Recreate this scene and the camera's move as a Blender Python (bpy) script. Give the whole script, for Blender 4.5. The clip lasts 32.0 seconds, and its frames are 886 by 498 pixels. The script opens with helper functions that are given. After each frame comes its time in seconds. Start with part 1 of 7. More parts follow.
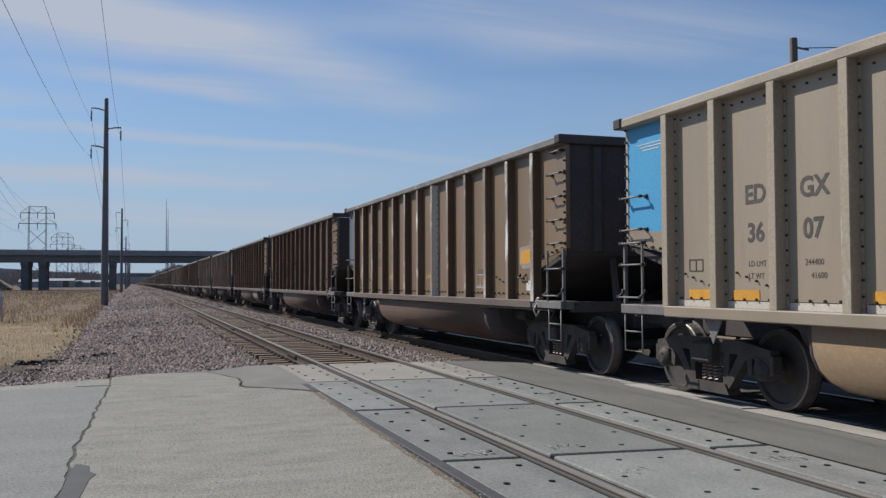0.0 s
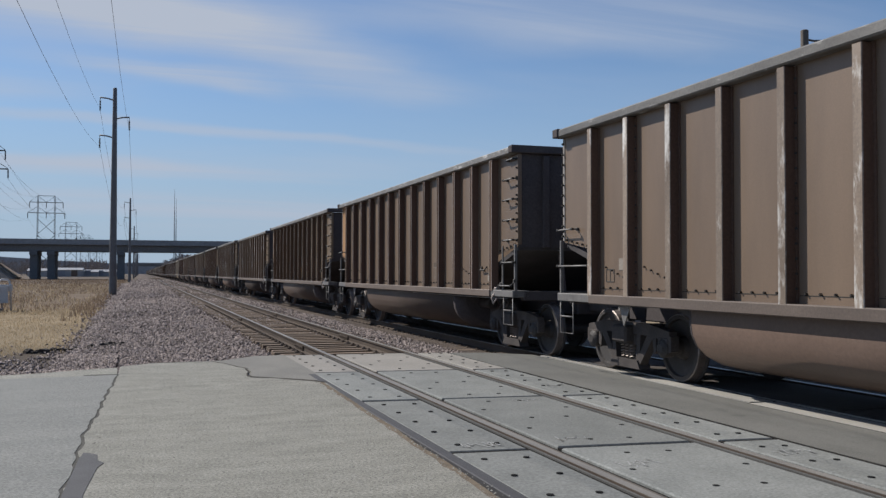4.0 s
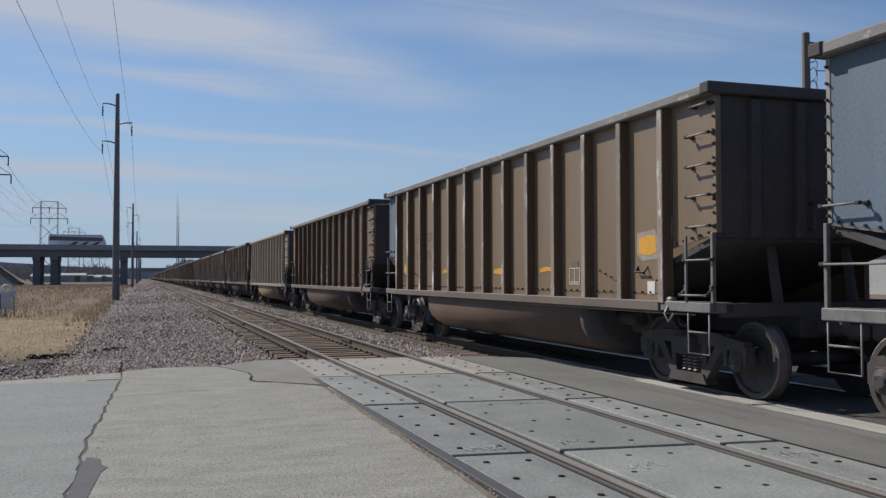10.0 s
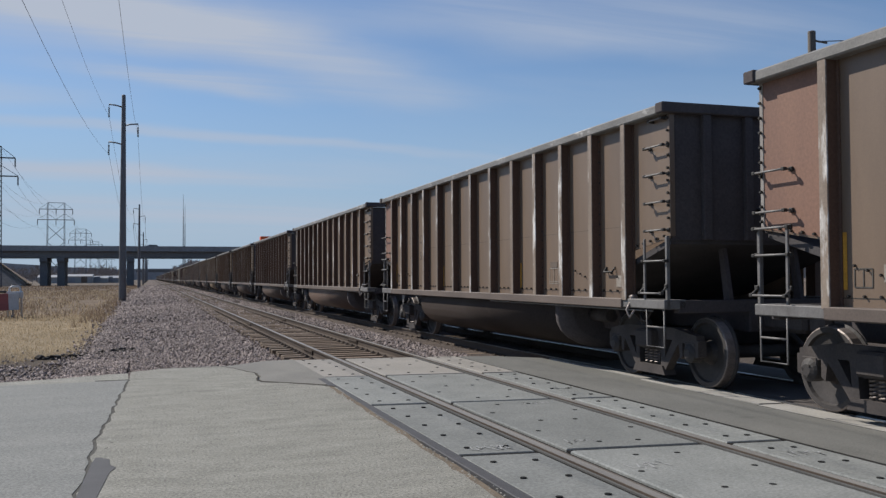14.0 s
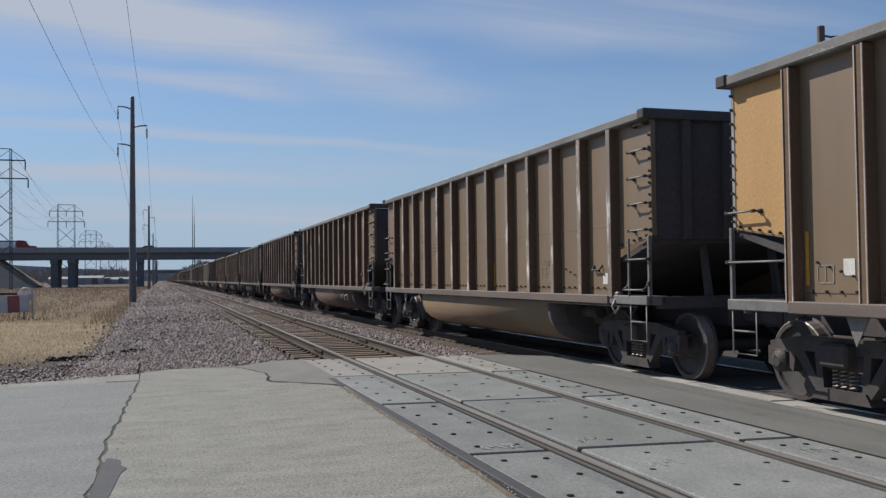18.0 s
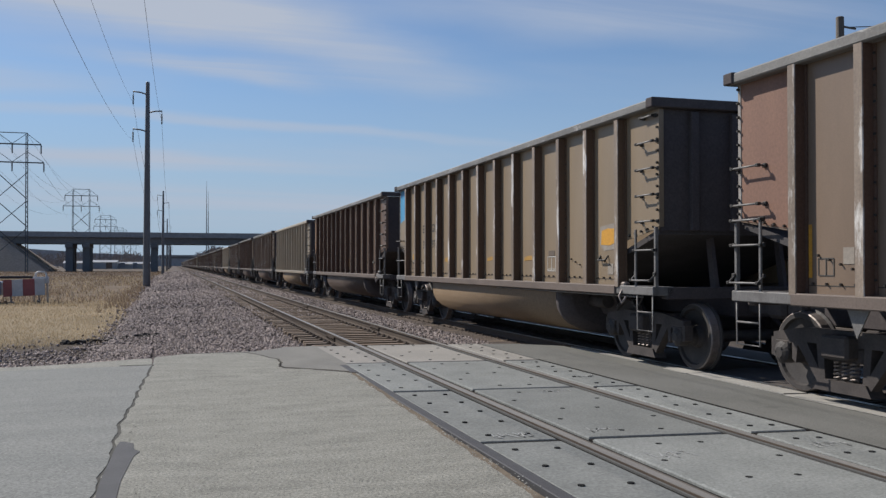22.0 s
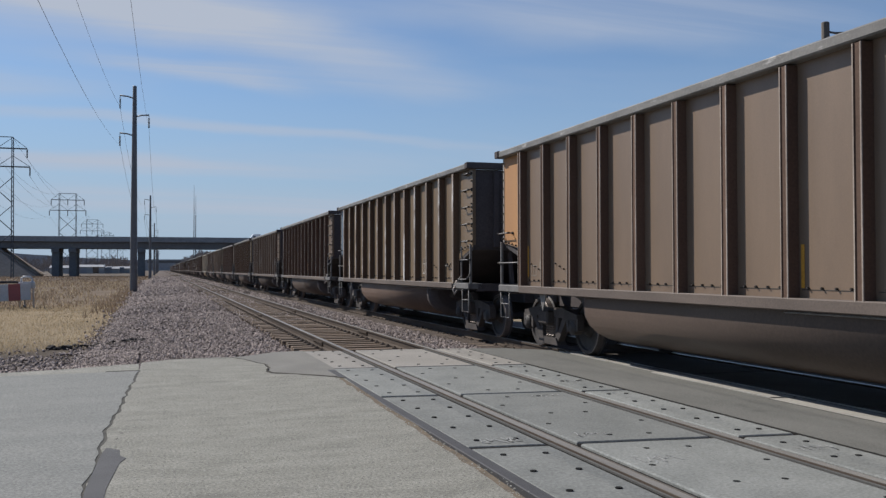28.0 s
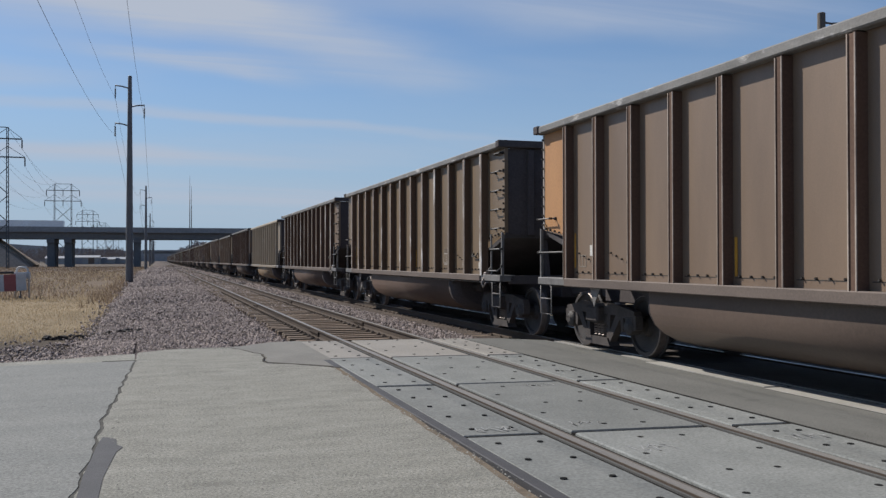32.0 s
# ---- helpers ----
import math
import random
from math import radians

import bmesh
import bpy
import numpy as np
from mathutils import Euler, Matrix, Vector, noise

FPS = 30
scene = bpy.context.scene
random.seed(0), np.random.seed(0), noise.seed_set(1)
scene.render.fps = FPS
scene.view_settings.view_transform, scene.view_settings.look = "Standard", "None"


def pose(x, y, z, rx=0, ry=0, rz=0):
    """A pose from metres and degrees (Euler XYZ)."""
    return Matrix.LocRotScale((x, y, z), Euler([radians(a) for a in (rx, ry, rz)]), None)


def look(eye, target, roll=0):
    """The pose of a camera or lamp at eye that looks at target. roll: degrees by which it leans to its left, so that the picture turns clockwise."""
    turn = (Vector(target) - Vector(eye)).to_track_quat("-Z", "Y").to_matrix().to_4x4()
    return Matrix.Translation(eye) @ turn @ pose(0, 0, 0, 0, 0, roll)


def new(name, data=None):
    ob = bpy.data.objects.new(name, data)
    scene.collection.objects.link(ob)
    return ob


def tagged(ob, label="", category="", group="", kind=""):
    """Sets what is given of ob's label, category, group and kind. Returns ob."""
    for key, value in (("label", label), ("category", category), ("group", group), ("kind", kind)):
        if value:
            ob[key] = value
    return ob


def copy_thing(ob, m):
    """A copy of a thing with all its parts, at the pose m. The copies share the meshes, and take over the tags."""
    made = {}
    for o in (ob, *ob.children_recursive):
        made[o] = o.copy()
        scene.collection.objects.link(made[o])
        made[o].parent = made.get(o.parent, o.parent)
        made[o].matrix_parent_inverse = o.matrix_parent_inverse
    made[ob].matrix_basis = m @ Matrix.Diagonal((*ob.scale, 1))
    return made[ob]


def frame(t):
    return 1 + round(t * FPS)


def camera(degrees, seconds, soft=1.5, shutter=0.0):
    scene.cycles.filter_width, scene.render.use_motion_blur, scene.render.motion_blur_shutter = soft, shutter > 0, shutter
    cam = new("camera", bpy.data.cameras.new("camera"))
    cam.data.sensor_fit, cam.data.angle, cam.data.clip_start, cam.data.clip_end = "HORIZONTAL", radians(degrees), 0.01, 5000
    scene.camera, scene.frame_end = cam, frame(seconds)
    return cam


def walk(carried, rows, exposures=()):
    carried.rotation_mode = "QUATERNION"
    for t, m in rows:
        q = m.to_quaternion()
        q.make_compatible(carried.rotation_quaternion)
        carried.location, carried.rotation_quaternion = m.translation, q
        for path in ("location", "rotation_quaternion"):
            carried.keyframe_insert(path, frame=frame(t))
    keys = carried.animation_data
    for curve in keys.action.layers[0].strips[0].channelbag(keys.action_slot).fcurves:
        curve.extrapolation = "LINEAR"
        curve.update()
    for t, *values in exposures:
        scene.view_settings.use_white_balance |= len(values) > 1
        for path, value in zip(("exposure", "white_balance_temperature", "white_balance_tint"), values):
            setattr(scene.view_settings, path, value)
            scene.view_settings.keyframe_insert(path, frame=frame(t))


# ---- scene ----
# camera: seconds, heading, pitch, roll (degrees), x, y, z
PATH = [
    (0, 18.936, 2.089, -0.212, -0.000, -0.000, 1.447), (0.5, 18.890, 2.149, -0.202, 0.001, 0.007, 1.446),
    (1, 18.870, 2.361, -0.187, 0.001, 0.012, 1.445), (1.5, 18.653, 2.144, -0.158, -0.000, 0.007, 1.443),
    (2, 18.664, 2.002, -0.112, 0.002, 0.002, 1.445), (2.5, 18.588, 1.689, 0.030, -0.005, 0.005, 1.443),
    (3, 18.500, 1.728, 0.079, -0.001, 0.004, 1.449), (3.5, 18.449, 1.488, 0.183, 0.000, 0.016, 1.443),
    (5.5, 18.594, 2.047, -0.189, -0.004, 0.041, 1.448), (6, 18.531, 2.130, -0.108, -0.001, -0.004, 1.444),
    (6.5, 18.320, 2.090, -0.027, -0.003, 0.006, 1.444), (7, 18.084, 1.875, 0.068, -0.004, 0.001, 1.445),
    (7.5, 18.224, 1.843, 0.006, -0.003, 0.012, 1.443), (8, 18.065, 1.691, -0.068, -0.005, 0.046, 1.451),
    (8.5, 18.613, 1.910, -0.101, -0.001, -0.008, 1.441), (9, 18.394, 1.955, -0.237, 0.001, 0.000, 1.443),
    (9.5, 18.321, 1.810, -0.098, -0.002, 0.003, 1.441), (10, 18.311, 1.800, -0.094, -0.001, -0.001, 1.443),
    (10.5, 18.478, 1.828, -0.061, -0.002, -0.006, 1.439), (11, 18.823, 1.815, -0.164, -0.005, -0.005, 1.441),
    (11.5, 18.557, 1.746, -0.155, -0.003, -0.014, 1.440), (12, 18.087, 1.699, -0.258, -0.003, 0.002, 1.440),
    (12.5, 18.468, 1.611, -0.312, -0.007, -0.019, 1.442), (13, 18.147, 1.994, -0.443, -0.002, -0.004, 1.442),
    (13.5, 18.212, 1.919, -0.392, -0.008, -0.002, 1.443), (14, 17.946, 1.799, -0.262, -0.011, -0.013, 1.444),
    (14.5, 17.846, 1.801, -0.246, -0.006, -0.015, 1.444), (16.5, 17.631, 1.486, -0.360, -0.002, 0.000, 1.439),
    (17, 17.576, 1.574, -0.220, -0.009, -0.028, 1.441), (17.5, 18.212, 1.591, -0.401, -0.009, -0.030, 1.444),
    (18, 17.385, 1.737, -0.671, -0.007, 0.001, 1.442), (18.5, 17.139, 1.581, -0.633, -0.008, 0.001, 1.446),
    (19, 17.119, 1.510, -0.034, -0.013, 0.005, 1.443), (19.5, 16.656, 1.400, 0.125, -0.012, 0.007, 1.443),
    (20, 16.370, 1.239, 0.284, -0.013, 0.018, 1.439), (20.5, 16.281, 0.857, 0.053, -0.007, -0.000, 1.442),
    (21, 16.281, 0.970, -0.047, -0.009, 0.018, 1.439), (21.5, 16.487, 1.030, -0.066, -0.012, 0.015, 1.437),
    (22, 16.573, 1.015, 0.006, -0.008, 0.017, 1.439), (22.5, 16.685, 1.177, -0.096, -0.009, 0.007, 1.441),
    (23, 16.699, 1.267, -0.044, -0.012, 0.003, 1.440), (23.5, 16.847, 1.326, -0.009, -0.005, -0.004, 1.440),
    (24, 16.799, 1.408, -0.109, -0.011, -0.013, 1.445), (24.5, 16.791, 1.469, -0.111, -0.010, -0.014, 1.444),
    (25, 16.961, 1.479, -0.072, -0.009, 0.013, 1.439), (25.5, 16.971, 1.373, -0.020, -0.011, -0.002, 1.439),
    (27.5, 17.282, 1.175, 0.011, -0.006, 0.032, 1.442), (28, 17.311, 1.273, -0.079, -0.002, 0.024, 1.446),
    (28.5, 17.398, 1.364, -0.080, -0.002, 0.022, 1.448), (29, 17.561, 1.098, 0.021, -0.005, 0.023, 1.443),
    (29.5, 18.170, 1.031, 0.182, -0.008, 0.025, 1.442), (30, 17.801, 0.718, 0.312, -0.008, 0.021, 1.439),
    (30.5, 17.649, 0.331, 0.294, -0.004, 0.036, 1.440), (31, 17.513, 0.429, 0.211, -0.003, 0.025, 1.440),
    (31.5, 17.590, 0.546, 0.197, -0.004, 0.021, 1.442), (32, 17.555, 0.682, -0.071, -0.004, -0.004, 1.440),
]

def heading(th, ph):
    a, b = radians(th), radians(ph)
    return Vector((math.sin(a) * math.cos(b), math.cos(a) * math.cos(b), math.sin(b)))


def camera_rows():
    rows = []
    for t, th, ph, ro, x, y, z in PATH:
        eye = Vector((x, y, z))
        rows.append((t, look(eye, eye + heading(th, ph), ro)))
    return rows


cam = camera(52.2, 32.0, soft=1.4)
walk(cam, camera_rows(), exposures=[(0.0, 0.05), (32.0, 0.05)])

# ---- world and sun ----
SUN_TO = Vector((-1.0, 1.25, 1.4)).normalized()
sun_el = math.asin(SUN_TO.z)
sun_az = math.atan2(SUN_TO.x, SUN_TO.y)
world = bpy.data.worlds.new("sky")
scene.world = world
world.use_nodes = True
wt = world.node_tree
wt.nodes.clear()


sky = wt.nodes.new("ShaderNodeTexSky")
sky.sky_type = "NISHITA"
sky.sun_disc = False
sky.sun_elevation = sun_el
sky.sun_rotation = sun_az
sky.altitude = 200
sky.air_density = 1.0
sky.dust_density = 0.15
sky.ozone_density = 1.6
tc = wt.nodes.new("ShaderNodeTexCoord")
# cirrus: the view direction laid on a flat layer high above
sep = wt.nodes.new("ShaderNodeSeparateXYZ")
wt.links.new(tc.outputs["Generated"], sep.inputs[0])
zz = wt.nodes.new("ShaderNodeMath"); zz.operation = "MAXIMUM"; zz.inputs[1].default_value = 0.0
wt.links.new(sep.outputs["Z"], zz.inputs[0])
za = wt.nodes.new("ShaderNodeMath"); za.operation = "ADD"; za.inputs[1].default_value = 0.10
wt.links.new(zz.outputs[0], za.inputs[0])
div = []
for axis in ("X", "Y"):
    d = wt.nodes.new("ShaderNodeMath"); d.operation = "DIVIDE"
    wt.links.new(sep.outputs[axis], d.inputs[0]); wt.links.new(za.outputs[0], d.inputs[1])
    div.append(d)
comb = wt.nodes.new("ShaderNodeCombineXYZ")
wt.links.new(div[0].outputs[0], comb.inputs[0]); wt.links.new(div[1].outputs[0], comb.inputs[1])


def cloud_layer(rot, sx, sy, off, detail, rough, lo, hi):
    m = wt.nodes.new("ShaderNodeMapping")
    m.inputs["Rotation"].default_value = (0, 0, radians(rot))
    m.inputs["Scale"].default_value = (sx, sy, 1)
    m.inputs["Location"].default_value = (off, off * 0.37, 0)
    wt.links.new(comb.outputs[0], m.inputs["Vector"])
    n = wt.nodes.new("ShaderNodeTexNoise")
    n.inputs["Scale"].default_value = 1.0
    n.inputs["Detail"].default_value = detail
    n.inputs["Roughness"].default_value = rough
    n.inputs["Distortion"].default_value = 0.35
    wt.links.new(m.outputs[0], n.inputs["Vector"])
    r = wt.nodes.new("ShaderNodeMapRange")
    r.interpolation_type = "SMOOTHSTEP"
    r.inputs["From Min"].default_value = lo
    r.inputs["From Max"].default_value = hi
    wt.links.new(n.outputs["Fac"], r.inputs["Value"])
    return r


c1 = cloud_layer(-30, 0.42, 1.0, 5.3, 5, 0.5, 0.42, 0.72)
c2 = cloud_layer(7, 0.22, 2.6, 7.7, 6, 0.6, 0.34, 0.62)
warp = wt.nodes.new("ShaderNodeTexNoise")
warp.inputs["Scale"].default_value = 1.6; warp.inputs["Detail"].default_value = 4
wt.links.new(comb.outputs[0], warp.inputs["Vector"])
wsub = wt.nodes.new("ShaderNodeVectorMath"); wsub.operation = "SUBTRACT"; wsub.inputs[1].default_value = (0.5, 0.5, 0.5)
wt.links.new(warp.outputs["Color"], wsub.inputs[0])
wmul = wt.nodes.new("ShaderNodeVectorMath"); wmul.operation = "MULTIPLY"; wmul.inputs[1].default_value = (0.55, 0.32, 0.0)
wt.links.new(wsub.outputs[0], wmul.inputs[0])
wadd = wt.nodes.new("ShaderNodeVectorMath"); wadd.operation = "ADD"
wt.links.new(comb.outputs[0], wadd.inputs[0]); wt.links.new(wmul.outputs[0], wadd.inputs[1])


def math_node(op, a, b):
    n = wt.nodes.new("ShaderNodeMath"); n.operation = op
    for i, v in enumerate((a, b)):
        if isinstance(v, (int, float)):
            n.inputs[i].default_value = v
        else:
            wt.links.new(v, n.inputs[i])
    return n.outputs[0]


def wisp(cx, cy, length, width, turn, weight):
    """One soft-edged streak of high cloud."""
    m = wt.nodes.new("ShaderNodeMapping"); m.vector_type = "TEXTURE"
    m.inputs["Location"].default_value = (cx, cy, 0)
    m.inputs["Rotation"].default_value = (0, 0, radians(turn))
    m.inputs["Scale"].default_value = (length, width, 1)
    wt.links.new(wadd.outputs[0], m.inputs["Vector"])
    d = wt.nodes.new("ShaderNodeVectorMath"); d.operation = "LENGTH"
    wt.links.new(m.outputs[0], d.inputs[0])
    r = wt.nodes.new("ShaderNodeMapRange"); r.interpolation_type = "SMOOTHERSTEP"
    r.inputs["From Min"].default_value = 0.0; r.inputs["From Max"].default_value = 1.5
    r.inputs["To Min"].default_value = weight; r.inputs["To Max"].default_value = 0.0
    wt.links.new(d.outputs["Value"], r.inputs["Value"])
    return r.outputs[0]


total = 0.0
for w in ((0.3, 2.78, 0.85, 0.26, 27, 0.85), (0.12, 3.17, 0.46, 0.13, 16, 0.9), (0.35, 3.9, 1.5, 0.1, 6, 0.55), (-0.2, 4.72, 1.1, 0.26, 5, 0.75),
          (-0.45, 2.45, 0.9, 0.42, 12, 0.8), (1.2, 2.3, 0.9, 0.3, -10, 0.65), (0.9, 5.9, 2.6, 0.6, 4, 0.7), (-1.0, 3.3, 0.7, 0.25, 14, 0.5), (2.6, 1.6, 0.9, 0.4, 20, 0.6), (-2.5, 0.5, 1.5, 0.6, 20, 0.7)):
    total = math_node("ADD", wisp(*w), total)
veil = math_node("ADD", math_node("MULTIPLY", c2.outputs[0], 0.62), 0.42)
streaked = math_node("MULTIPLY", total, veil)
faint = math_node("MULTIPLY", c1.outputs[0], 0.3)
cmul = wt.nodes.new("ShaderNodeMath"); cmul.operation = "ADD"; cmul.use_clamp = True
wt.links.new(streaked, cmul.inputs[0]); wt.links.new(faint, cmul.inputs[1])
tint = wt.nodes.new("ShaderNodeMix"); tint.data_type = "RGBA"; tint.blend_type = "MULTIPLY"
tint.inputs["Factor"].default_value = 1.0
wt.links.new(sky.outputs[0], tint.inputs[6])
tint.inputs[7].default_value = (0.665, 0.805, 0.975, 1)
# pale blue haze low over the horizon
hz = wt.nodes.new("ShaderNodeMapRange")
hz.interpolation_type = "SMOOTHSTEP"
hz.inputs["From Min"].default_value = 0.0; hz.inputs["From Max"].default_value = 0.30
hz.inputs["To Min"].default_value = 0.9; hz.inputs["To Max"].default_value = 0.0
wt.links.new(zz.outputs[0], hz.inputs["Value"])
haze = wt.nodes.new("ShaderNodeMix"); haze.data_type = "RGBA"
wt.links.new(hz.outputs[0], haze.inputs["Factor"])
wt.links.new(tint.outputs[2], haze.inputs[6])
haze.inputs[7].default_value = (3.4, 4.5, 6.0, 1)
mixc = wt.nodes.new("ShaderNodeMix"); mixc.data_type = "RGBA"
wt.links.new(cmul.outputs[0], mixc.inputs["Factor"])
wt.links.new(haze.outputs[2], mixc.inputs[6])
mixc.inputs[7].default_value = (4.55, 5.1, 6.15, 1)
bg = wt.nodes.new("ShaderNodeBackground")
bg.inputs["Strength"].default_value = 0.095
wt.links.new(mixc.outputs[2], bg.inputs["Color"])
wo = wt.nodes.new("ShaderNodeOutputWorld")
wt.links.new(bg.outputs[0], wo.inputs["Surface"])

sun_data = bpy.data.lights.new("sun", "SUN")
sun_data.energy = 5.0
sun_data.angle = radians(0.55)
sun_data.color = (1.0, 0.955, 0.885)
sun = new("sun", sun_data)
sun.matrix_world = look(SUN_TO * 200, (0, 0, 0))

# ---- materials ----
MATS = {}


def surf(name, c1, c2=None, scale=2.0, rough=0.8, metal=0.0, bump=0.15, fine=40.0, stretch=(1, 1, 1), vary=0.0, dirt=None, spec=0.4, bumpdist=0.01, grain=0.17):
    """Two-scale noisy surface: broad patches from c1 to c2, fine grain on top, shade per object."""
    if name in MATS:
        return MATS[name]
    m = bpy.data.materials.new(name)
    m.use_nodes = True
    nt = m.node_tree
    b = nt.nodes["Principled BSDF"]
    b.inputs["Roughness"].default_value = rough
    b.inputs["Metallic"].default_value = metal
    b.inputs["Specular IOR Level"].default_value = spec
    c2 = c2 or tuple(v * 0.75 for v in c1)
    t = nt.nodes.new("ShaderNodeTexCoord")
    mp = nt.nodes.new("ShaderNodeMapping")
    mp.inputs["Scale"].default_value = stretch
    nt.links.new(t.outputs["Object"], mp.inputs["Vector"])
    vec = mp.outputs[0]
    if vary:
        oi = nt.nodes.new("ShaderNodeObjectInfo")
        ad = nt.nodes.new("ShaderNodeVectorMath"); ad.operation = "ADD"
        sc = nt.nodes.new("ShaderNodeMath"); sc.operation = "MULTIPLY"; sc.inputs[1].default_value = 37.0
        nt.links.new(oi.outputs["Random"], sc.inputs[0])
        nt.links.new(vec, ad.inputs[0]); nt.links.new(sc.outputs[0], ad.inputs[1])
        vec = ad.outputs[0]
    n1 = nt.nodes.new("ShaderNodeTexNoise")
    n1.inputs["Scale"].default_value = scale; n1.inputs["Detail"].default_value = 6; n1.inputs["Roughness"].default_value = 0.62
    nt.links.new(vec, n1.inputs["Vector"])
    r1 = nt.nodes.new("ShaderNodeMapRange"); r1.inputs["From Min"].default_value = 0.32; r1.inputs["From Max"].default_value = 0.68
    nt.links.new(n1.outputs["Fac"], r1.inputs["Value"])
    mx = nt.nodes.new("ShaderNodeMix"); mx.data_type = "RGBA"
    nt.links.new(r1.outputs[0], mx.inputs["Factor"])
    mx.inputs[6].default_value = (*c1, 1); mx.inputs[7].default_value = (*c2, 1)
    n2 = nt.nodes.new("ShaderNodeTexNoise")
    n2.inputs["Scale"].default_value = fine; n2.inputs["Detail"].default_value = 4; n2.inputs["Roughness"].default_value = 0.7
    nt.links.new(t.outputs["Object"], n2.inputs["Vector"])
    r2 = nt.nodes.new("ShaderNodeMapRange"); r2.inputs["From Min"].default_value = 0.3; r2.inputs["From Max"].default_value = 0.7
    r2.inputs["To Min"].default_value = 1 - grain; r2.inputs["To Max"].default_value = 1 + grain
    nt.links.new(n2.outputs["Fac"], r2.inputs["Value"])
    ml = nt.nodes.new("ShaderNodeMix"); ml.data_type = "RGBA"; ml.blend_type = "MULTIPLY"; ml.inputs["Factor"].default_value = 1
    nt.links.new(mx.outputs[2], ml.inputs[6]); nt.links.new(r2.outputs[0], ml.inputs[7])
    col = ml.outputs[2]
    if dirt:
        n3 = nt.nodes.new("ShaderNodeTexNoise")
        n3.inputs["Scale"].default_value = dirt[1]; n3.inputs["Detail"].default_value = 8; n3.inputs["Roughness"].default_value = 0.7
        nt.links.new(vec, n3.inputs["Vector"])
        r3 = nt.nodes.new("ShaderNodeMapRange"); r3.inputs["From Min"].default_value = dirt[2]; r3.inputs["From Max"].default_value = dirt[2] + 0.12
        nt.links.new(n3.outputs["Fac"], r3.inputs["Value"])
        md = nt.nodes.new("ShaderNodeMix"); md.data_type = "RGBA"
        nt.links.new(r3.outputs[0], md.inputs["Factor"]); nt.links.new(col, md.inputs[6]); md.inputs[7].default_value = (*dirt[0], 1)
        col = md.outputs[2]
    if vary:
        rv = nt.nodes.new("ShaderNodeMapRange"); rv.inputs["To Min"].default_value = 1 - vary; rv.inputs["To Max"].default_value = 1 + vary
        nt.links.new(oi.outputs["Random"], rv.inputs["Value"])
        mv = nt.nodes.new("ShaderNodeMix"); mv.data_type = "RGBA"; mv.blend_type = "MULTIPLY"; mv.inputs["Factor"].default_value = 1
        nt.links.new(col, mv.inputs[6]); nt.links.new(rv.outputs[0], mv.inputs[7])
        col = mv.outputs[2]
    nt.links.new(col, b.inputs["Base Color"])
    if bump:
        bp = nt.nodes.new("ShaderNodeBump"); bp.inputs["Strength"].default_value = bump; bp.inputs["Distance"].default_value = bumpdist
        nt.links.new(n2.outputs["Fac"], bp.inputs["Height"]); nt.links.new(bp.outputs[0], b.inputs["Normal"])
    MATS[name] = m
    return m


def island(name, c1, c2, rough=0.9, thin=0.0):
    """Loose stuff: every piece takes its own shade between two colours."""
    if name in MATS:
        return MATS[name]
    m = bpy.data.materials.new(name)
    m.use_nodes = True
    nt = m.node_tree
    b = nt.nodes["Principled BSDF"]
    b.inputs["Roughness"].default_value = rough
    b.inputs["Specular IOR Level"].default_value = 0.2
    g = nt.nodes.new("ShaderNodeNewGeometry")
    ramp = nt.nodes.new("ShaderNodeMix"); ramp.data_type = "RGBA"
    nt.links.new(g.outputs["Random Per Island"], ramp.inputs["Factor"])
    ramp.inputs[6].default_value = (*c1, 1); ramp.inputs[7].default_value = (*c2, 1)
    nt.links.new(ramp.outputs[2], b.inputs["Base Color"])
    if thin:
        tr = nt.nodes.new("ShaderNodeBsdfTranslucent")
        mx = nt.nodes.new("ShaderNodeMixShader"); mx.inputs[0].default_value = thin
        nt.links.new(ramp.outputs[2], tr.inputs["Color"])
        nt.links.new(b.outputs[0], mx.inputs[1]); nt.links.new(tr.outputs[0], mx.inputs[2])
        nt.links.new(mx.outputs[0], nt.nodes["Material Output"].inputs["Surface"])
    MATS[name] = m
    return m


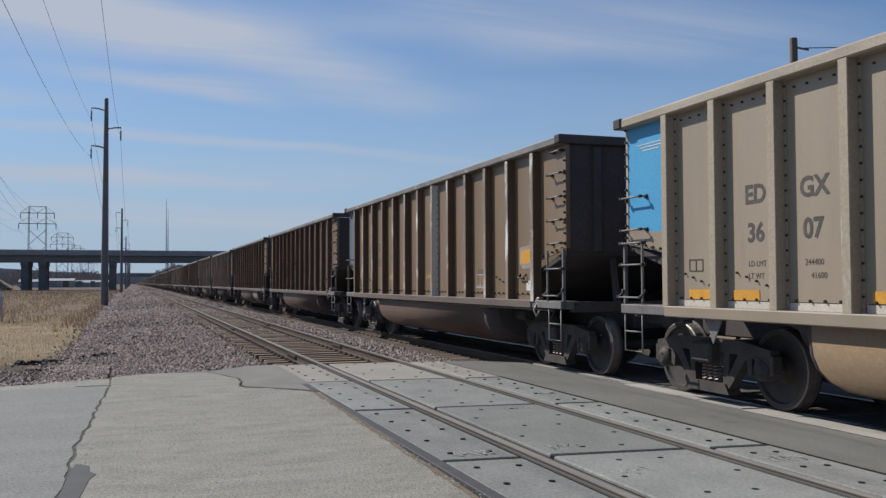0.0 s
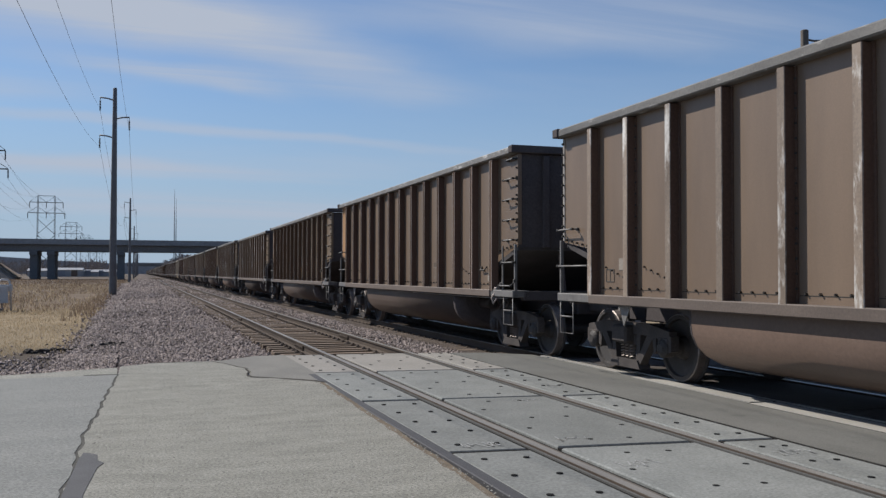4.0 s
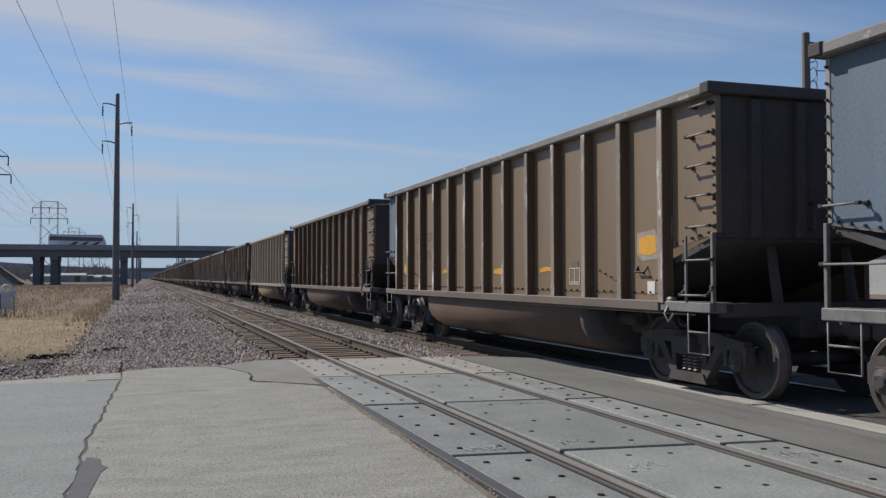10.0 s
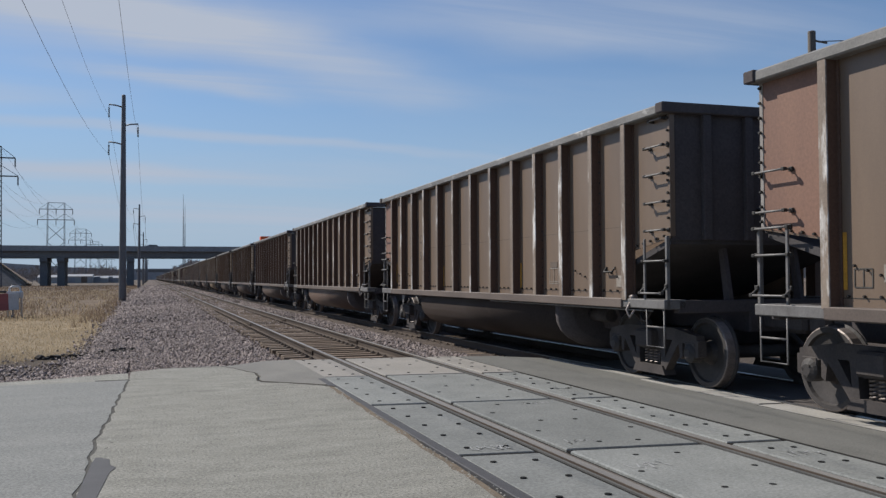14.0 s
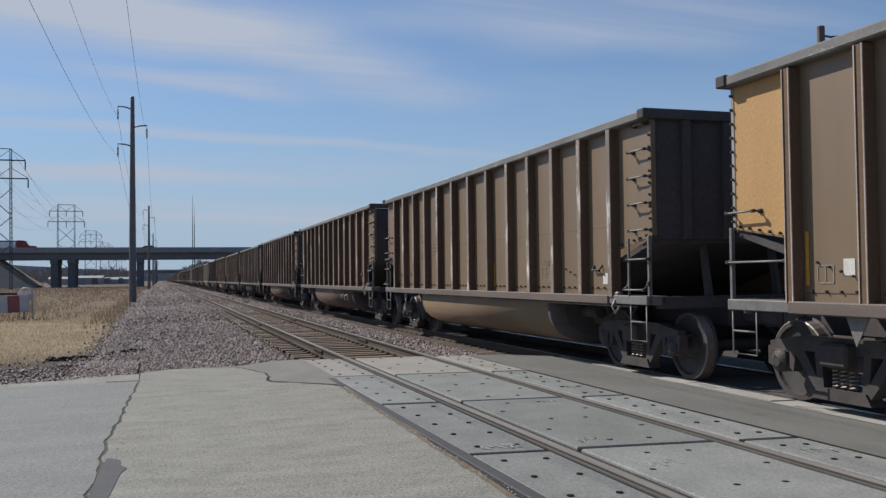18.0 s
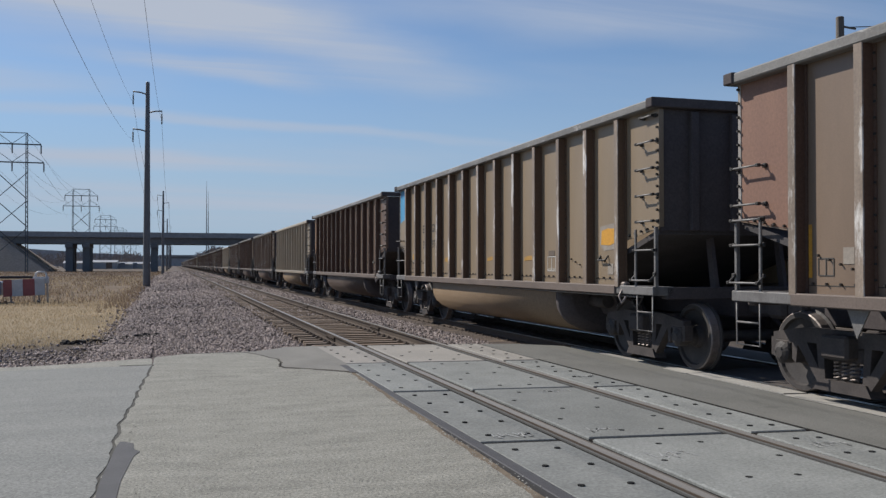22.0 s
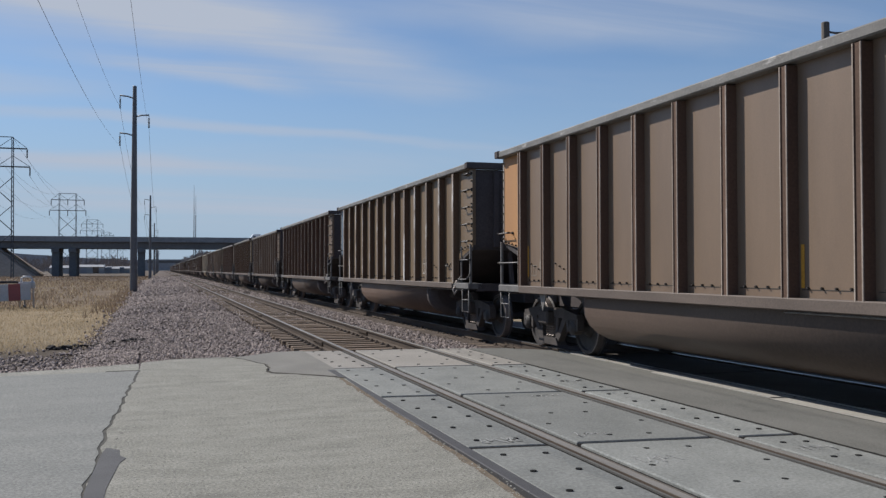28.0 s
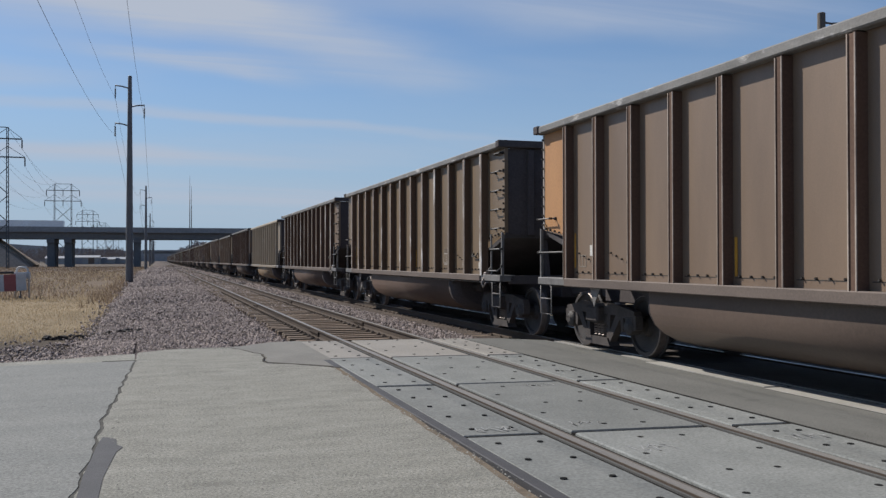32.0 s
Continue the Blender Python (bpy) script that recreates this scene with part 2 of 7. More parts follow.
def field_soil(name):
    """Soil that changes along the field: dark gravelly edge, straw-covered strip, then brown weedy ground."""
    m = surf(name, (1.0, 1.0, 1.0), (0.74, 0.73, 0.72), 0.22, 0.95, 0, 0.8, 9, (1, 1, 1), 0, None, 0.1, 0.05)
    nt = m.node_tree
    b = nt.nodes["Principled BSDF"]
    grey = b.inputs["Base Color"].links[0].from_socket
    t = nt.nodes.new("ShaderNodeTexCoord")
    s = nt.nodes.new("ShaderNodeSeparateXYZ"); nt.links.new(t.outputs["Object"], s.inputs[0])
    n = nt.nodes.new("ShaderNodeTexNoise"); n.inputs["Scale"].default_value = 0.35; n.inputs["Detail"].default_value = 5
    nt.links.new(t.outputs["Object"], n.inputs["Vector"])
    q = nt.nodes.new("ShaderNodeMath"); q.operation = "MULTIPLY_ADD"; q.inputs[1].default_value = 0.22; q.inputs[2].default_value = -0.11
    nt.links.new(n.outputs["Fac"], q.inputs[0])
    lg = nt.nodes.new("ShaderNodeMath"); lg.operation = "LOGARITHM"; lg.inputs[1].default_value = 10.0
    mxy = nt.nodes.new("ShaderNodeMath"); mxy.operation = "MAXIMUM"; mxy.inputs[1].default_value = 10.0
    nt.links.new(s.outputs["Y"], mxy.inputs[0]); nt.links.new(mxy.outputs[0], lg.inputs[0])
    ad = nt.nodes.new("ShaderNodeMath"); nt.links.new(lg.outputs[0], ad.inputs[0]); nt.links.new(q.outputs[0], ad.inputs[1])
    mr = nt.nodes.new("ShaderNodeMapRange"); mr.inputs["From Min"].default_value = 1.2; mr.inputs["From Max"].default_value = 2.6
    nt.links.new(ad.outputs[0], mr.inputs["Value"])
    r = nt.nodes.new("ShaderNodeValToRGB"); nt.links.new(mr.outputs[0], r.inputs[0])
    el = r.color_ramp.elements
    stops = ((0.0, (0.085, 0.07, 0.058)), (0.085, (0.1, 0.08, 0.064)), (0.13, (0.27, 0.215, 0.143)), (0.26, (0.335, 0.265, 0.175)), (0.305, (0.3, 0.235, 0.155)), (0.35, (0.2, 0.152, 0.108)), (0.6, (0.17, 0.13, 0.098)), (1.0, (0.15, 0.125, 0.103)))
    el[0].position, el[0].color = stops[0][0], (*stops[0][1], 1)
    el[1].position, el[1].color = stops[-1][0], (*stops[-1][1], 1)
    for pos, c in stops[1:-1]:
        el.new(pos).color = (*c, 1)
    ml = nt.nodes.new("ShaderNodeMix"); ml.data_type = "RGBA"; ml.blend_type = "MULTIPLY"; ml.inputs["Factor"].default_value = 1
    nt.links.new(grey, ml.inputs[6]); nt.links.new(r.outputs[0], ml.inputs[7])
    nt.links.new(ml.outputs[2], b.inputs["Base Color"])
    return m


# car paints
V = (1, 1, 0.22)
P_BROWN = surf("paint_brown_dusty", (0.194, 0.134, 0.09), (0.146, 0.1, 0.068), 1.3, 0.44, 0, 0.02, 60, V, 0.08, ((0.153, 0.101, 0.070), 1.7, 0.62), 0.55, 0.01, 0.07)
P_DARK = surf("paint_dark_brown", (0.175, 0.113, 0.08), (0.131, 0.085, 0.061), 1.3, 0.44, 0, 0.02, 60, V, 0.08, ((0.131, 0.086, 0.064), 1.7, 0.62), 0.55, 0.01, 0.07)
P_KHAKI = surf("paint_khaki_dusty", (0.198, 0.137, 0.082), (0.155, 0.106, 0.063), 1.3, 0.44, 0, 0.02, 60, V, 0.06, ((0.161, 0.106, 0.063), 1.7, 0.62), 0.55, 0.01, 0.07)
P_OCHRE = surf("paint_ochre_dusty", (0.272, 0.202, 0.13), (0.222, 0.162, 0.102), 1.3, 0.44, 0, 0.02, 60, V, 0.06, ((0.2, 0.142, 0.09), 1.7, 0.62), 0.55, 0.01, 0.07)
P_TAN = surf("paint_tan_clean", (0.298, 0.242, 0.178), (0.252, 0.204, 0.15), 1.3, 0.44, 0, 0.02, 60, V, 0.03, ((0.245, 0.19, 0.138), 1.7, 0.62), 0.55, 0.01, 0.07)
P_BLUE = surf("paint_sky_blue", (0.07, 0.32, 0.56), (0.06, 0.29, 0.51), 1, 0.5, 0, 0.03, 30, V)
P_GREYBLUE = surf("paint_faded_blue", (0.115, 0.155, 0.2), (0.09, 0.122, 0.16), 1.2, 0.6, 0, 0.05, 30, V, 0.08)
P_LIGHTBLUE = surf("paint_pale_blue", (0.19, 0.27, 0.35), (0.16, 0.235, 0.3), 1.2, 0.6, 0, 0.05, 30, V, 0.05)
P_ORANGE = surf("paint_faded_orange", (0.42, 0.218, 0.09), (0.34, 0.172, 0.074), 1.2, 0.6, 0, 0.05, 30, V, 0.1)
P_AMBER = surf("paint_faded_amber", (0.44, 0.258, 0.098), (0.37, 0.205, 0.078), 1.2, 0.6, 0, 0.05, 30, V, 0.1)
# broad rib fronts: rubbed paint, paled further for the sunlight on them
P_FACE = surf("rubbed_lit_broad_face", (0.27, 0.212, 0.165), (0.18, 0.134, 0.1), 3.5, 0.5, 0, 0.05, 30, (1, 1, 0.3), 0.16, ((0.66, 0.63, 0.59), 3.4, 0.53))
P_POST = surf("pale_bolted_corner_strip", (0.33, 0.3, 0.27), (0.21, 0.185, 0.165), 3.0, 0.6, 0, 0.05, 40, (1, 1, 0.5), 0.1)
P_SKIRT = surf("bleached_bottom_skirt", (0.52, 0.48, 0.42), (0.42, 0.38, 0.32), 3.0, 0.55, 0, 0.05, 40, (1, 0.4, 1), 0.05)
P_RED = surf("paint_faded_red", (0.245, 0.132, 0.089), (0.185, 0.099, 0.07), 1.2, 0.6, 0, 0.05, 30, V, 0.1)
# near-black of the car ends; on the belly ends it stands for shade
P_BLACK = surf("black_steel_and_shade", (0.078, 0.068, 0.069), (0.096, 0.083, 0.082), 1.5, 0.85, 0, 0.1, 30, (1, 1, 1), 0, None, 0.12)
P_CHORD = surf("worn_top_rail", (0.215, 0.204, 0.188), (0.125, 0.116, 0.106), 4.0, 0.5, 0, 0.1, 30, (1, 0.3, 1), 0.1, ((0.5, 0.48, 0.45), 6.0, 0.58))
P_CHORD_TAN = surf("tan_top_rail", (0.4, 0.345, 0.265), (0.28, 0.235, 0.18), 3.0, 0.55, 0, 0.08, 30, (1, 0.3, 1), 0.05, ((0.17, 0.145, 0.12), 4.0, 0.6))
# rib browns, darkened for the shade on the flanks
P_RIB = surf("shade_dark_rib_brown", (0.132, 0.081, 0.059), (0.098, 0.06, 0.0435), 1.5, 0.7, 0, 0.08, 30, V, 0.1, ((0.22, 0.18, 0.15), 3.5, 0.67), 0.15)
P_RIB_KHAKI = surf("worn_rib_khaki", (0.15, 0.096, 0.063), (0.113, 0.072, 0.047), 1.5, 0.7, 0, 0.08, 30, V, 0.1, ((0.36, 0.325, 0.28), 3.5, 0.66), 0.15)
P_RIB_TAN = surf("tan_rib", (0.36, 0.3, 0.225), (0.29, 0.24, 0.178), 1.5, 0.5, 0, 0.05, 30, V, 0.05, ((0.52, 0.48, 0.42), 2.4, 0.62))
P_WHITE_RIB = surf("bare_white_rib", (0.7, 0.68, 0.64), (0.6, 0.57, 0.52), 2, 0.45, 0, 0.05, 30, V)
P_BELLYDARK = surf("belly_dark_brown", (0.055, 0.041, 0.034), (0.04, 0.03, 0.026), 0.7, 0.65, 0, 0.05, 25, (1, 0.5, 1), 0.12, ((0.078, 0.058, 0.047), 1.2, 0.62), 0.15)
P_BELLYRED = surf("belly_red_brown", (0.135, 0.092, 0.072), (0.1, 0.067, 0.052), 0.7, 0.5, 0, 0.05, 25, (1, 0.5, 1), 0.12, ((0.075, 0.053, 0.043), 1.4, 0.62))
P_BELLY = surf("belly_brown", (0.102, 0.073, 0.058), (0.074, 0.053, 0.043), 0.7, 0.5, 0, 0.05, 25, (1, 0.5, 1), 0.12)
P_BELLY_TAN = surf("belly_tan", (0.2464, 0.1754, 0.1121), (0.2016, 0.1408, 0.0893), 0.7, 0.45, 0, 0.05, 25, (1, 0.5, 1), 0.08)
P_STEEL = surf("truck_iron", (0.055, 0.048, 0.046), (0.088, 0.075, 0.069), 4, 0.8, 0.0, 0.2, 40, (1, 1, 1), 0, None, 0.2)
P_WHEEL = surf("wheel_steel", (0.05, 0.045, 0.043), (0.075, 0.067, 0.063), 5, 0.6, 0.0, 0.1, 50, (1, 1, 1), 0, None, 0.2)
P_SPRING = surf("spring_steel", (0.28, 0.24, 0.22), (0.18, 0.15, 0.13), 8, 0.5, 0.4, 0.1, 50)
P_GRAB = surf("grey_ladder_steel", (0.19, 0.18, 0.172), (0.115, 0.106, 0.1), 6, 0.5, 0.0, 0.1, 50)
P_SILL = surf("dusty_side_sill", (0.148, 0.113, 0.093), (0.1, 0.076, 0.063), 2.0, 0.7, 0.0, 0.1, 40, (1, 0.3, 1), 0.08)
# slope sheets: coal soot plus the shade of the end recess, in one black
P_SOOTSHADE = surf("soot_and_shade_sheet", (0.075, 0.069, 0.069), (0.098, 0.089, 0.088), 2.0, 0.95, 0.0, 0.1, 40, (1, 1, 1), 0, None, 0.05)
P_SILLC = surf("grimy_corner_sill", (0.12, 0.1, 0.088), (0.075, 0.062, 0.055), 4, 0.7, 0.0, 0.1, 50)
# rib lips: bare rubbed wear, with sunlit brightness in the colour
P_WORN = surf("rubbed_lit_rib_face", (0.4, 0.335, 0.28), (0.22, 0.165, 0.13), 3.5, 0.5, 0.0, 0.05, 30, (1, 1, 0.35), 0.15, ((0.6, 0.57, 0.53), 2.4, 0.64))
P_BOLT = surf("black_bolts", (0.03, 0.027, 0.025), (0.05, 0.045, 0.04), 8, 0.6, 0.2, 0)
P_INK = surf("stencil_black", (0.05, 0.045, 0.042), (0.09, 0.08, 0.07), 6, 0.7, 0, 0)
P_INKFAINT = surf("stencil_faded", (0.115, 0.088, 0.068), (0.135, 0.103, 0.08), 4, 0.7, 0, 0)
P_INKWHITE = surf("stencil_white", (0.6, 0.58, 0.54), (0.5, 0.47, 0.43), 6, 0.7, 0, 0)
P_YELLOW = surf("reflective_yellow", (0.64, 0.325, 0.045), (0.52, 0.25, 0.04), 4, 0.4, 0, 0)
P_YELLOWDULL = surf("dulled_yellow_paint", (0.46, 0.26, 0.06), (0.36, 0.2, 0.055), 4, 0.5, 0, 0)
P_GRAF = surf("spray_pale_pink", (0.5, 0.42, 0.43), (0.42, 0.35, 0.36), 3, 0.6, 0, 0)
P_PALE = surf("bare_pale_belly_patch", (0.3, 0.265, 0.215), (0.22, 0.19, 0.15), 2.5, 0.6, 0, 0.1, 30)
P_GHOST = surf("stencil_ghost_white", (0.3, 0.262, 0.222), (0.23, 0.195, 0.16), 5, 0.7, 0, 0)
P_GRAFBLUE = surf("spray_pale_blue", (0.2, 0.3, 0.45), (0.16, 0.25, 0.38), 3, 0.6, 0, 0)
P_GRAFROSE = surf("spray_faded_rose", (0.42, 0.24, 0.21), (0.34, 0.18, 0.15), 6, 0.6, 0, 0)
P_GRAFW = surf("spray_white", (0.62, 0.59, 0.56), (0.46, 0.43, 0.4), 6, 0.6, 0, 0)

# ground
M_ROAD = surf("worn_road_concrete", (0.2789, 0.2700, 0.2343), (0.1956, 0.1900, 0.1644), 3.6, 0.9, 0, 0.8, 45, (0.45, 1, 1), 0, ((0.165, 0.158, 0.138), 1.3, 0.6), 0.3, 0.012, 0.52)
M_ROAD2 = surf("grey_road_concrete", (0.212, 0.213, 0.199), (0.178, 0.18, 0.17), 2.2, 0.9, 0, 0.5, 45, (0.3, 1, 1), 0, ((0.14, 0.142, 0.135), 4.0, 0.65), 0.3, 0.01, 0.4)
M_ASPHALT = surf("worn_asphalt", (0.205, 0.196, 0.176), (0.165, 0.158, 0.143), 1.6, 0.9, 0, 0.5, 60, (1, 0.6, 1), 0, None, 0.3)
M_BETWEEN = surf("grey_worn_asphalt", (0.178, 0.174, 0.16), (0.137, 0.135, 0.124), 1.6, 0.9, 0, 0.6, 70, (1, 0.4, 1), 0, ((0.105, 0.103, 0.096), 2.0, 0.62), 0.12, 0.01, 0.32)
M_GRIT = island("road_grit", (0.13, 0.128, 0.114), (0.35, 0.345, 0.315))
M_STRIP = surf("grey_flangeway_strip", (0.12, 0.118, 0.112), (0.085, 0.083, 0.08), 5, 0.9, 0, 0.2, 60, (1, 0.2, 1), 0, None, 0.1)
M_EDGEDIRT = surf("rusty_edge_dirt", (0.2, 0.16, 0.118), (0.12, 0.098, 0.076), 6, 0.95, 0, 0.6, 40, (1, 1, 1), 0, None, 0.1)
M_SEAM = surf("dirt_filled_seam", (0.05, 0.045, 0.04), (0.075, 0.068, 0.06), 8, 0.95, 0, 0.4, 60, (1, 1, 1), 0, None, 0.05)
M_CHALK = surf("faint_white_marker", (0.36, 0.36, 0.35), (0.27, 0.27, 0.265), 9, 0.9, 0, 0)
M_PATCH = surf("tar_patch", (0.066, 0.064, 0.068), (0.05, 0.049, 0.052), 3, 0.75, 0, 0.3, 60)
M_PANEL = surf("crossing_panel_concrete", (0.2260, 0.2307, 0.2181), (0.1695, 0.1747, 0.1650), 1.6, 0.85, 0, 0.25, 40, (1, 1, 1), 0.12, ((0.27, 0.275, 0.262), 1.8, 0.64), 0.3, 0.01, 0.3)
M_PANEL_NEW = surf("pale_panel_concrete", (0.285, 0.265, 0.238), (0.24, 0.224, 0.2), 1.1, 0.85, 0, 0.25, 40, (1, 1, 1), 0.06, None, 0.3)
M_LIP = surf("rusty_worn_lip", (0.185, 0.165, 0.145), (0.115, 0.1, 0.088), 5, 0.9, 0, 0.3, 50, (1, 0.25, 1), 0, ((0.085, 0.072, 0.062), 6, 0.6), 0.1)
M_CRACK = surf("dusty_crack_filler", (0.118, 0.114, 0.104), (0.08, 0.078, 0.072), 6, 0.95, 0, 0.5, 60, (1, 1, 1), 0, ((0.045, 0.043, 0.04), 9, 0.6), 0.05)
M_STRIPNEW = surf("pale_strip_concrete", (0.36, 0.34, 0.31), (0.27, 0.255, 0.23), 2.2, 0.85, 0, 0.3, 40, (1, 0.5, 1), 0.06, ((0.19, 0.178, 0.16), 2.6, 0.62), 0.3)
M_RUBBER = surf("flangeway_rubber", (0.016, 0.015, 0.0145), (0.028, 0.026, 0.024), 5, 0.95, 0, 0.2, 60, (1, 0.2, 1), 0, None, 0.04)
M_HOLE = surf("lift_hole_dark", (0.016, 0.016, 0.016), (0.024, 0.024, 0.024), 5, 0.95, 0, 0, 40, (1, 1, 1), 0, None, 0.05)
M_RAIL = surf("rail_rust", (0.098, 0.076, 0.06), (0.07, 0.054, 0.044), 3, 0.85, 0.0, 0.2, 50, (1, 0.2, 1), 0, None, 0.1)
M_RAILTOP = surf("rail_running_face", (0.26, 0.245, 0.226), (0.185, 0.172, 0.158), 4, 0.5, 0.1, 0.05, 50, (1, 0.1, 1))
M_RAILBRIGHT = surf("rail_polished_face", (0.34, 0.335, 0.33), (0.26, 0.255, 0.25), 4, 0.38, 0.8, 0.03, 50, (1, 0.1, 1))
M_TIE = surf("weathered_tie_timber", (0.19, 0.138, 0.096), (0.105, 0.075, 0.053), 3, 0.9, 0, 0.5, 40, (0.2, 3, 1), 0.3)
M_BALLAST = surf("ballast_bed", (0.145, 0.116, 0.102), (0.088, 0.069, 0.06), 9, 0.95, 0, 0.9, 28, (1, 1, 1), 0, ((0.26, 0.222, 0.205), 7, 0.57), 0.2, 0.05, 0.4)
M_STONE = island("ballast_stone", (0.075, 0.06, 0.055), (0.395, 0.333, 0.31))
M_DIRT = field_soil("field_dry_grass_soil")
M_GRAVEL = surf("dark_gravel_soil", (0.135, 0.11, 0.09), (0.085, 0.07, 0.06), 1.2, 0.95, 0, 0.9, 20, (1, 1, 1), 0, ((0.2, 0.165, 0.135), 3, 0.6), 0.1, 0.04, 0.35)
M_GRASS = island("dry_grass_blades", (0.3, 0.237, 0.155), (0.4, 0.322, 0.215), 0.9, 0.5)
M_WEED = island("dry_weed_stalks", (0.14, 0.102, 0.074), (0.25, 0.184, 0.132), 0.9, 0.45)
M_CLOD = surf("dark_clods", (0.035, 0.03, 0.028), (0.06, 0.05, 0.042), 6, 0.95, 0, 0.6, 20)
M_BRIDGE = surf("bridge_concrete_weathered", (0.31, 0.308, 0.308), (0.24, 0.24, 0.242), 0.15, 0.85, 0, 0.2, 2, (1, 1, 1), 0.05)
M_GIRDER = surf("bridge_girder_grey", (0.182, 0.18, 0.18), (0.145, 0.143, 0.145), 0.2, 0.7, 0, 0.1, 3)
M_PIER = surf("pier_concrete", (0.165, 0.165, 0.168), (0.13, 0.13, 0.133), 0.3, 0.85, 0, 0.2, 3, (1, 1, 0.3), 0.05)
M_POLE = surf("weathering_steel_pole", (0.165, 0.16, 0.162), (0.13, 0.127, 0.129), 1, 0.6, 0.3, 0.05, 10)
M_LATTICE = surf("galvanised_lattice", (0.09, 0.095, 0.105), (0.07, 0.074, 0.08), 1, 0.6, 0.4, 0)
M_WIRE = surf("conductor_wire", (0.12, 0.12, 0.125), (0.1, 0.1, 0.1), 1, 0.5, 0.5, 0)
M_WOOD = surf("grey_timber_pole", (0.19, 0.165, 0.14), (0.14, 0.12, 0.1), 2, 0.9, 0, 0.4, 30, (3, 3, 0.3))
# twigs of the far trees, paled to stand for distance haze
M_BARK = island("bare_twigs", (0.2, 0.172, 0.16), (0.31, 0.27, 0.25))
M_WHITE = surf("white_cladding", (0.36, 0.355, 0.35), (0.3, 0.296, 0.292), 0.3, 0.6, 0, 0.05, 4)
M_ROOF = surf("grey_roofing", (0.3, 0.31, 0.33), (0.24, 0.25, 0.27), 0.3, 0.7, 0, 0.05, 4)
M_GLASS = surf("dark_glazing", (0.03, 0.035, 0.045), (0.04, 0.045, 0.055), 1, 0.1, 0, 0, 10, (1, 1, 1), 0, None, 0.6)
M_BARW = surf("barrier_white_plastic", (0.52, 0.52, 0.52), (0.43, 0.43, 0.43), 2, 0.5, 0, 0.05, 20)
M_BARR = surf("barrier_red_plastic", (0.3, 0.085, 0.085), (0.25, 0.07, 0.07), 2, 0.5, 0, 0.05, 20)
M_ORANGE = surf("trailer_orange", (0.75, 0.12, 0.03), (0.68, 0.1, 0.028), 0.5, 0.45, 0, 0.02, 4)
M_VWHITE = surf("vehicle_white", (0.72, 0.73, 0.75), (0.64, 0.65, 0.67), 0.5, 0.4, 0, 0.02, 4)
M_VRED = surf("vehicle_red", (0.2700, 0.0240, 0.0240), (0.2160, 0.0210, 0.0210), 0.5, 0.4, 0, 0.02, 4)
M_VBLACK = surf("vehicle_black", (0.02, 0.02, 0.024), (0.03, 0.03, 0.034), 0.5, 0.3, 0, 0.02, 4)
M_VGREY = surf("vehicle_blue_grey", (0.2, 0.24, 0.3), (0.16, 0.2, 0.26), 0.5, 0.35, 0, 0.02, 4)
M_TYRE = surf("tyre_rubber", (0.02, 0.02, 0.02), (0.03, 0.03, 0.03), 2, 0.8, 0, 0)
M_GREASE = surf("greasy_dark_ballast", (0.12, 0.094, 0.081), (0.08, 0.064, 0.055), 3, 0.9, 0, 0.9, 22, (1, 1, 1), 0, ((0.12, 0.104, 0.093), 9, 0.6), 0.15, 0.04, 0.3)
# panel colour darkened to carry the train's shade
M_UNDERTRAIN = surf("train_shade_panel", (0.1065, 0.0938, 0.0858), (0.0781, 0.0680, 0.0630), 1.5, 0.9, 0, 0.2, 30, (1, 1, 1), 0.1, None, 0.08)

# ---- mesh tools ----
def box(bm, x0, x1, y0, y1, z0, z1, bev=0.0):
    vs = [bm.verts.new((x, y, z)) for x in (x0, x1) for y in (y0, y1) for z in (z0, z1)]
    fs = [bm.faces.new([vs[i] for i in f]) for f in ((0, 1, 3, 2), (4, 6, 7, 5), (0, 4, 5, 1), (2, 3, 7, 6), (0, 2, 6, 4), (1, 5, 7, 3))]
    if bev:
        es = {e for f in fs for e in f.edges}
        bmesh.ops.bevel(bm, geom=list(es), offset=bev, segments=1, affect="EDGES")
    return vs


def prism(bm, pts, axis, a, b):
    """A polygon of 2D points drawn out along an axis ('x': points are (y, z); 'y': (x, z); 'z': (x, y))."""
    def place(p, s):
        return {"x": (s, p[0], p[1]), "y": (p[0], s, p[1]), "z": (p[0], p[1], s)}[axis]
    lo = [bm.verts.new(place(p, a)) for p in pts]
    hi = [bm.verts.new(place(p, b)) for p in pts]
    n = len(pts)
    fs = [bm.faces.new(lo[::-1]), bm.faces.new(hi)]
    for i in range(n):
        fs.append(bm.faces.new((lo[i], lo[(i + 1) % n], hi[(i + 1) % n], hi[i])))
    bmesh.ops.recalc_face_normals(bm, faces=fs)
    return fs


def rod(bm, p0, p1, r0, r1=None, seg=8, caps=True):
    p0, p1 = Vector(p0), Vector(p1)
    r1 = r0 if r1 is None else r1
    d = (p1 - p0).normalized()
    u = d.orthogonal().normalized()
    w = d.cross(u)
    rings = []
    for p, r in ((p0, r0), (p1, r1)):
        rings.append([bm.verts.new(p + (u * math.cos(2 * math.pi * i / seg) + w * math.sin(2 * math.pi * i / seg)) * r) for i in range(seg)])
    for i in range(seg):
        f = bm.faces.new((rings[0][i], rings[0][(i + 1) % seg], rings[1][(i + 1) % seg], rings[1][i]))
        f.smooth = seg > 5
    if caps:
        bm.faces.new(rings[0][::-1]); bm.faces.new(rings[1])


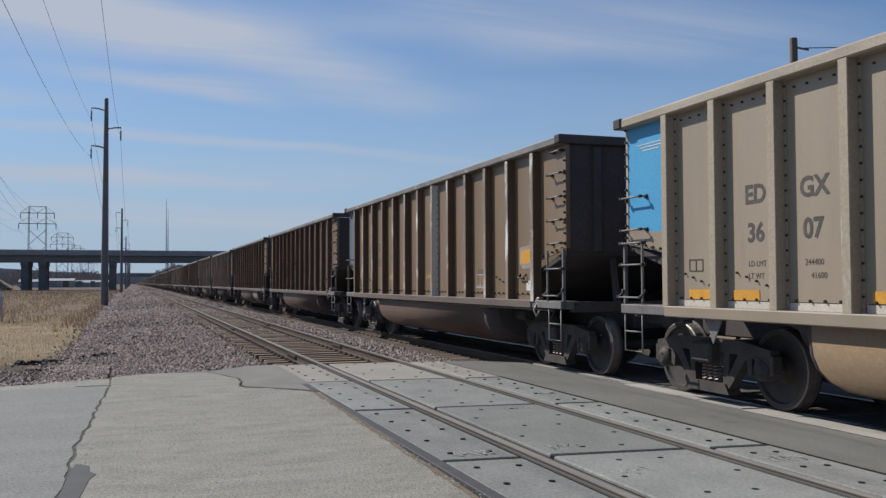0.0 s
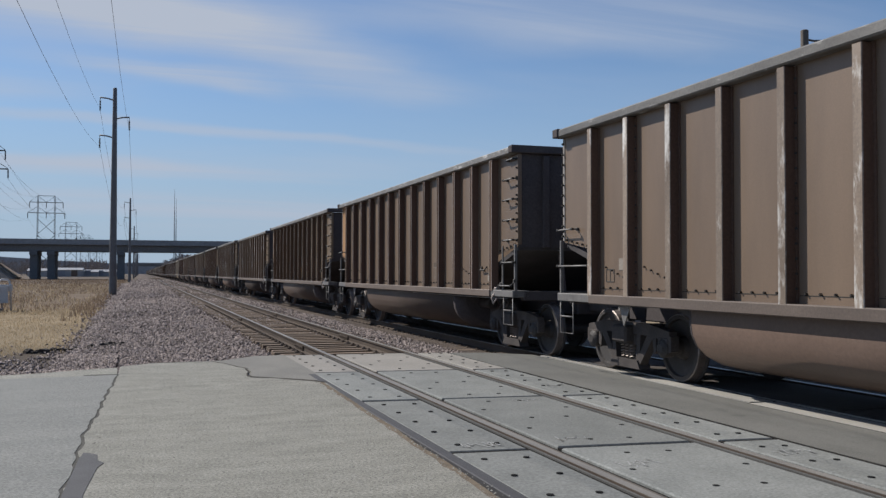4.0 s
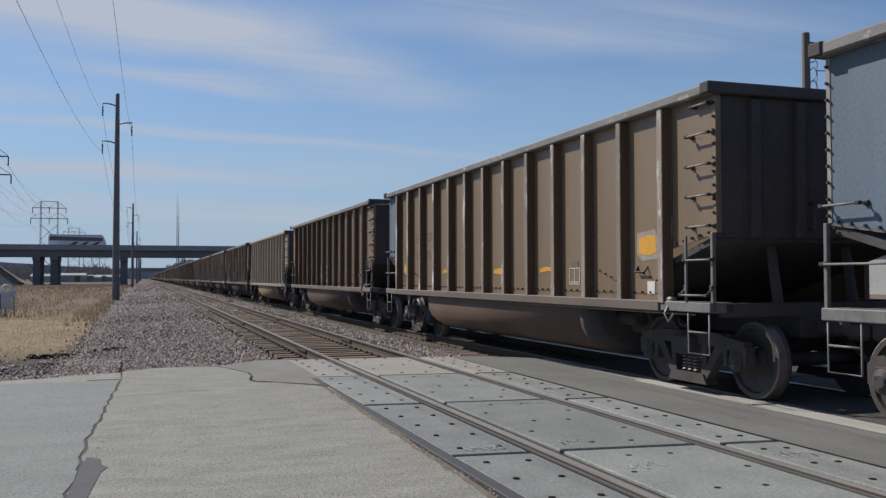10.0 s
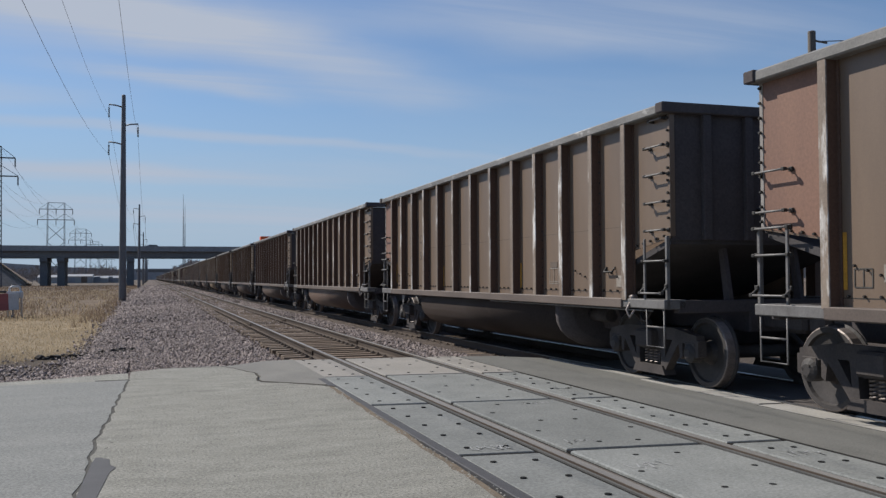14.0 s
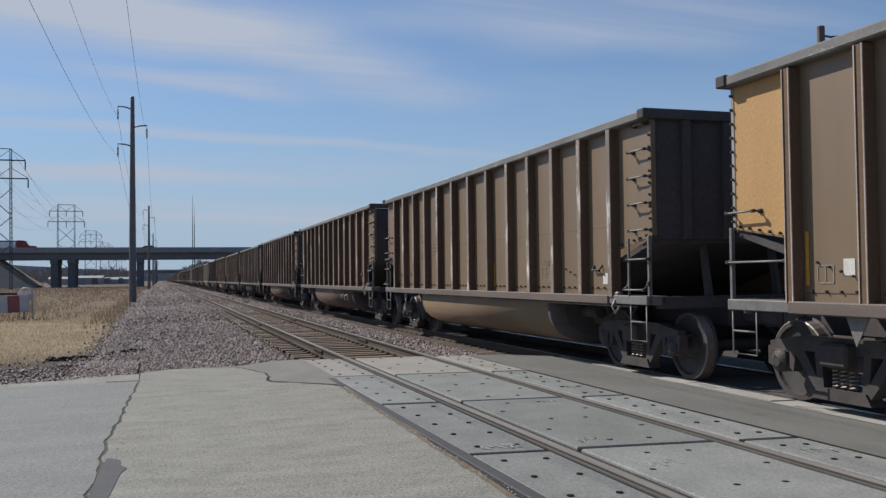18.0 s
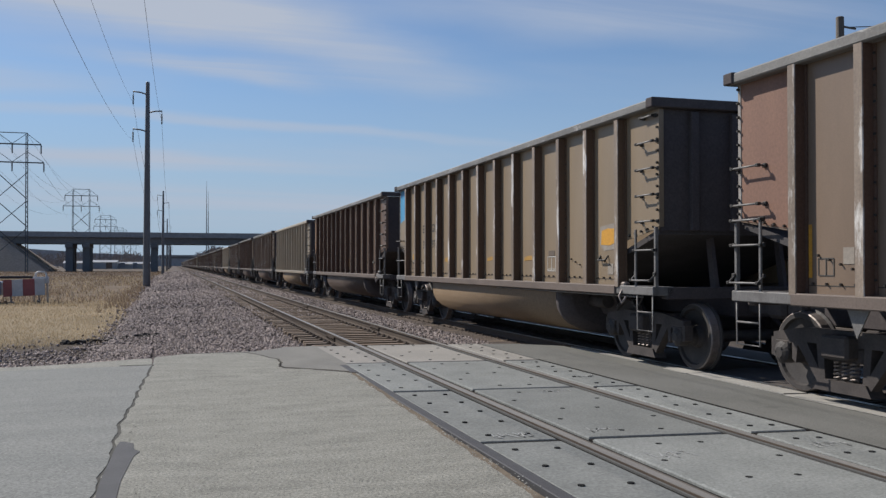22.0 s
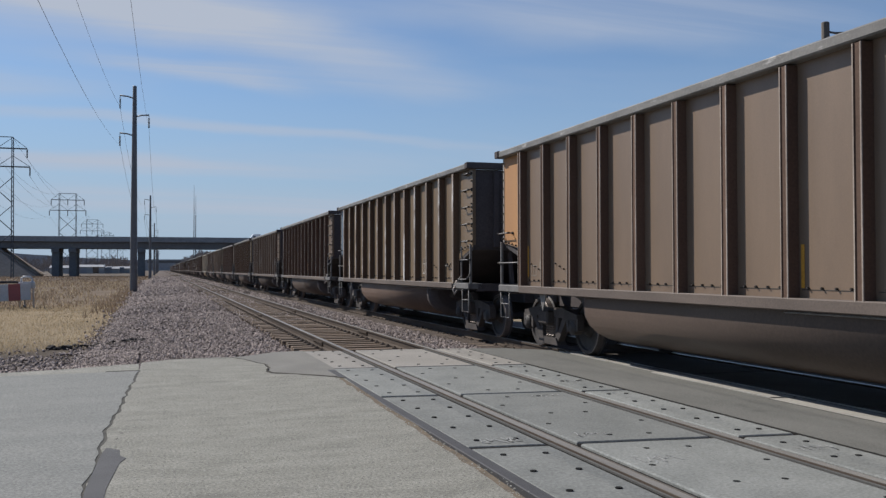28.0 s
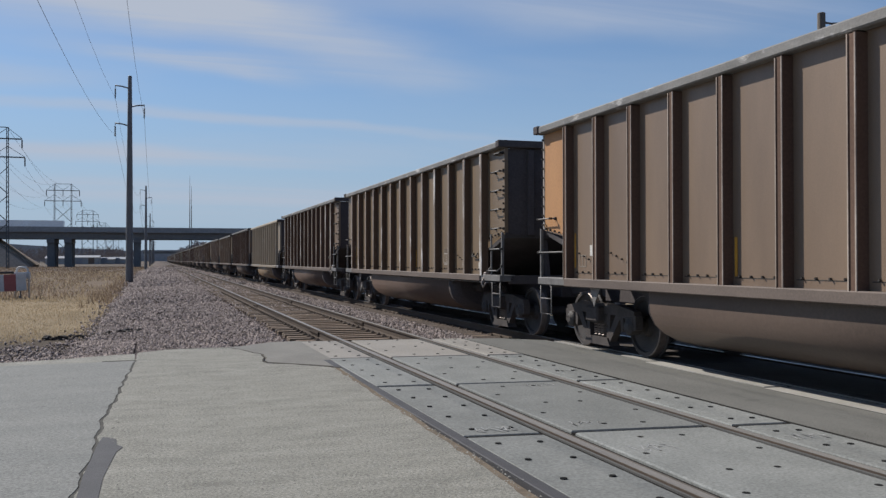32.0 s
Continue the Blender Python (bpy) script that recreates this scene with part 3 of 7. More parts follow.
def pipe(bm, pts, r, seg=6):
    """One bent tube through the points."""
    pts = [Vector(p) for p in pts]
    rings, u = [], None
    for i, p in enumerate(pts):
        d = (pts[min(i + 1, len(pts) - 1)] - pts[max(i - 1, 0)]).normalized()
        u = d.orthogonal().normalized() if u is None else (u - d * u.dot(d)).normalized()
        w = d.cross(u)
        rings.append([bm.verts.new(p + (u * math.cos(2 * math.pi * k / seg) + w * math.sin(2 * math.pi * k / seg)) * r) for k in range(seg)])
    for a, b in zip(rings, rings[1:]):
        for k in range(seg):
            bm.faces.new((a[k], a[(k + 1) % seg], b[(k + 1) % seg], b[k])).smooth = seg > 5
    bm.faces.new(rings[0][::-1]); bm.faces.new(rings[-1])


def lathe(bm, profile, seg=28, axis="x", centre=(0, 0, 0)):
    """profile: (distance along the axis, radius)."""
    c = Vector(centre)
    rings = []
    for s, r in profile:
        ring = []
        for i in range(seg):
            a = 2 * math.pi * i / seg
            v = (s, r * math.cos(a), r * math.sin(a)) if axis == "x" else ((r * math.cos(a), r * math.sin(a), s) if axis == "z" else (r * math.cos(a), s, r * math.sin(a)))
            ring.append(bm.verts.new(c + Vector(v)))
        rings.append(ring)
    fs = []
    for a, b in zip(rings, rings[1:]):
        for i in range(seg):
            fs.append(bm.faces.new((a[i], a[(i + 1) % seg], b[(i + 1) % seg], b[i])))
    fs.append(bm.faces.new(rings[0][::-1])); fs.append(bm.faces.new(rings[-1]))
    bmesh.ops.recalc_face_normals(bm, faces=fs)
    for f in fs[:-2]:
        f.smooth = False


def mesh_of(bm, name):
    me = bpy.data.meshes.new(name)
    bm.to_mesh(me)
    bm.free()
    return me


def part(name, bm, material, parent=None, label="", kind=""):
    me = mesh_of(bm, name) if isinstance(bm, bmesh.types.BMesh) else bm
    if not me.materials:
        me.materials.append(material)
    ob = new(name, me)
    if parent is not None:
        ob.parent = parent
    if ob.material_slots[0].material is not material:
        ob.material_slots[0].link = "OBJECT"
        ob.material_slots[0].material = material
    return tagged(ob, label, kind=kind)


def thing(name, m, label, category, group="", kind=""):
    ob = new(name)
    ob.empty_display_size = 0.2
    ob.matrix_basis = m
    return tagged(ob, label, category, group, kind)


def repaint(ob, material):
    ob.material_slots[0].link = "OBJECT"
    ob.material_slots[0].material = material


def raw(name, verts, faces, material, parent=None, kind="", label="", category=""):
    me = bpy.data.meshes.new(name)
    me.from_pydata(verts, [], faces)
    me.materials.append(material)
    ob = new(name, me)
    if parent is not None:
        ob.parent = parent
    return tagged(ob, label, category, kind=kind)


LETTERS = {}


def lettering(text, height, shear=0.0, bold=0.0):
    """A flat mesh of the built-in font, in the plane of a car's side (reads along -y, up z)."""
    key = (text, height, shear, bold)
    if key not in LETTERS:
        cu = bpy.data.curves.new("lettering", "FONT")
        cu.body, cu.size, cu.shear, cu.offset = text, height * 1.38, shear, bold
        cu.align_x, cu.extrude, cu.resolution_u = "CENTER", 0.0005, 3
        tmp = bpy.data.objects.new("lettering", cu)
        scene.collection.objects.link(tmp)
        me = bpy.data.meshes.new_from_object(tmp.evaluated_get(bpy.context.evaluated_depsgraph_get()))
        me.transform(Matrix(((0, 0, -1, 0), (-1, 0, 0, 0), (0, 1, 0, 0), (0, 0, 0, 1))))
        me.materials.clear()
        bpy.data.objects.remove(tmp)
        LETTERS[key] = me
    return LETTERS[key]


# ---- ground, road and track ----
NL, NR = 3.182, 4.687          # near track rails
TL, TR = 6.906, 8.411          # train track rails
GZ = -0.34                     # field level


def ground_height(x, y):
    h = GZ + 0.05 * noise.noise((x * 0.12, y * 0.12, 0.0)) + 0.02 * noise.noise((x * 0.7, y * 0.7, 3.0))
    if x < -8:
        h += 0.004 * min(60, -8 - x)
    return h


def build_ground():
    xs = [-3000, -900, -300, -140, -80] + [-60 + 1.5 * i for i in range(35)] + [-7.5 + 0.5 * i for i in range(16)] + [2, 8, 14, 22, 40, 90, 300, 900, 3000]
    ys = [-900, -200, -60, -20, -6, 0, 4] + [7 + 0.6 * i for i in range(40)] + [32 + 2.0 * i for i in range(35)] + [110, 130, 160, 200, 260, 340, 450, 600, 900, 1600, 3600]
    verts, faces = [], []
    for x in xs:
        for y in ys:
            z = ground_height(x, y) if abs(x) < 200 and y < 400 else GZ - 0.05
            if y < 20.0 and x > -20:
                z = GZ - 0.08
            verts.append((x, y, z))
    n = len(ys)
    for i in range(len(xs) - 1):
        for j in range(n - 1):
            a = i * n + j
            faces.append((a, a + n, a + n + 1, a + 1))
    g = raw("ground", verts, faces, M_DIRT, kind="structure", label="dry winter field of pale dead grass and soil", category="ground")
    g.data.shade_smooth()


def bed_z(x):
    pts = ((-1.55, GZ - 0.12), (-1.1, GZ + 0.03), (0.6, -0.245), (1.9, -0.2), (2.4, -0.21), (2.6, -0.275), (5.3, -0.275), (5.5, -0.2), (9.6, -0.2), (10.8, -0.28), (12.6, GZ - 0.12))
    for (a, za), (b, zb) in zip(pts, pts[1:]):
        if a <= x <= b:
            return za + (zb - za) * (x - a) / (b - a)
    return GZ - 0.12


def build_ballast():
    xs = [-1.55, -1.1, -0.5, 0.1, 0.6, 1.2, 1.9, 2.4, 2.6, 3.2, 4.0, 4.7, 5.3, 5.5, 6.2, 7.0, 8.4, 9.6, 10.8, 12.6]
    ys = [13.6 + 0.5 * i for i in range(100)] + [64 + 6 * i for i in range(40)] + [320, 400, 600, 1000, 1800]
    verts = []
    for x in xs:
        for y in ys:
            w = 0.16 * noise.noise((y * 0.4, x, 5.0)) if x < 0 else 0
            verts.append((x + w, y, bed_z(x) + 0.03 * noise.noise((x * 1.7, y * 1.1, 9.0))))
    n = len(ys)
    faces = [(i * n + j, (i + 1) * n + j, (i + 1) * n + j + 1, i * n + j + 1) for i in range(len(xs) - 1) for j in range(n - 1)]
    bed = raw("ballast_bed", verts, faces, M_BALLAST, kind="structure", label="grey crushed stone ballast bed under both tracks", category="ballast")
    bed.data.shade_smooth()
    # ballast behind the crossing, which closes the line towards -y
    back = raw("ballast_bed", [(1.4, -600, -0.2), (12.6, -600, -0.3), (12.6, -9, -0.3), (1.4, -9, -0.2)], [(0, 1, 2, 3)], M_BALLAST, kind="structure", label="grey crushed stone ballast bed beyond the crossing", category="ballast")
    vs, fs = [], []
    for i in range(120):
        y = 14.6 + 0.7 * i if i < 100 else 85 + 20 * (i - 100) * (1 + 0.2 * (i - 100))
        w = 0.12 * noise.noise((y * 0.5, 3.0, 0.0))
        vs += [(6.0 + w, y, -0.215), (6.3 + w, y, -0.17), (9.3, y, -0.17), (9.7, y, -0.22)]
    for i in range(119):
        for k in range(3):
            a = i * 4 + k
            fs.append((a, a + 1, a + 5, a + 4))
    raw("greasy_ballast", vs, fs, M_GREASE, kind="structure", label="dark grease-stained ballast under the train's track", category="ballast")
    # loose stones, dense where the line is close
    rng = np.random.default_rng(4)
    base = np.array([(1, 0, 0), (-1, 0, 0), (0, 1, 0), (0, -1, 0), (0, 0, 1), (0, 0, -1)], float)
    tri = np.array([(0, 2, 4), (2, 1, 4), (1, 3, 4), (3, 0, 4), (2, 0, 5), (1, 2, 5), (3, 1, 5), (0, 3, 5)])
    spots = []
    for y0, y1, x0, x1, per in ((15.4, 20, -1.5, 6.3, 520), (20, 26, -1.4, 6.3, 380), (26, 36, -1.5, 6.3, 220), (36, 60, -1.8, 6.3, 90), (60, 115, -1.9, 6.3, 26), (115, 220, -1.9, 6.3, 7)):
        k = int((y1 - y0) * (x1 - x0) * per)
        spots.append(np.c_[rng.uniform(x0, x1, k), rng.uniform(y0, y1, k)])
    # spill along the road's broken edge
    k = 26000
    ex = rng.uniform(-9, 0.6, k)
    spots.append(np.c_[ex, 14.75 + 0.35 * (ex + 0.5) * (ex < -0.5) * 0.5 + np.abs(rng.normal(0, 1.0, k)) * rng.choice((1.0, 1.0, 3.0), k) - 0.3])
    # stones that rolled off the shoulder into the grass
    k = 4500
    ey = 20 + 130 * rng.random(k) ** 2.2
    spots.append(np.c_[-1.2 - np.abs(rng.normal(0, 0.3, k)) * (0.5 + 0.02 * ey), ey])
    pts = np.concatenate(spots)
    verge = (pts[:, 0] < -1.2) & (pts[:, 1] < 21)
    on_tie = (pts[:, 0] > 2.45) & (pts[:, 0] < 5.4) & (rng.random(len(pts)) < np.interp(pts[:, 1], [15, 19, 27, 60], [0.95, 0.82, 0.62, 0.45]))
    pts = pts[~on_tie]
    edge = np.interp(pts[:, 0], [-9, -1.9, -0.4, 0.2, 1.1, 2.2, 2.6, 6.5], [12.2, 14.2, 14.85, 15.3, 15.5, 16.4, 16.35, 15.95])
    pts = pts[pts[:, 1] > edge + 0.02]
    k = len(pts)
    size = rng.uniform(0.014, 0.037, k) * np.interp(pts[:, 1], [20, 36, 60, 110, 220], [1.0, 1.3, 2.0, 2.8, 4.5])
    vd = pts[:, 1] - np.interp(pts[:, 0], [-24, -9, -4.5, -1.95, -0.3, 0.4], [10.0, 11.9, 13.3, 13.95, 14.6, 15.0])
    vz = np.interp(vd, [0, 0.6, 4.2, 7.4], [-0.05, -0.18, GZ + 0.1, GZ - 0.02])
    z = np.array([bed_z(min(max(x, -1.5), 12.5)) for x in pts[:, 0]])
    z = np.where(pts[:, 0] < -0.4, np.maximum(z, np.where(vd < 7, vz, -9)), z)
    z = np.where((pts[:, 0] < -0.8) & (vd > 7), np.maximum(z, GZ + 0.01), z)
    in_track = (pts[:, 0] > 2.6) & (pts[:, 0] < 5.3)
    z = z + in_track * np.interp(pts[:, 1], [19.5, 23.5, 30], [0.0, 0.03, 0.045])
    ang = rng.uniform(0, 6.283, k)
    sc = rng.uniform(0.6, 1.35, (k, 1, 3)) * size[:, None, None]
    v = base[None] * sc + rng.normal(0, 0.18, (k, 6, 3)) * size[:, None, None]
    tilt = rng.uniform(-0.7, 0.7, k)
    c, s = np.cos(tilt)[:, None], np.sin(tilt)[:, None]
    v[..., 1], v[..., 2] = v[..., 1] * c - v[..., 2] * s, v[..., 1] * s + v[..., 2] * c
    c, s = np.cos(ang)[:, None], np.sin(ang)[:, None]
    v[..., 0], v[..., 1] = v[..., 0] * c - v[..., 1] * s, v[..., 0] * s + v[..., 1] * c
    v[..., 0] += pts[:, 0, None]; v[..., 1] += pts[:, 1, None]; v[..., 2] += (z + size * 0.35 + rng.uniform(0, 0.015, k))[:, None]
    f = tri[None] + (np.arange(k) * 6)[:, None, None]
    me = bpy.data.meshes.new("ballast_stones")
    me.vertices.add(k * 6); me.vertices.foreach_set("co", v.reshape(-1))
    me.loops.add(k * 24); me.loops.foreach_set("vertex_index", f.reshape(-1).astype(np.int32))
    me.polygons.add(k * 8); me.polygons.foreach_set("loop_start", np.arange(0, k * 24, 3, dtype=np.int32))
    me.update(); me.validate()
    me.materials.append(M_STONE)
    tagged(new("ballast_stones", me), "loose angular grey-brown ballast stones on the track bed", "ballast", kind="stuff")


RAIL_SHAPE = [(-0.075, -0.17), (0.075, -0.17), (0.075, -0.155), (0.012, -0.135), (0.01, -0.045), (0.035, -0.035), (0.036, -0.004), (0.03, 0.0), (-0.03, 0.0), (-0.036, -0.004), (-0.035, -0.035), (-0.01, -0.045), (-0.012, -0.135), (-0.075, -0.155)]


def build_track():
    for track, rails, top in (("near_track", (NL, NR), M_RAILTOP), ("main_track", (TL, TR), M_RAILBRIGHT)):
        t = thing(track, Matrix(), "steel rails of a level railway line on timber ties", "railway track", kind="structure")
        for x in rails:
            bm = bmesh.new()
            prism(bm, [(x + a, b) for a, b in RAIL_SHAPE], "y", -400, 1800)
            part("rail", bm, M_RAIL, t, "rust-brown steel rail")
            bm = bmesh.new()
            box(bm, x - 0.034, x + 0.034, -400, 1800, -0.003, 0.002)
            part("running_face", bm, top, t, "worn bright running face of the rail")
        cx = (rails[0] + rails[1]) / 2
        bm = bmesh.new()
        box(bm, -1.3, 1.3, -0.115, 0.115, -0.17, 0.0, 0.012)
        tie_me = mesh_of(bm, "tie"); tie_me.materials.append(M_TIE)
        bm = bmesh.new()
        for s in (-0.7525, 0.7525):
            box(bm, s - 0.16, s + 0.16, -0.09, 0.09, 0.0, 0.016)
            box(bm, s - 0.12, s - 0.09, -0.03, 0.0, 0.016, 0.04)
            box(bm, s + 0.09, s + 0.12, 0.0, 0.03, 0.016, 0.04)
        plate_me = mesh_of(bm, "tie_plates"); plate_me.materials.append(M_RAIL)
        rng = random.Random(7)
        count = 110 if track == "near_track" else 60
        for i in range(count):
            y = 16.55 + 0.52 * i + rng.uniform(-0.04, 0.04)
            o = part("tie", tie_me, M_TIE, t)
            o.matrix_basis = pose(cx + rng.uniform(-0.05, 0.05), y, -0.172 + rng.uniform(-0.012, 0.004), rng.uniform(-1, 1), 0, rng.uniform(-1.2, 1.2))
            if i < 60:
                p = part("tie_plates", plate_me, M_RAIL, t)
                p.matrix_basis = pose(cx, y, -0.172)
        bm = bmesh.new()
        for i in range(400):
            y = 16.55 + 0.52 * (count + i)
            box(bm, cx - 1.3, cx + 1.3, y - 0.115, y + 0.115, -0.33, -0.17)
        part("far_ties", bm, M_TIE, t, "weathered timber ties far along the line", kind="stuff")
        # joint bars with bolts
        if track == "near_track":
            for x, y in ((NL, 18.9), (NR, 21.5), (NL, 30.8), (NR, 33.4)):
                bm = bmesh.new()
                for s in (-1, 1):
                    box(bm, x + s * 0.03 - 0.014, x + s * 0.03 + 0.014, y - 0.45, y + 0.45, -0.13, -0.045)
                    for k in range(6):
                        rod(bm, (x + s * 0.03, y - 0.375 + 0.15 * k, -0.088), (x + s * 0.072, y - 0.375 + 0.15 * k, -0.088), 0.016, seg=6)
                part("joint_bar", bm, M_RAIL, t, "bolted rusty joint bar")


def skew(x, y):
    """The crossing's joints run a little askew of the rails."""
    return y - 0.1 * (x - 3.93)


CHALK = ((2.75, 7.22), (3.62, 7.25), (3.63, 6.14), (5.06, 6.13), (5.12, 10.8), (4.2, 9.6))


def build_crossing():
    c = thing("crossing", Matrix(), "concrete panel level crossing with rubber flangeways", "level crossing", kind="structure")
    joints = [16.0, 13.02] + [13.02 - 3.08 * (i + 1) for i in range(7)]
    strips = ((2.4, NL - 0.12), (NL + 0.15, NR - 0.15), (NR + 0.12, 5.34))
    rng = random.Random(3)
    for (y1, y0) in zip(joints, joints[1:]):
        for si, (xa, xb) in enumerate(strips):
            g = 0.04
            bm = bmesh.new()
            pts = [(xa, skew(xa, y0) + g), (xb, skew(xb, y0) + g), (xb, skew(xb, y1) - g), (xa, skew(xa, y1) - g)]
            fs = prism(bm, pts, "z", -0.2, -0.006 + rng.uniform(-0.004, 0.003))
            bmesh.ops.bevel(bm, geom=[e for e in bm.edges if all(v.co.z > -0.1 for v in e.verts)], offset=0.012, segments=1, affect="EDGES")
            p = part("panel", bm, M_PANEL_NEW if y1 > 15 else M_PANEL, c, "pale new concrete crossing panel" if y1 > 15 else "grey concrete crossing panel")
            # recessed lag holes
            w = xb - xa
            xs = (xa + 0.16, xb - 0.16) if w < 1 else (xa + 0.14, xa + 0.42, xb - 0.42, xb - 0.14)
            bm = bmesh.new()
            for k, yy in enumerate((0.3, 0.95, 1.55, 2.15, 2.75)):
                for xx in xs:
                    if w > 1 and (k % 2) != (xx in (xs[0], xs[3])):
                        continue
                    y = skew(xx, y0) + yy
                    rod(bm, (xx, y, -0.012), (xx, y, -0.0005), 0.024, 0.027, 8)
            part("lag_holes", bm, M_HOLE, p, "dark recessed lag bolt holes")
    # rubber flangeway strips and steel edge
    for x0, x1, zt in ((NL - 0.12, NL - 0.04, -0.028), (NL + 0.04, NL + 0.15, -0.028), (NR - 0.15, NR - 0.04, -0.028), (NR + 0.04, NR + 0.12, -0.028)):
        bm = bmesh.new()
        box(bm, x0 + 0.002, x1 - 0.002, -9, 16.05, -0.2, zt, 0.006)
        f = part("flangeway_filler", bm, M_RUBBER, c, "black rubber flangeway filler along the rail")
        w = x1 - x0
        bm = bmesh.new()
        inner = x0 > (NL if x0 < 4 else NR)
        a = x0 + (0.1 if inner else 0.62) * w
        box(bm, a, a + (0.3 if inner else 0.2) * w, -9, 16.03, -0.1, -0.009, 0.004)
        part("filler_lip", bm, M_LIP if inner else M_STRIP, f, "worn grey lip of the flangeway filler")
    for x0, x1 in ((2.29, 2.396), (5.342, 5.372)):
        bm = bmesh.new()
        box(bm, x0, x1, -9, 13.0 if x0 < 3 else 12.9, -0.2, -0.004, 0.006)
        part("edge_strip", bm, M_PATCH if x0 < 3 else M_RUBBER, c, "dark edge strip between panels and pavement")
    bm = bmesh.new()
    for y in joints[1:]:
        for xa, xb in strips:
            prism(bm, [(xa, skew(xa, y) - 0.039), (xb, skew(xb, y) - 0.039), (xb, skew(xb, y) + 0.039), (xa, skew(xa, y) + 0.039)], "z", -0.2, -0.018)
    part("panel_joints", bm, M_RUBBER, c, "dark tarred joints between panels", kind="stuff")
    # pavement between the tracks and the pale strip beside the train's track
    # faint unreadable marker scribbles on some panels
    rng = random.Random(12)
    for cx, cy in CHALK:
        bm = bmesh.new()
        for j in range(5):
            x = cx - 0.14 + 0.07 * j
            pts = [(x + rng.uniform(-0.04, 0.04), cy + rng.uniform(-0.12, 0.12)) for _ in range(4)]
            for (xa, ya), (xb, yb) in zip(pts, pts[1:]):
                d = Vector((xb - xa, yb - ya)).normalized() * 0.006
                vv = [bm.verts.new((a, b, -0.0005 + 0.0001 * j)) for a, b in ((xa - d.y, ya + d.x), (xa + d.y, ya - d.x), (xb + d.y, yb - d.x), (xb - d.y, yb + d.x))]
                bm.faces.new(vv)
        part("marker_scribble", bm, M_CHALK, c, "faint white marker scribble")
    bm = bmesh.new()
    pts = [(5.375, -9), (6.455, -9), (6.455, 8.6), (6.51, 8.62), (6.53, 11.28), (6.63, 11.3), (6.66, 14.9), (6.0, 15.55), (5.375, 15.7)]
    prism(bm, pts, "z", -0.3, -0.003)
    part("pavement_between", bm, M_BETWEEN, c, "grey worn asphalt between the two tracks")
    for xa, ya, yb in ((6.55, 8.64, 11.26), (6.48, 5.9, 8.57), (6.48, 3.2, 5.87), (6.48, 0.5, 3.17), (6.48, -2.2, 0.47), (6.48, -4.9, -2.23)):
        bm = bmesh.new()
        prism(bm, [(xa, ya + 0.03), (TL - 0.07, ya), (TL - 0.07, yb), (xa, yb + 0.02)], "z", -0.25, 0.001)
        part("panel", bm, M_STRIPNEW, c, "pale concrete strip beside the rail")
    bm = bmesh.new()
    prism(bm, [(6.66, 11.32), (TL - 0.07, 11.3), (TL - 0.07, 14.6), (6.74, 14.75)], "z", -0.25, -0.002)
    part("panel", bm, M_STRIPNEW, c, "pale concrete strip beside the rail")
    # dark tar seams along the inner edge and across the ends of the strips
    bm = bmesh.new()
    box(bm, 6.457, 6.478, -9, 8.6, -0.2, -0.004)
    for y in (8.605, 5.885, 3.185, 0.485):
        box(bm, 6.48, TL - 0.07, y - 0.012, y + 0.012, -0.2, -0.006)
    part("strip_seams", bm, M_RUBBER, c, "dark tar seams round the concrete strips", kind="stuff")
    # panels under and beyond the train, with its shade put into their colour
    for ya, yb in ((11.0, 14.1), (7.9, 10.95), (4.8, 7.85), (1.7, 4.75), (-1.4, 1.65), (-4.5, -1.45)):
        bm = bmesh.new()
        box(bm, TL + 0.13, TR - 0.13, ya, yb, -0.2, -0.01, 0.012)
        part("panel", bm, M_UNDERTRAIN, c, "crossing panel darkened for shade under the train")
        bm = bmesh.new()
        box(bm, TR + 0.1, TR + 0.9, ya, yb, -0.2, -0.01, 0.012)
        part("panel", bm, M_UNDERTRAIN, c, "crossing panel darkened for shade beside the train")


def wob(x, y, a=0.03):
    return a * noise.noise((x * 3.1, y * 3.1, 1.0)) + 0.5 * a * noise.noise((x * 9, y * 9, 4.0))


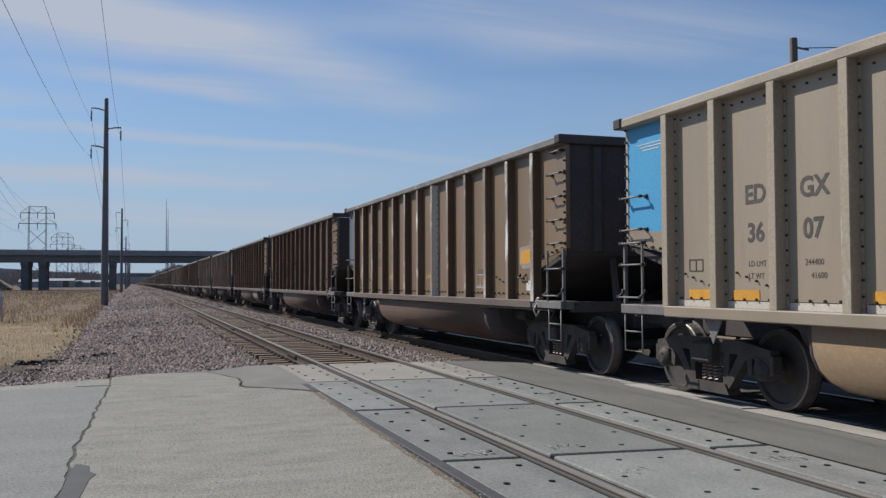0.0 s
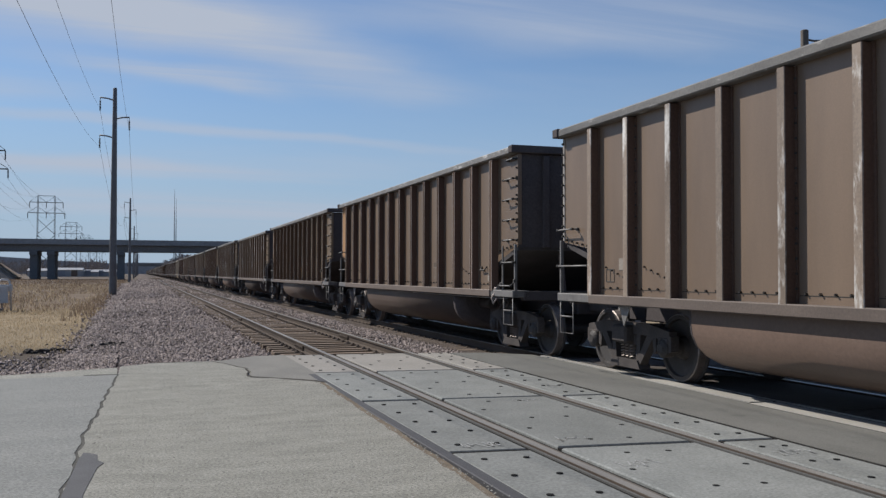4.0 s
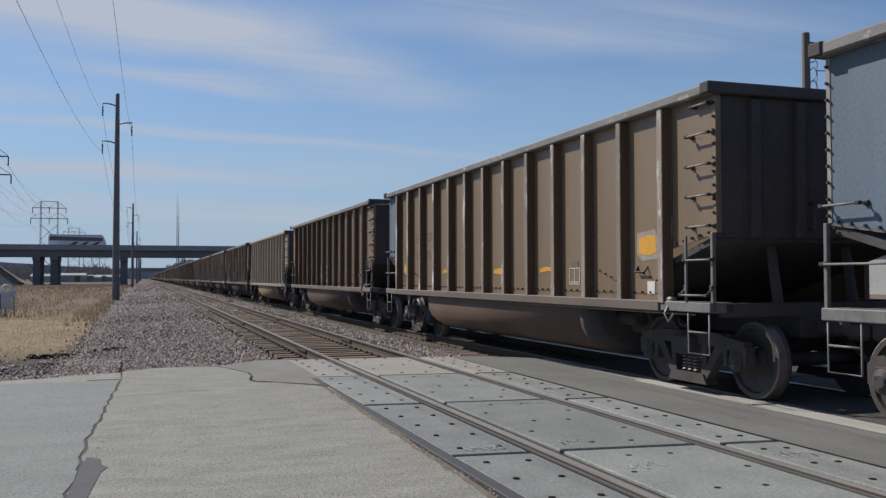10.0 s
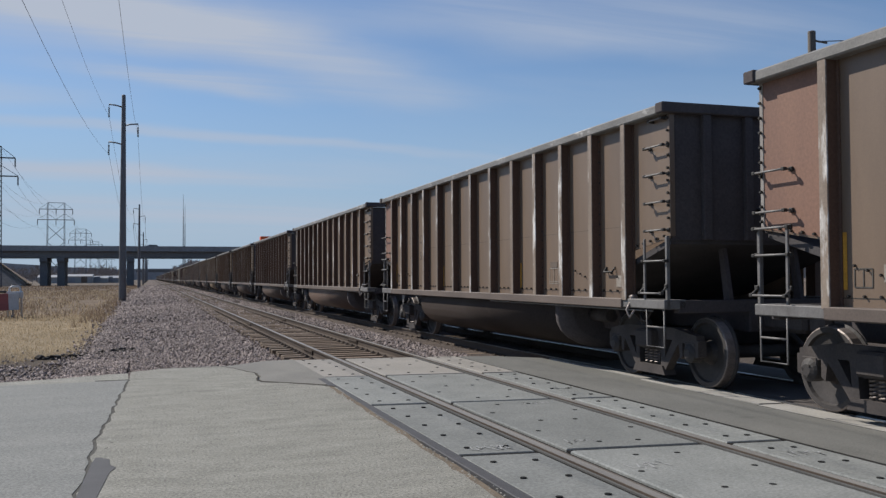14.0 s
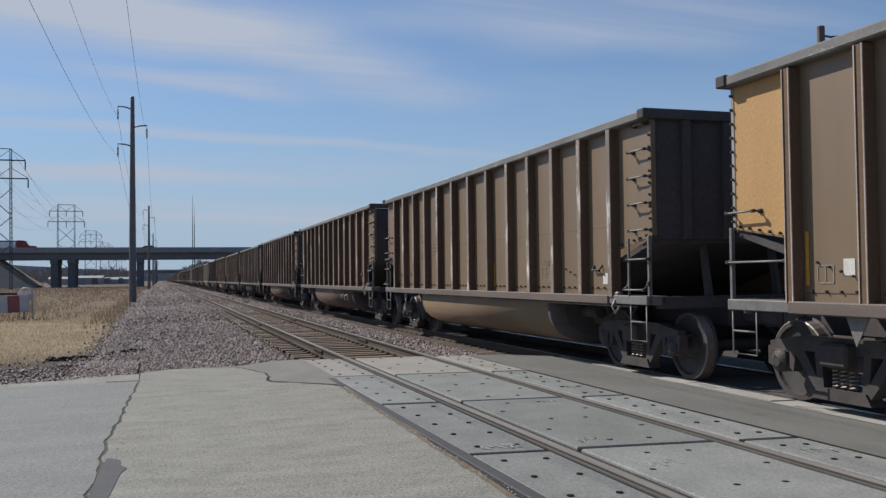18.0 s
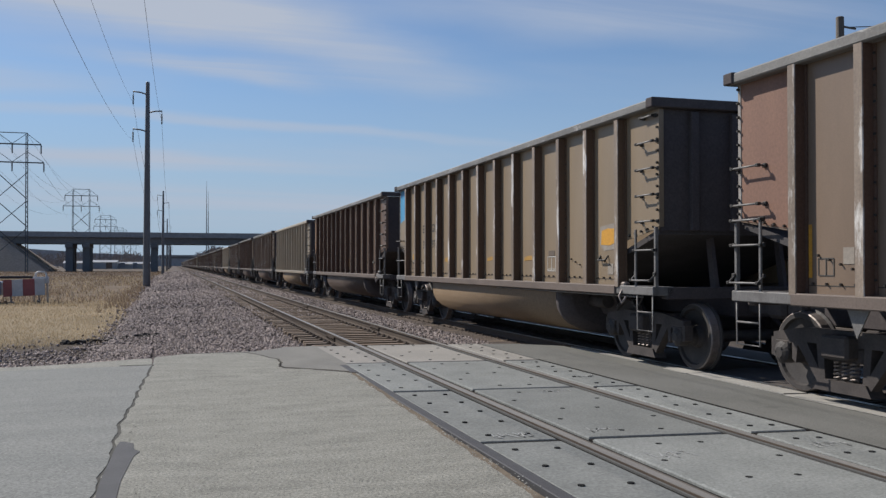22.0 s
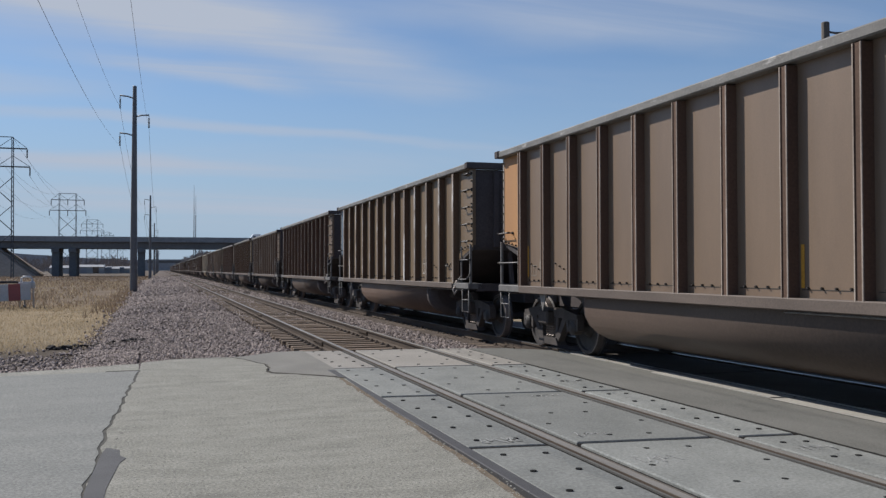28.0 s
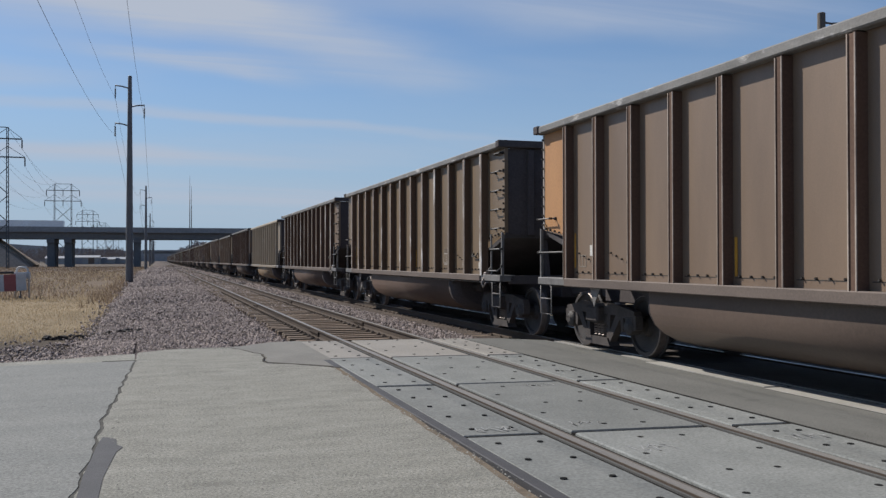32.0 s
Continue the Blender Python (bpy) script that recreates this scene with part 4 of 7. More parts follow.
def build_road():
    r = thing("road", Matrix(), "worn pale concrete road leading over the tracks", "road", kind="structure")
    # the broken far edge, from the crossing out to the left
    far = [(2.33, 11.92), (2.05, 12.33), (1.5, 12.85), (1.44, 13.0), (1.5, 13.6), (1.5, 14.1), (1.3, 14.8), (1.12, 15.28), (0.6, 15.35), (0.16, 15.2), (-0.1, 14.95), (-0.31, 14.78)]
    fine = []
    for (xa, ya), (xb, yb) in zip(far, far[1:]):
        for k in range(4):
            x, y = xa + (xb - xa) * k / 4, ya + (yb - ya) * k / 4
            fine.append((x + wob(x, y, 0.05), y + wob(y, x, 0.05)))
    crack = [(-0.31, 13.7), (-0.34, 12.6), (-0.38, 11.6), (-0.4, 10.7), (-0.42, 9.9), (-0.48, 9.0), (-0.48, 8.3), (-0.46, 7.8), (-0.47, 7.3), (-0.5, 6.6), (-0.52, 5.0), (-0.5, 3.0), (-0.52, 0.0), (-0.5, -4.0), (-0.5, -12.0)]
    cf = []
    for (xa, ya), (xb, yb) in zip(crack, crack[1:]):
        n = max(2, int((ya - yb) / 0.12)) if ya > 4 else 3
        for k in range(n):
            x, y = xa + (xb - xa) * k / n, ya + (yb - ya) * k / n
            cf.append((x + wob(x, y, 0.035) + 0.016 * noise.noise((y * 7.0, 2.0, 0.0)), y))
    left_edge = [(2.28, 10.0), (2.25, 9.2), (2.26, 8.2), (2.22, 7.4), (2.23, 6.6), (2.19, 5.4), (2.23, 4.0), (2.23, -12)]
    # slab east of the crack
    bm = bmesh.new()
    poly = fine + [(-0.29, 13.72)] + [(x + 0.018 + 0.022 * (0.5 + noise.noise((y * 3, 0, 0))), y) for x, y in cf] + [(-0.48, -12), (2.32, -12)] + [(x + wob(x, y, 0.05), y) for x, y in left_edge[::-1][1:]]
    prism(bm, poly, "z", -0.34, 0.0)
    bmesh.ops.triangulate(bm, faces=[f for f in bm.faces if len(f.verts) > 4])
    part("slab", bm, M_ROAD, r, "weathered pale road slab with a broken edge")
    # slab west of the crack
    bm = bmesh.new()
    poly = [(x - 0.005, y) for x, y in cf] + [(-0.52, -12), (-24, -12), (-24, 9.5), (-9, 11.6), (-4.5, 13.0), (-1.9, 13.62), (-0.33, 13.72)]
    prism(bm, poly, "z", -0.34, -0.006)
    bmesh.ops.triangulate(bm, faces=[f for f in bm.faces if len(f.verts) > 4])
    part("slab", bm, M_ROAD2, r, "smoother grey road slab beside the long crack")
    # thin verge strip of road beyond the west slab
    bm = bmesh.new()
    poly = [(-0.3, 13.735), (-0.31, 14.78), (-0.6, 14.7), (-1.4, 14.3), (-1.95, 14.12), (-4.5, 13.5), (-9, 12.1), (-24, 10.2), (-24, 9.53), (-9, 11.63), (-4.5, 13.02), (-1.9, 13.645)]
    prism(bm, [(x + wob(x, y, 0.06) * (y > 13.9), y + wob(y, x, 0.08) * (y > 13.9)) for x, y in poly], "z", -0.34, -0.012)
    bmesh.ops.triangulate(bm, faces=[f for f in bm.faces if len(f.verts) > 4])
    part("slab", bm, M_ROAD, r, "narrow worn strip of road along the verge")
    # darker asphalt corner by the rails
    bm = bmesh.new()
    poly = [(x + 0.045, y + 0.04) for x, y in fine[4:33]] + [(1.3, 15.45), (1.9, 16.1), (2.42, 16.2), (2.43, 13.1), (2.36, 12.2)]
    prism(bm, poly, "z", -0.34, -0.006)
    bmesh.ops.triangulate(bm, faces=[f for f in bm.faces if len(f.verts) > 4])
    part("asphalt_corner", bm, M_ASPHALT, r, "brown-grey asphalt infill beside the rails")
    # under-fill seen in the cracks
    bm = bmesh.new()
    box(bm, -0.75, -0.25, -12, 13.9, -0.3, -0.011)
    part("crack_fill", bm, M_CRACK, r, "dark filling in the long crack")
    bm = bmesh.new()
    prism(bm, [(0.9, 15.5), (1.35, 12.6), (2.0, 11.8), (2.45, 11.8), (2.45, 12.5), (1.7, 13.2), (1.7, 15.3)], "z", -0.3, -0.04)
    part("crack_fill", bm, M_PATCH, r, "dark filling in the broken edge")
    # dirt gathered along the broken edge, at its widest by the crossing
    line = [p for p in fine if p[1] < 15.3][:34]
    vs, fs = [], []
    for i, (x, y) in enumerate(line):
        w = (0.05 if y < 13.1 else 0.018) * (0.75 + 0.6 * noise.noise((i * 0.6, 1.0, 2.0)))
        vs += [(x - 0.4 * w, y - w, 0.0015), (x + 0.6 * w + 0.01, y + w + 0.02, 0.0015)]
    fs = [(2 * i, 2 * i + 1, 2 * i + 3, 2 * i + 2) for i in range(len(line) - 1)]
    raw("dirt_seam", vs, fs, M_SEAM, r, label="dark dirt-filled broken seam")
    # exposed grit of the worn surface, and crumbs along its broken edges
    rng = np.random.default_rng(8)
    k = 24000
    px = rng.uniform(-0.26, 2.2, k); py = 5.2 + 9.6 * rng.random(k) ** 1.15
    ok = np.ones(k, bool)
    ok &= py < np.interp(px, [-0.42, 0.16, 1.12, 1.44, 1.5, 2.05, 2.34], [14.7, 15.1, 15.2, 13.0, 12.8, 12.3, 11.9])
    px, py = px[ok], py[ok]
    k2 = 9000
    qx = rng.uniform(-5, -0.5, k2); qy = 5.2 + 8.2 * rng.random(k2)
    ok = qy < np.interp(qx, [-9, -4.5, -1.9, -0.3], [11.5, 12.9, 13.5, 13.65])
    n3 = 260
    ex = 2.215 + np.abs(rng.normal(0, 0.025, n3)) * rng.choice((-1, 1), n3); ey = rng.uniform(5, 12, n3)
    n4 = 30
    cx2 = -0.36 + np.abs(rng.normal(0, 0.05, n4)); cy2 = rng.uniform(7.6, 8.9, n4)
    X = np.r_[px, qx[ok], ex, cx2]; Y = np.r_[py, qy[ok], ey, cy2]
    S = np.r_[rng.uniform(0.003, 0.009, len(px)), rng.uniform(0.003, 0.007, ok.sum()), rng.uniform(0.004, 0.014, n3), rng.uniform(0.006, 0.018, n4)]
    k = len(X)
    base = np.array([(1, 0, 0), (-0.5, 0.87, 0), (-0.5, -0.87, 0), (0.1, 0.1, 0.75)], float)
    ang = rng.uniform(0, 6.283, k)
    v = base[None] * S[:, None, None] * rng.uniform(0.7, 1.4, (k, 1, 3))
    c, s = np.cos(ang)[:, None], np.sin(ang)[:, None]
    v[..., 0], v[..., 1] = v[..., 0] * c - v[..., 1] * s, v[..., 0] * s + v[..., 1] * c
    v[..., 0] += X[:, None]; v[..., 1] += Y[:, None]; v[..., 2] -= np.where(X > 2.36, 0.006, np.where(X < -0.5, 0.007, 0.001))[:, None]
    tri = np.array([(0, 1, 3), (1, 2, 3), (2, 0, 3)])
    f = tri[None] + (np.arange(k) * 4)[:, None, None]
    me = bpy.data.meshes.new("road_grit")
    me.vertices.add(k * 4); me.vertices.foreach_set("co", v.reshape(-1))
    me.loops.add(k * 9); me.loops.foreach_set("vertex_index", f.reshape(-1).astype(np.int32))
    me.polygons.add(k * 3); me.polygons.foreach_set("loop_start", np.arange(0, k * 9, 3, dtype=np.int32))
    me.update(); me.validate(); me.materials.append(M_GRIT)
    g = new("road_grit", me); g.parent = r
    tagged(g, "exposed grit and crumbs on the worn road", kind="stuff")
    vs, fs = [], []
    for i in range(60):
        y = 5.0 + 0.118 * i
        w = 0.015 + 0.04 * noise.noise((i * 0.35, 5.0, 0.0))
        e = float(np.interp(y, [5.4, 6.6, 7.4, 8.2, 9.2, 10.0, 12.0], [2.19, 2.23, 2.22, 2.26, 2.25, 2.28, 2.3]))
        vs += [(e - 0.03 - max(w, 0.008), y, 0.001), (e + 0.012, y, 0.001)]
    fs = [(2 * i, 2 * i + 1, 2 * i + 3, 2 * i + 2) for i in range(59)]
    raw("edge_dirt", vs, fs, M_EDGEDIRT, r, label="rusty dirt gathered along the slab's edge")
    # tar patch
    bm = bmesh.new()
    prism(bm, [(-0.44, 7.6), (-0.42, 7.84), (-0.36, 7.8), (-0.31, 7.72), (-0.3, 7.5), (-0.25, 7.38), (-0.29, 7.22), (-0.31, 6.9), (-0.34, 6.4), (-0.34, 5.2), (-0.46, 5.0), (-0.47, 6.5), (-0.45, 7.2)], "z", -0.02, 0.004)
    bmesh.ops.triangulate(bm, faces=[f for f in bm.faces if len(f.verts) > 4])
    part("tar_patch", bm, M_PATCH, r, "smooth dark tar patch beside the crack")
    # gravel verge between road and field
    vs, fs = [], []
    n = 40
    for i in range(n + 1):
        x = -24 + 23.6 * i / n
        e = float(np.interp(x, [-24, -9, -4.5, -1.95, -0.3, 0.4], [10.0, 11.9, 13.3, 13.95, 14.6, 15.0]))
        for k, (d, z) in enumerate(((0, -0.05), (0.6, -0.18), (4.2 + 0.8 * noise.noise((x, 0, 2)), GZ + 0.1), (7.4 + 1.6 * noise.noise((x * 0.7, 0, 8)), GZ - 0.08))):
            vs.append((x, e + d, z + 0.02 * noise.noise((x * 2, d * 3, 1))))
    for i in range(n):
        for k in range(3):
            a = i * 4 + k
            fs.append((a, a + 4, a + 5, a + 1))
    raw("verge", vs, fs, M_GRAVEL, kind="structure", label="dark gravelly verge between road and field", category="verge").data.shade_smooth()


def build_grass():
    rng = np.random.default_rng(11)
    def blades(name, k, x0, x1, y0, y1, hmin, hmax, width, mat, label, clump=0.0, dens=None):
        x = rng.uniform(x0, x1, k * 3); y = y0 + (y1 - y0) * rng.random(k * 3) ** 1.4
        keep = np.array([noise.noise((a * 0.35, b * 0.22, 2.0)) > clump for a, b in zip(x, y)])
        lim = np.interp(y, [20, 26, 45, 80, 150], [-1.25, -1.3, -1.7, -2.3, -2.6]) - 0.15 * np.sin(y * 0.9) - 0.1 * np.sin(y * 2.3 + 1)
        keep &= (x < lim) & (y > np.interp(x, [-24, -9, -4.5, -1.95, 0], [17, 19, 20.2, 21.3, 23]) + 0.7 * np.sin(x * 2.1) + 0.4 * np.sin(x * 5.3))
        x, y = x[keep][:k], y[keep][:k]
        k = len(x)
        z = np.array([ground_height(a, b) for a, b in zip(x, y)])
        h = rng.uniform(hmin, hmax, k); a = rng.uniform(0, 6.283, k)
        lean = rng.normal(0, 0.35, (k, 2)) * h[:, None]
        w = width * rng.uniform(0.6, 1.3, k) * (1 + y / 45)
        v = np.zeros((k, 3, 3))
        v[:, 0] = np.c_[x - np.cos(a) * w, y - np.sin(a) * w, z - 0.02]
        v[:, 1] = np.c_[x + np.cos(a) * w, y + np.sin(a) * w, z - 0.02]
        v[:, 2] = np.c_[x + lean[:, 0], y + lean[:, 1], z + h]
        me = bpy.data.meshes.new(name)
        me.vertices.add(k * 3); me.vertices.foreach_set("co", v.reshape(-1))
        me.loops.add(k * 3); me.loops.foreach_set("vertex_index", np.arange(k * 3, dtype=np.int32))
        me.polygons.add(k); me.polygons.foreach_set("loop_start", np.arange(0, k * 3, 3, dtype=np.int32))
        me.update(); me.validate(); me.materials.append(mat)
        tagged(new(name, me), label, "grass", kind="stuff")
    blades("dry_grass", 90000, -26, -1.2, 20, 48, 0.025, 0.085, 0.007, M_GRASS, "short pale dead grass on the field", -0.6)
    blades("dry_grass", 25000, -60, -1.2, 42, 150, 0.06, 0.2, 0.014, M_GRASS, "tufted pale dead grass farther out", -0.3)
    blades("weeds", 42000, -95, -1.6, 45, 250, 0.1, 0.3, 0.013, M_WEED, "brown dead weeds in the field", -0.25)
    blades("weeds", 2600, -40, -1.8, 44, 62, 0.2, 0.55, 0.01, M_WEED, "clumps of taller brown dead weeds", 0.3)
    blades("weeds", 500, -2.8, -1.5, 36, 130, 0.15, 0.5, 0.009, M_WEED, "brown weeds along the ballast edge", -0.2)
    # crust of dark clods along the corner of the verge
    rng2 = random.Random(5)
    for k in range(34):
        f = k / 33
        cx = -2.35 + 1.95 * f + rng2.uniform(-0.12, 0.12)
        cy = 21.75 + 1.35 * f + rng2.uniform(-0.35, 0.25)
        s = rng2.uniform(0.03, 0.07) if k % 5 else rng2.uniform(0.08, 0.12)
        bm = bmesh.new()
        bmesh.ops.create_icosphere(bm, subdivisions=2, radius=s)
        for v in bm.verts:
            v.co *= 1 + 0.9 * noise.noise(v.co * (1.6 / s) + Vector((cx, cy, 0)))
            v.co.z *= 0.6
            v.co.x *= 1.5
        o = part("clod", bm, M_CLOD, None)
        o.matrix_basis = pose(cx, cy, max(GZ, bed_z(cx)) + 0.03, 0, 0, rng2.uniform(0, 90))
        tagged(o, "dark clod of earth and asphalt at the verge", "clod", "clods at the verge")

# ---- coal cars ----
HL = 7.21            # half length of the body
HW = 1.592           # half width over the ribs
SX = 1.462           # side sheet
ZS, ZT = 1.02, 3.65  # sill bottom, top of the rim
CAR_X = (TL + TR) / 2
# side posts: evenly spaced on the riveted cars, closer towards the ends on the bolted ones
RIBS_EVEN = [-6.2, -5.17, -4.13, -3.09, -2.06, -1.03, 0.0, 1.02, 2.04, 3.07, 4.1, 5.12, 6.13]
RIBS_BOLTED = [-6.22, -5.26, -4.25, -3.24, -2.25, -1.15, -0.05, 1.05, 2.14, 3.2, 4.19, 5.18, 6.13]
RIB_SETS = {"groove": RIBS_EVEN, "plain": RIBS_EVEN, "bolted": RIBS_BOLTED}


def bays(ribs):
    return [(a + b) / 2 for a, b in zip(ribs, ribs[1:])]


PANEL = bays(RIBS_EVEN)
WB = 0.97            # half wheelbase
TRUCK_Y = HL - 1.2
WR = 0.457


def side_frame_mesh(s):
    """Cast side frame of a truck at local x = s * 1.0."""
    bm = bmesh.new()
    a, b = (s * 0.95, s * 1.07) if s > 0 else (s * 1.07, s * 0.95)
    prism(bm, [(-1.12, 0.5), (-1.12, 0.68), (-0.6, 0.76), (0.6, 0.76), (1.12, 0.68), (1.12, 0.5), (0.72, 0.6), (-0.72, 0.6)], "x", a, b)
    prism(bm, [(-0.74, 0.6), (-0.56, 0.6), (-0.3, 0.24), (-0.34, 0.14)], "x", a, b)
    prism(bm, [(0.74, 0.6), (0.56, 0.6), (0.3, 0.24), (0.34, 0.14)], "x", a, b)
    prism(bm, [(-0.42, 0.12), (0.42, 0.12), (0.34, 0.24), (-0.34, 0.24)], "x", a - 0.03, b + 0.03)
    for q in (-1, 1):
        prism(bm, [(q * 0.3, 0.6), (q * 0.4, 0.6), (q * 0.36, 0.24), (q * 0.27, 0.24)], "x", a, b)
        prism(bm, [(q * 0.7, 0.6), (q * 0.8, 0.6), (q * 0.8, 0.4), (q * 0.74, 0.36)], "x", a, b)
        prism(bm, [(q * 1.06, 0.62), (q * 1.16, 0.62), (q * 1.16, 0.42), (q * 1.09, 0.4)], "x", a, b)
        box(bm, a - 0.01, b + 0.01, q * WB - 0.12, q * WB + 0.12, 0.5, 0.6, 0.015)
    box(bm, a + 0.01, b - 0.01, -0.26, 0.26, 0.44, 0.6, 0.02)
    return mesh_of(bm, "side_frame")


def wheelset_mesh():
    bm = bmesh.new()
    rod(bm, (-1.02, 0, 0), (1.02, 0, 0), 0.085, seg=12)
    for s in (-1, 1):
        prof = [(0.685, 0.08), (0.685, 0.12), (0.69, 0.37), (0.668, 0.39), (0.668, WR + 0.024), (0.69, WR + 0.026), (0.71, WR), (0.815, WR - 0.006), (0.825, WR - 0.02), (0.825, 0.385), (0.79, 0.37), (0.755, 0.16), (0.82, 0.13), (0.83, 0.08)]
        lathe(bm, [(s * x, r) for x, r in prof], 32)
        lathe(bm, [(s * 0.94, 0.1), (s * 0.94, 0.125), (s * 1.08, 0.125), (s * 1.1, 0.1), (s * 1.12, 0.06)], 16)
        for k in range(3):
            an = 2.094 * k
            rod(bm, (s * 1.1, 0.06 * math.cos(an), 0.06 * math.sin(an)), (s * 1.125, 0.06 * math.cos(an), 0.06 * math.sin(an)), 0.016, seg=6)
    for f in bm.faces:
        c = f.calc_center_median()
        if abs(c.x) > 0.7 and WR - 0.016 < math.hypot(c.y, c.z) < WR + 0.002 and abs(c.x) < 0.83:
            f.material_index = 1
    me = mesh_of(bm, "wheelset")
    me.materials.append(P_WHEEL); me.materials.append(P_SPRING)
    return me


def spring_mesh():
    bm = bmesh.new()
    pts = [(0.045 * math.cos(a), 0.045 * math.sin(a), 0.25 + 0.2 * a / (2 * math.pi * 5)) for a in [2 * math.pi * i / 8 for i in range(41)]]
    pipe(bm, pts, 0.012, 4)
    return mesh_of(bm, "spring")


def side_sheet_mesh(s):
    """Plain side between sill and rim, cut back at both lower corners."""
    bm = bmesh.new()
    y = HL - 0.03
    pts = [(-y + 1.1, 1.1), (y - 1.1, 1.1), (y - 1.1, 1.76), (y, 1.93), (y, 3.55), (-y, 3.55), (-y, 1.93), (-y + 1.1, 1.76)]
    a, b = (SX - 0.012, SX) if s > 0 else (-SX, -SX + 0.012)
    prism(bm, pts, "x", a, b)
    return mesh_of(bm, "side_sheet")


def end_panel_mesh(q):
    """Painted end bay of the near side, 3 mm proud of the side sheet."""
    bm = bmesh.new()
    y0, y1 = (HL - 1.14, HL - 0.04) if q > 0 else (-HL + 0.04, -HL + 1.14)
    lo0, lo1 = (1.78, 1.945) if q > 0 else (1.945, 1.78)
    prism(bm, [(y0, lo0), (y1, lo1), (y1, 3.53), (y0, 3.53)], "x", -SX - 0.004, -SX - 0.0005)
    return mesh_of(bm, "end_panel")


def belly_mesh():
    bm = bmesh.new()
    half = [(-1.47, 1.06), (-1.47, 0.86), (-1.45, 0.72), (-1.38, 0.58), (-1.25, 0.46), (-1.05, 0.36), (-0.75, 0.285), (-0.4, 0.25), (0.0, 0.24)]
    prof = half + [(-x, z) for x, z in half[-2::-1]]
    rows = []
    for y, sc in ((-HL + 3.42, 1.0), (HL - 3.42, 1.0)):
        rows.append([bm.verts.new((x * sc, y, 1.06 - (1.06 - z) * sc)) for x, z in prof])
    fs = []
    for r0, r1 in zip(rows, rows[1:]):
        for i in range(len(prof) - 1):
            f = bm.faces.new((r0[i], r0[i + 1], r1[i + 1], r1[i])); f.smooth = True; fs.append(f)
    fs += [bm.faces.new(rows[0]), bm.faces.new(rows[-1])]
    bmesh.ops.recalc_face_normals(bm, faces=fs)
    return mesh_of(bm, "belly")


def belly_end_mesh(q):
    bm = bmesh.new()
    half = [(-1.47, 1.06), (-1.47, 0.86), (-1.45, 0.72), (-1.38, 0.58), (-1.25, 0.46), (-1.05, 0.36), (-0.75, 0.285), (-0.4, 0.25), (0.0, 0.24)]
    prof = half + [(-x, z) for x, z in half[-2::-1]]
    rows = [[bm.verts.new((x * sc, q * (HL - d), 1.06 - (1.06 - z) * sc)) for x, z in prof] for d, sc in ((3.4195, 1.0), (3.35, 0.985), (3.27, 0.94), (3.2, 0.85))]
    fs = []
    for r0, r1 in zip(rows, rows[1:]):
        for i in range(len(prof) - 1):
            f = bm.faces.new((r0[i], r0[i + 1], r1[i + 1], r1[i])); f.smooth = True; fs.append(f)
    fs += [bm.faces.new(rows[0]), bm.faces.new(rows[-1])]
    bmesh.ops.recalc_face_normals(bm, faces=fs)
    prism(bm, [(-0.9, 1.04), (0.9, 1.04), (0.7, 0.62), (-0.7, 0.62)], "y", *sorted((q * (HL - 3.19), q * (HL - 2.5))))
    return mesh_of(bm, "belly_end")


def rib_mesh(s, groove, face):
    """Hat-shaped side post: either two rubbed bare lips with a groove between them, or one broad rubbed face."""
    bm = bmesh.new()
    if groove:
        half = [(SX, 0.072), (HW - 0.006, 0.062), (HW, 0.057), (HW, 0.041), (HW - 0.012, 0.034)]
    else:
        half = [(SX, 0.098), (SX + 0.012, 0.098), (SX + 0.014, 0.066), (HW - 0.008, 0.061), (HW, 0.053)]
    pts = [(s * x, y) for x, y in half] + [(s * x, -y) for x, y in half[::-1]]
    prism(bm, pts, "z", 1.13, 3.52)
    bm.normal_update()
    # outward faces take the lit, rubbed tone; flanks keep the shade-dark brown
    for f in bm.faces:
        c = f.calc_center_median()
        if abs(f.normal.x) > 0.6 and abs(c.x) > (HW - 0.004 if groove else HW - 0.04) and abs(c.z - 2.3) < 0.5:
            f.material_index = 1
    me = mesh_of(bm, "rib")
    me.materials.append(P_RIB); me.materials.append(face)
    return me


def belly_patch_mesh(u0, u1):
    """A ragged stretch of the tub's near side, 4 mm proud."""
    bm = bmesh.new()
    prof = [(-1.474, 1.0), (-1.474, 0.86), (-1.454, 0.718), (-1.384, 0.577), (-1.253, 0.456), (-1.052, 0.356), (-0.75, 0.281)]
    a = [bm.verts.new((x, u0 - HL + 0.08 * math.sin(7 * k), z)) for k, (x, z) in enumerate(prof)]
    b = [bm.verts.new((x, u1 - HL + 0.1 * math.sin(5 * k + 1), z)) for k, (x, z) in enumerate(prof)]
    for k in range(len(prof) - 1):
        bm.faces.new((a[k], a[k + 1], b[k + 1], b[k])).smooth = True
    return mesh_of(bm, "belly_patch")


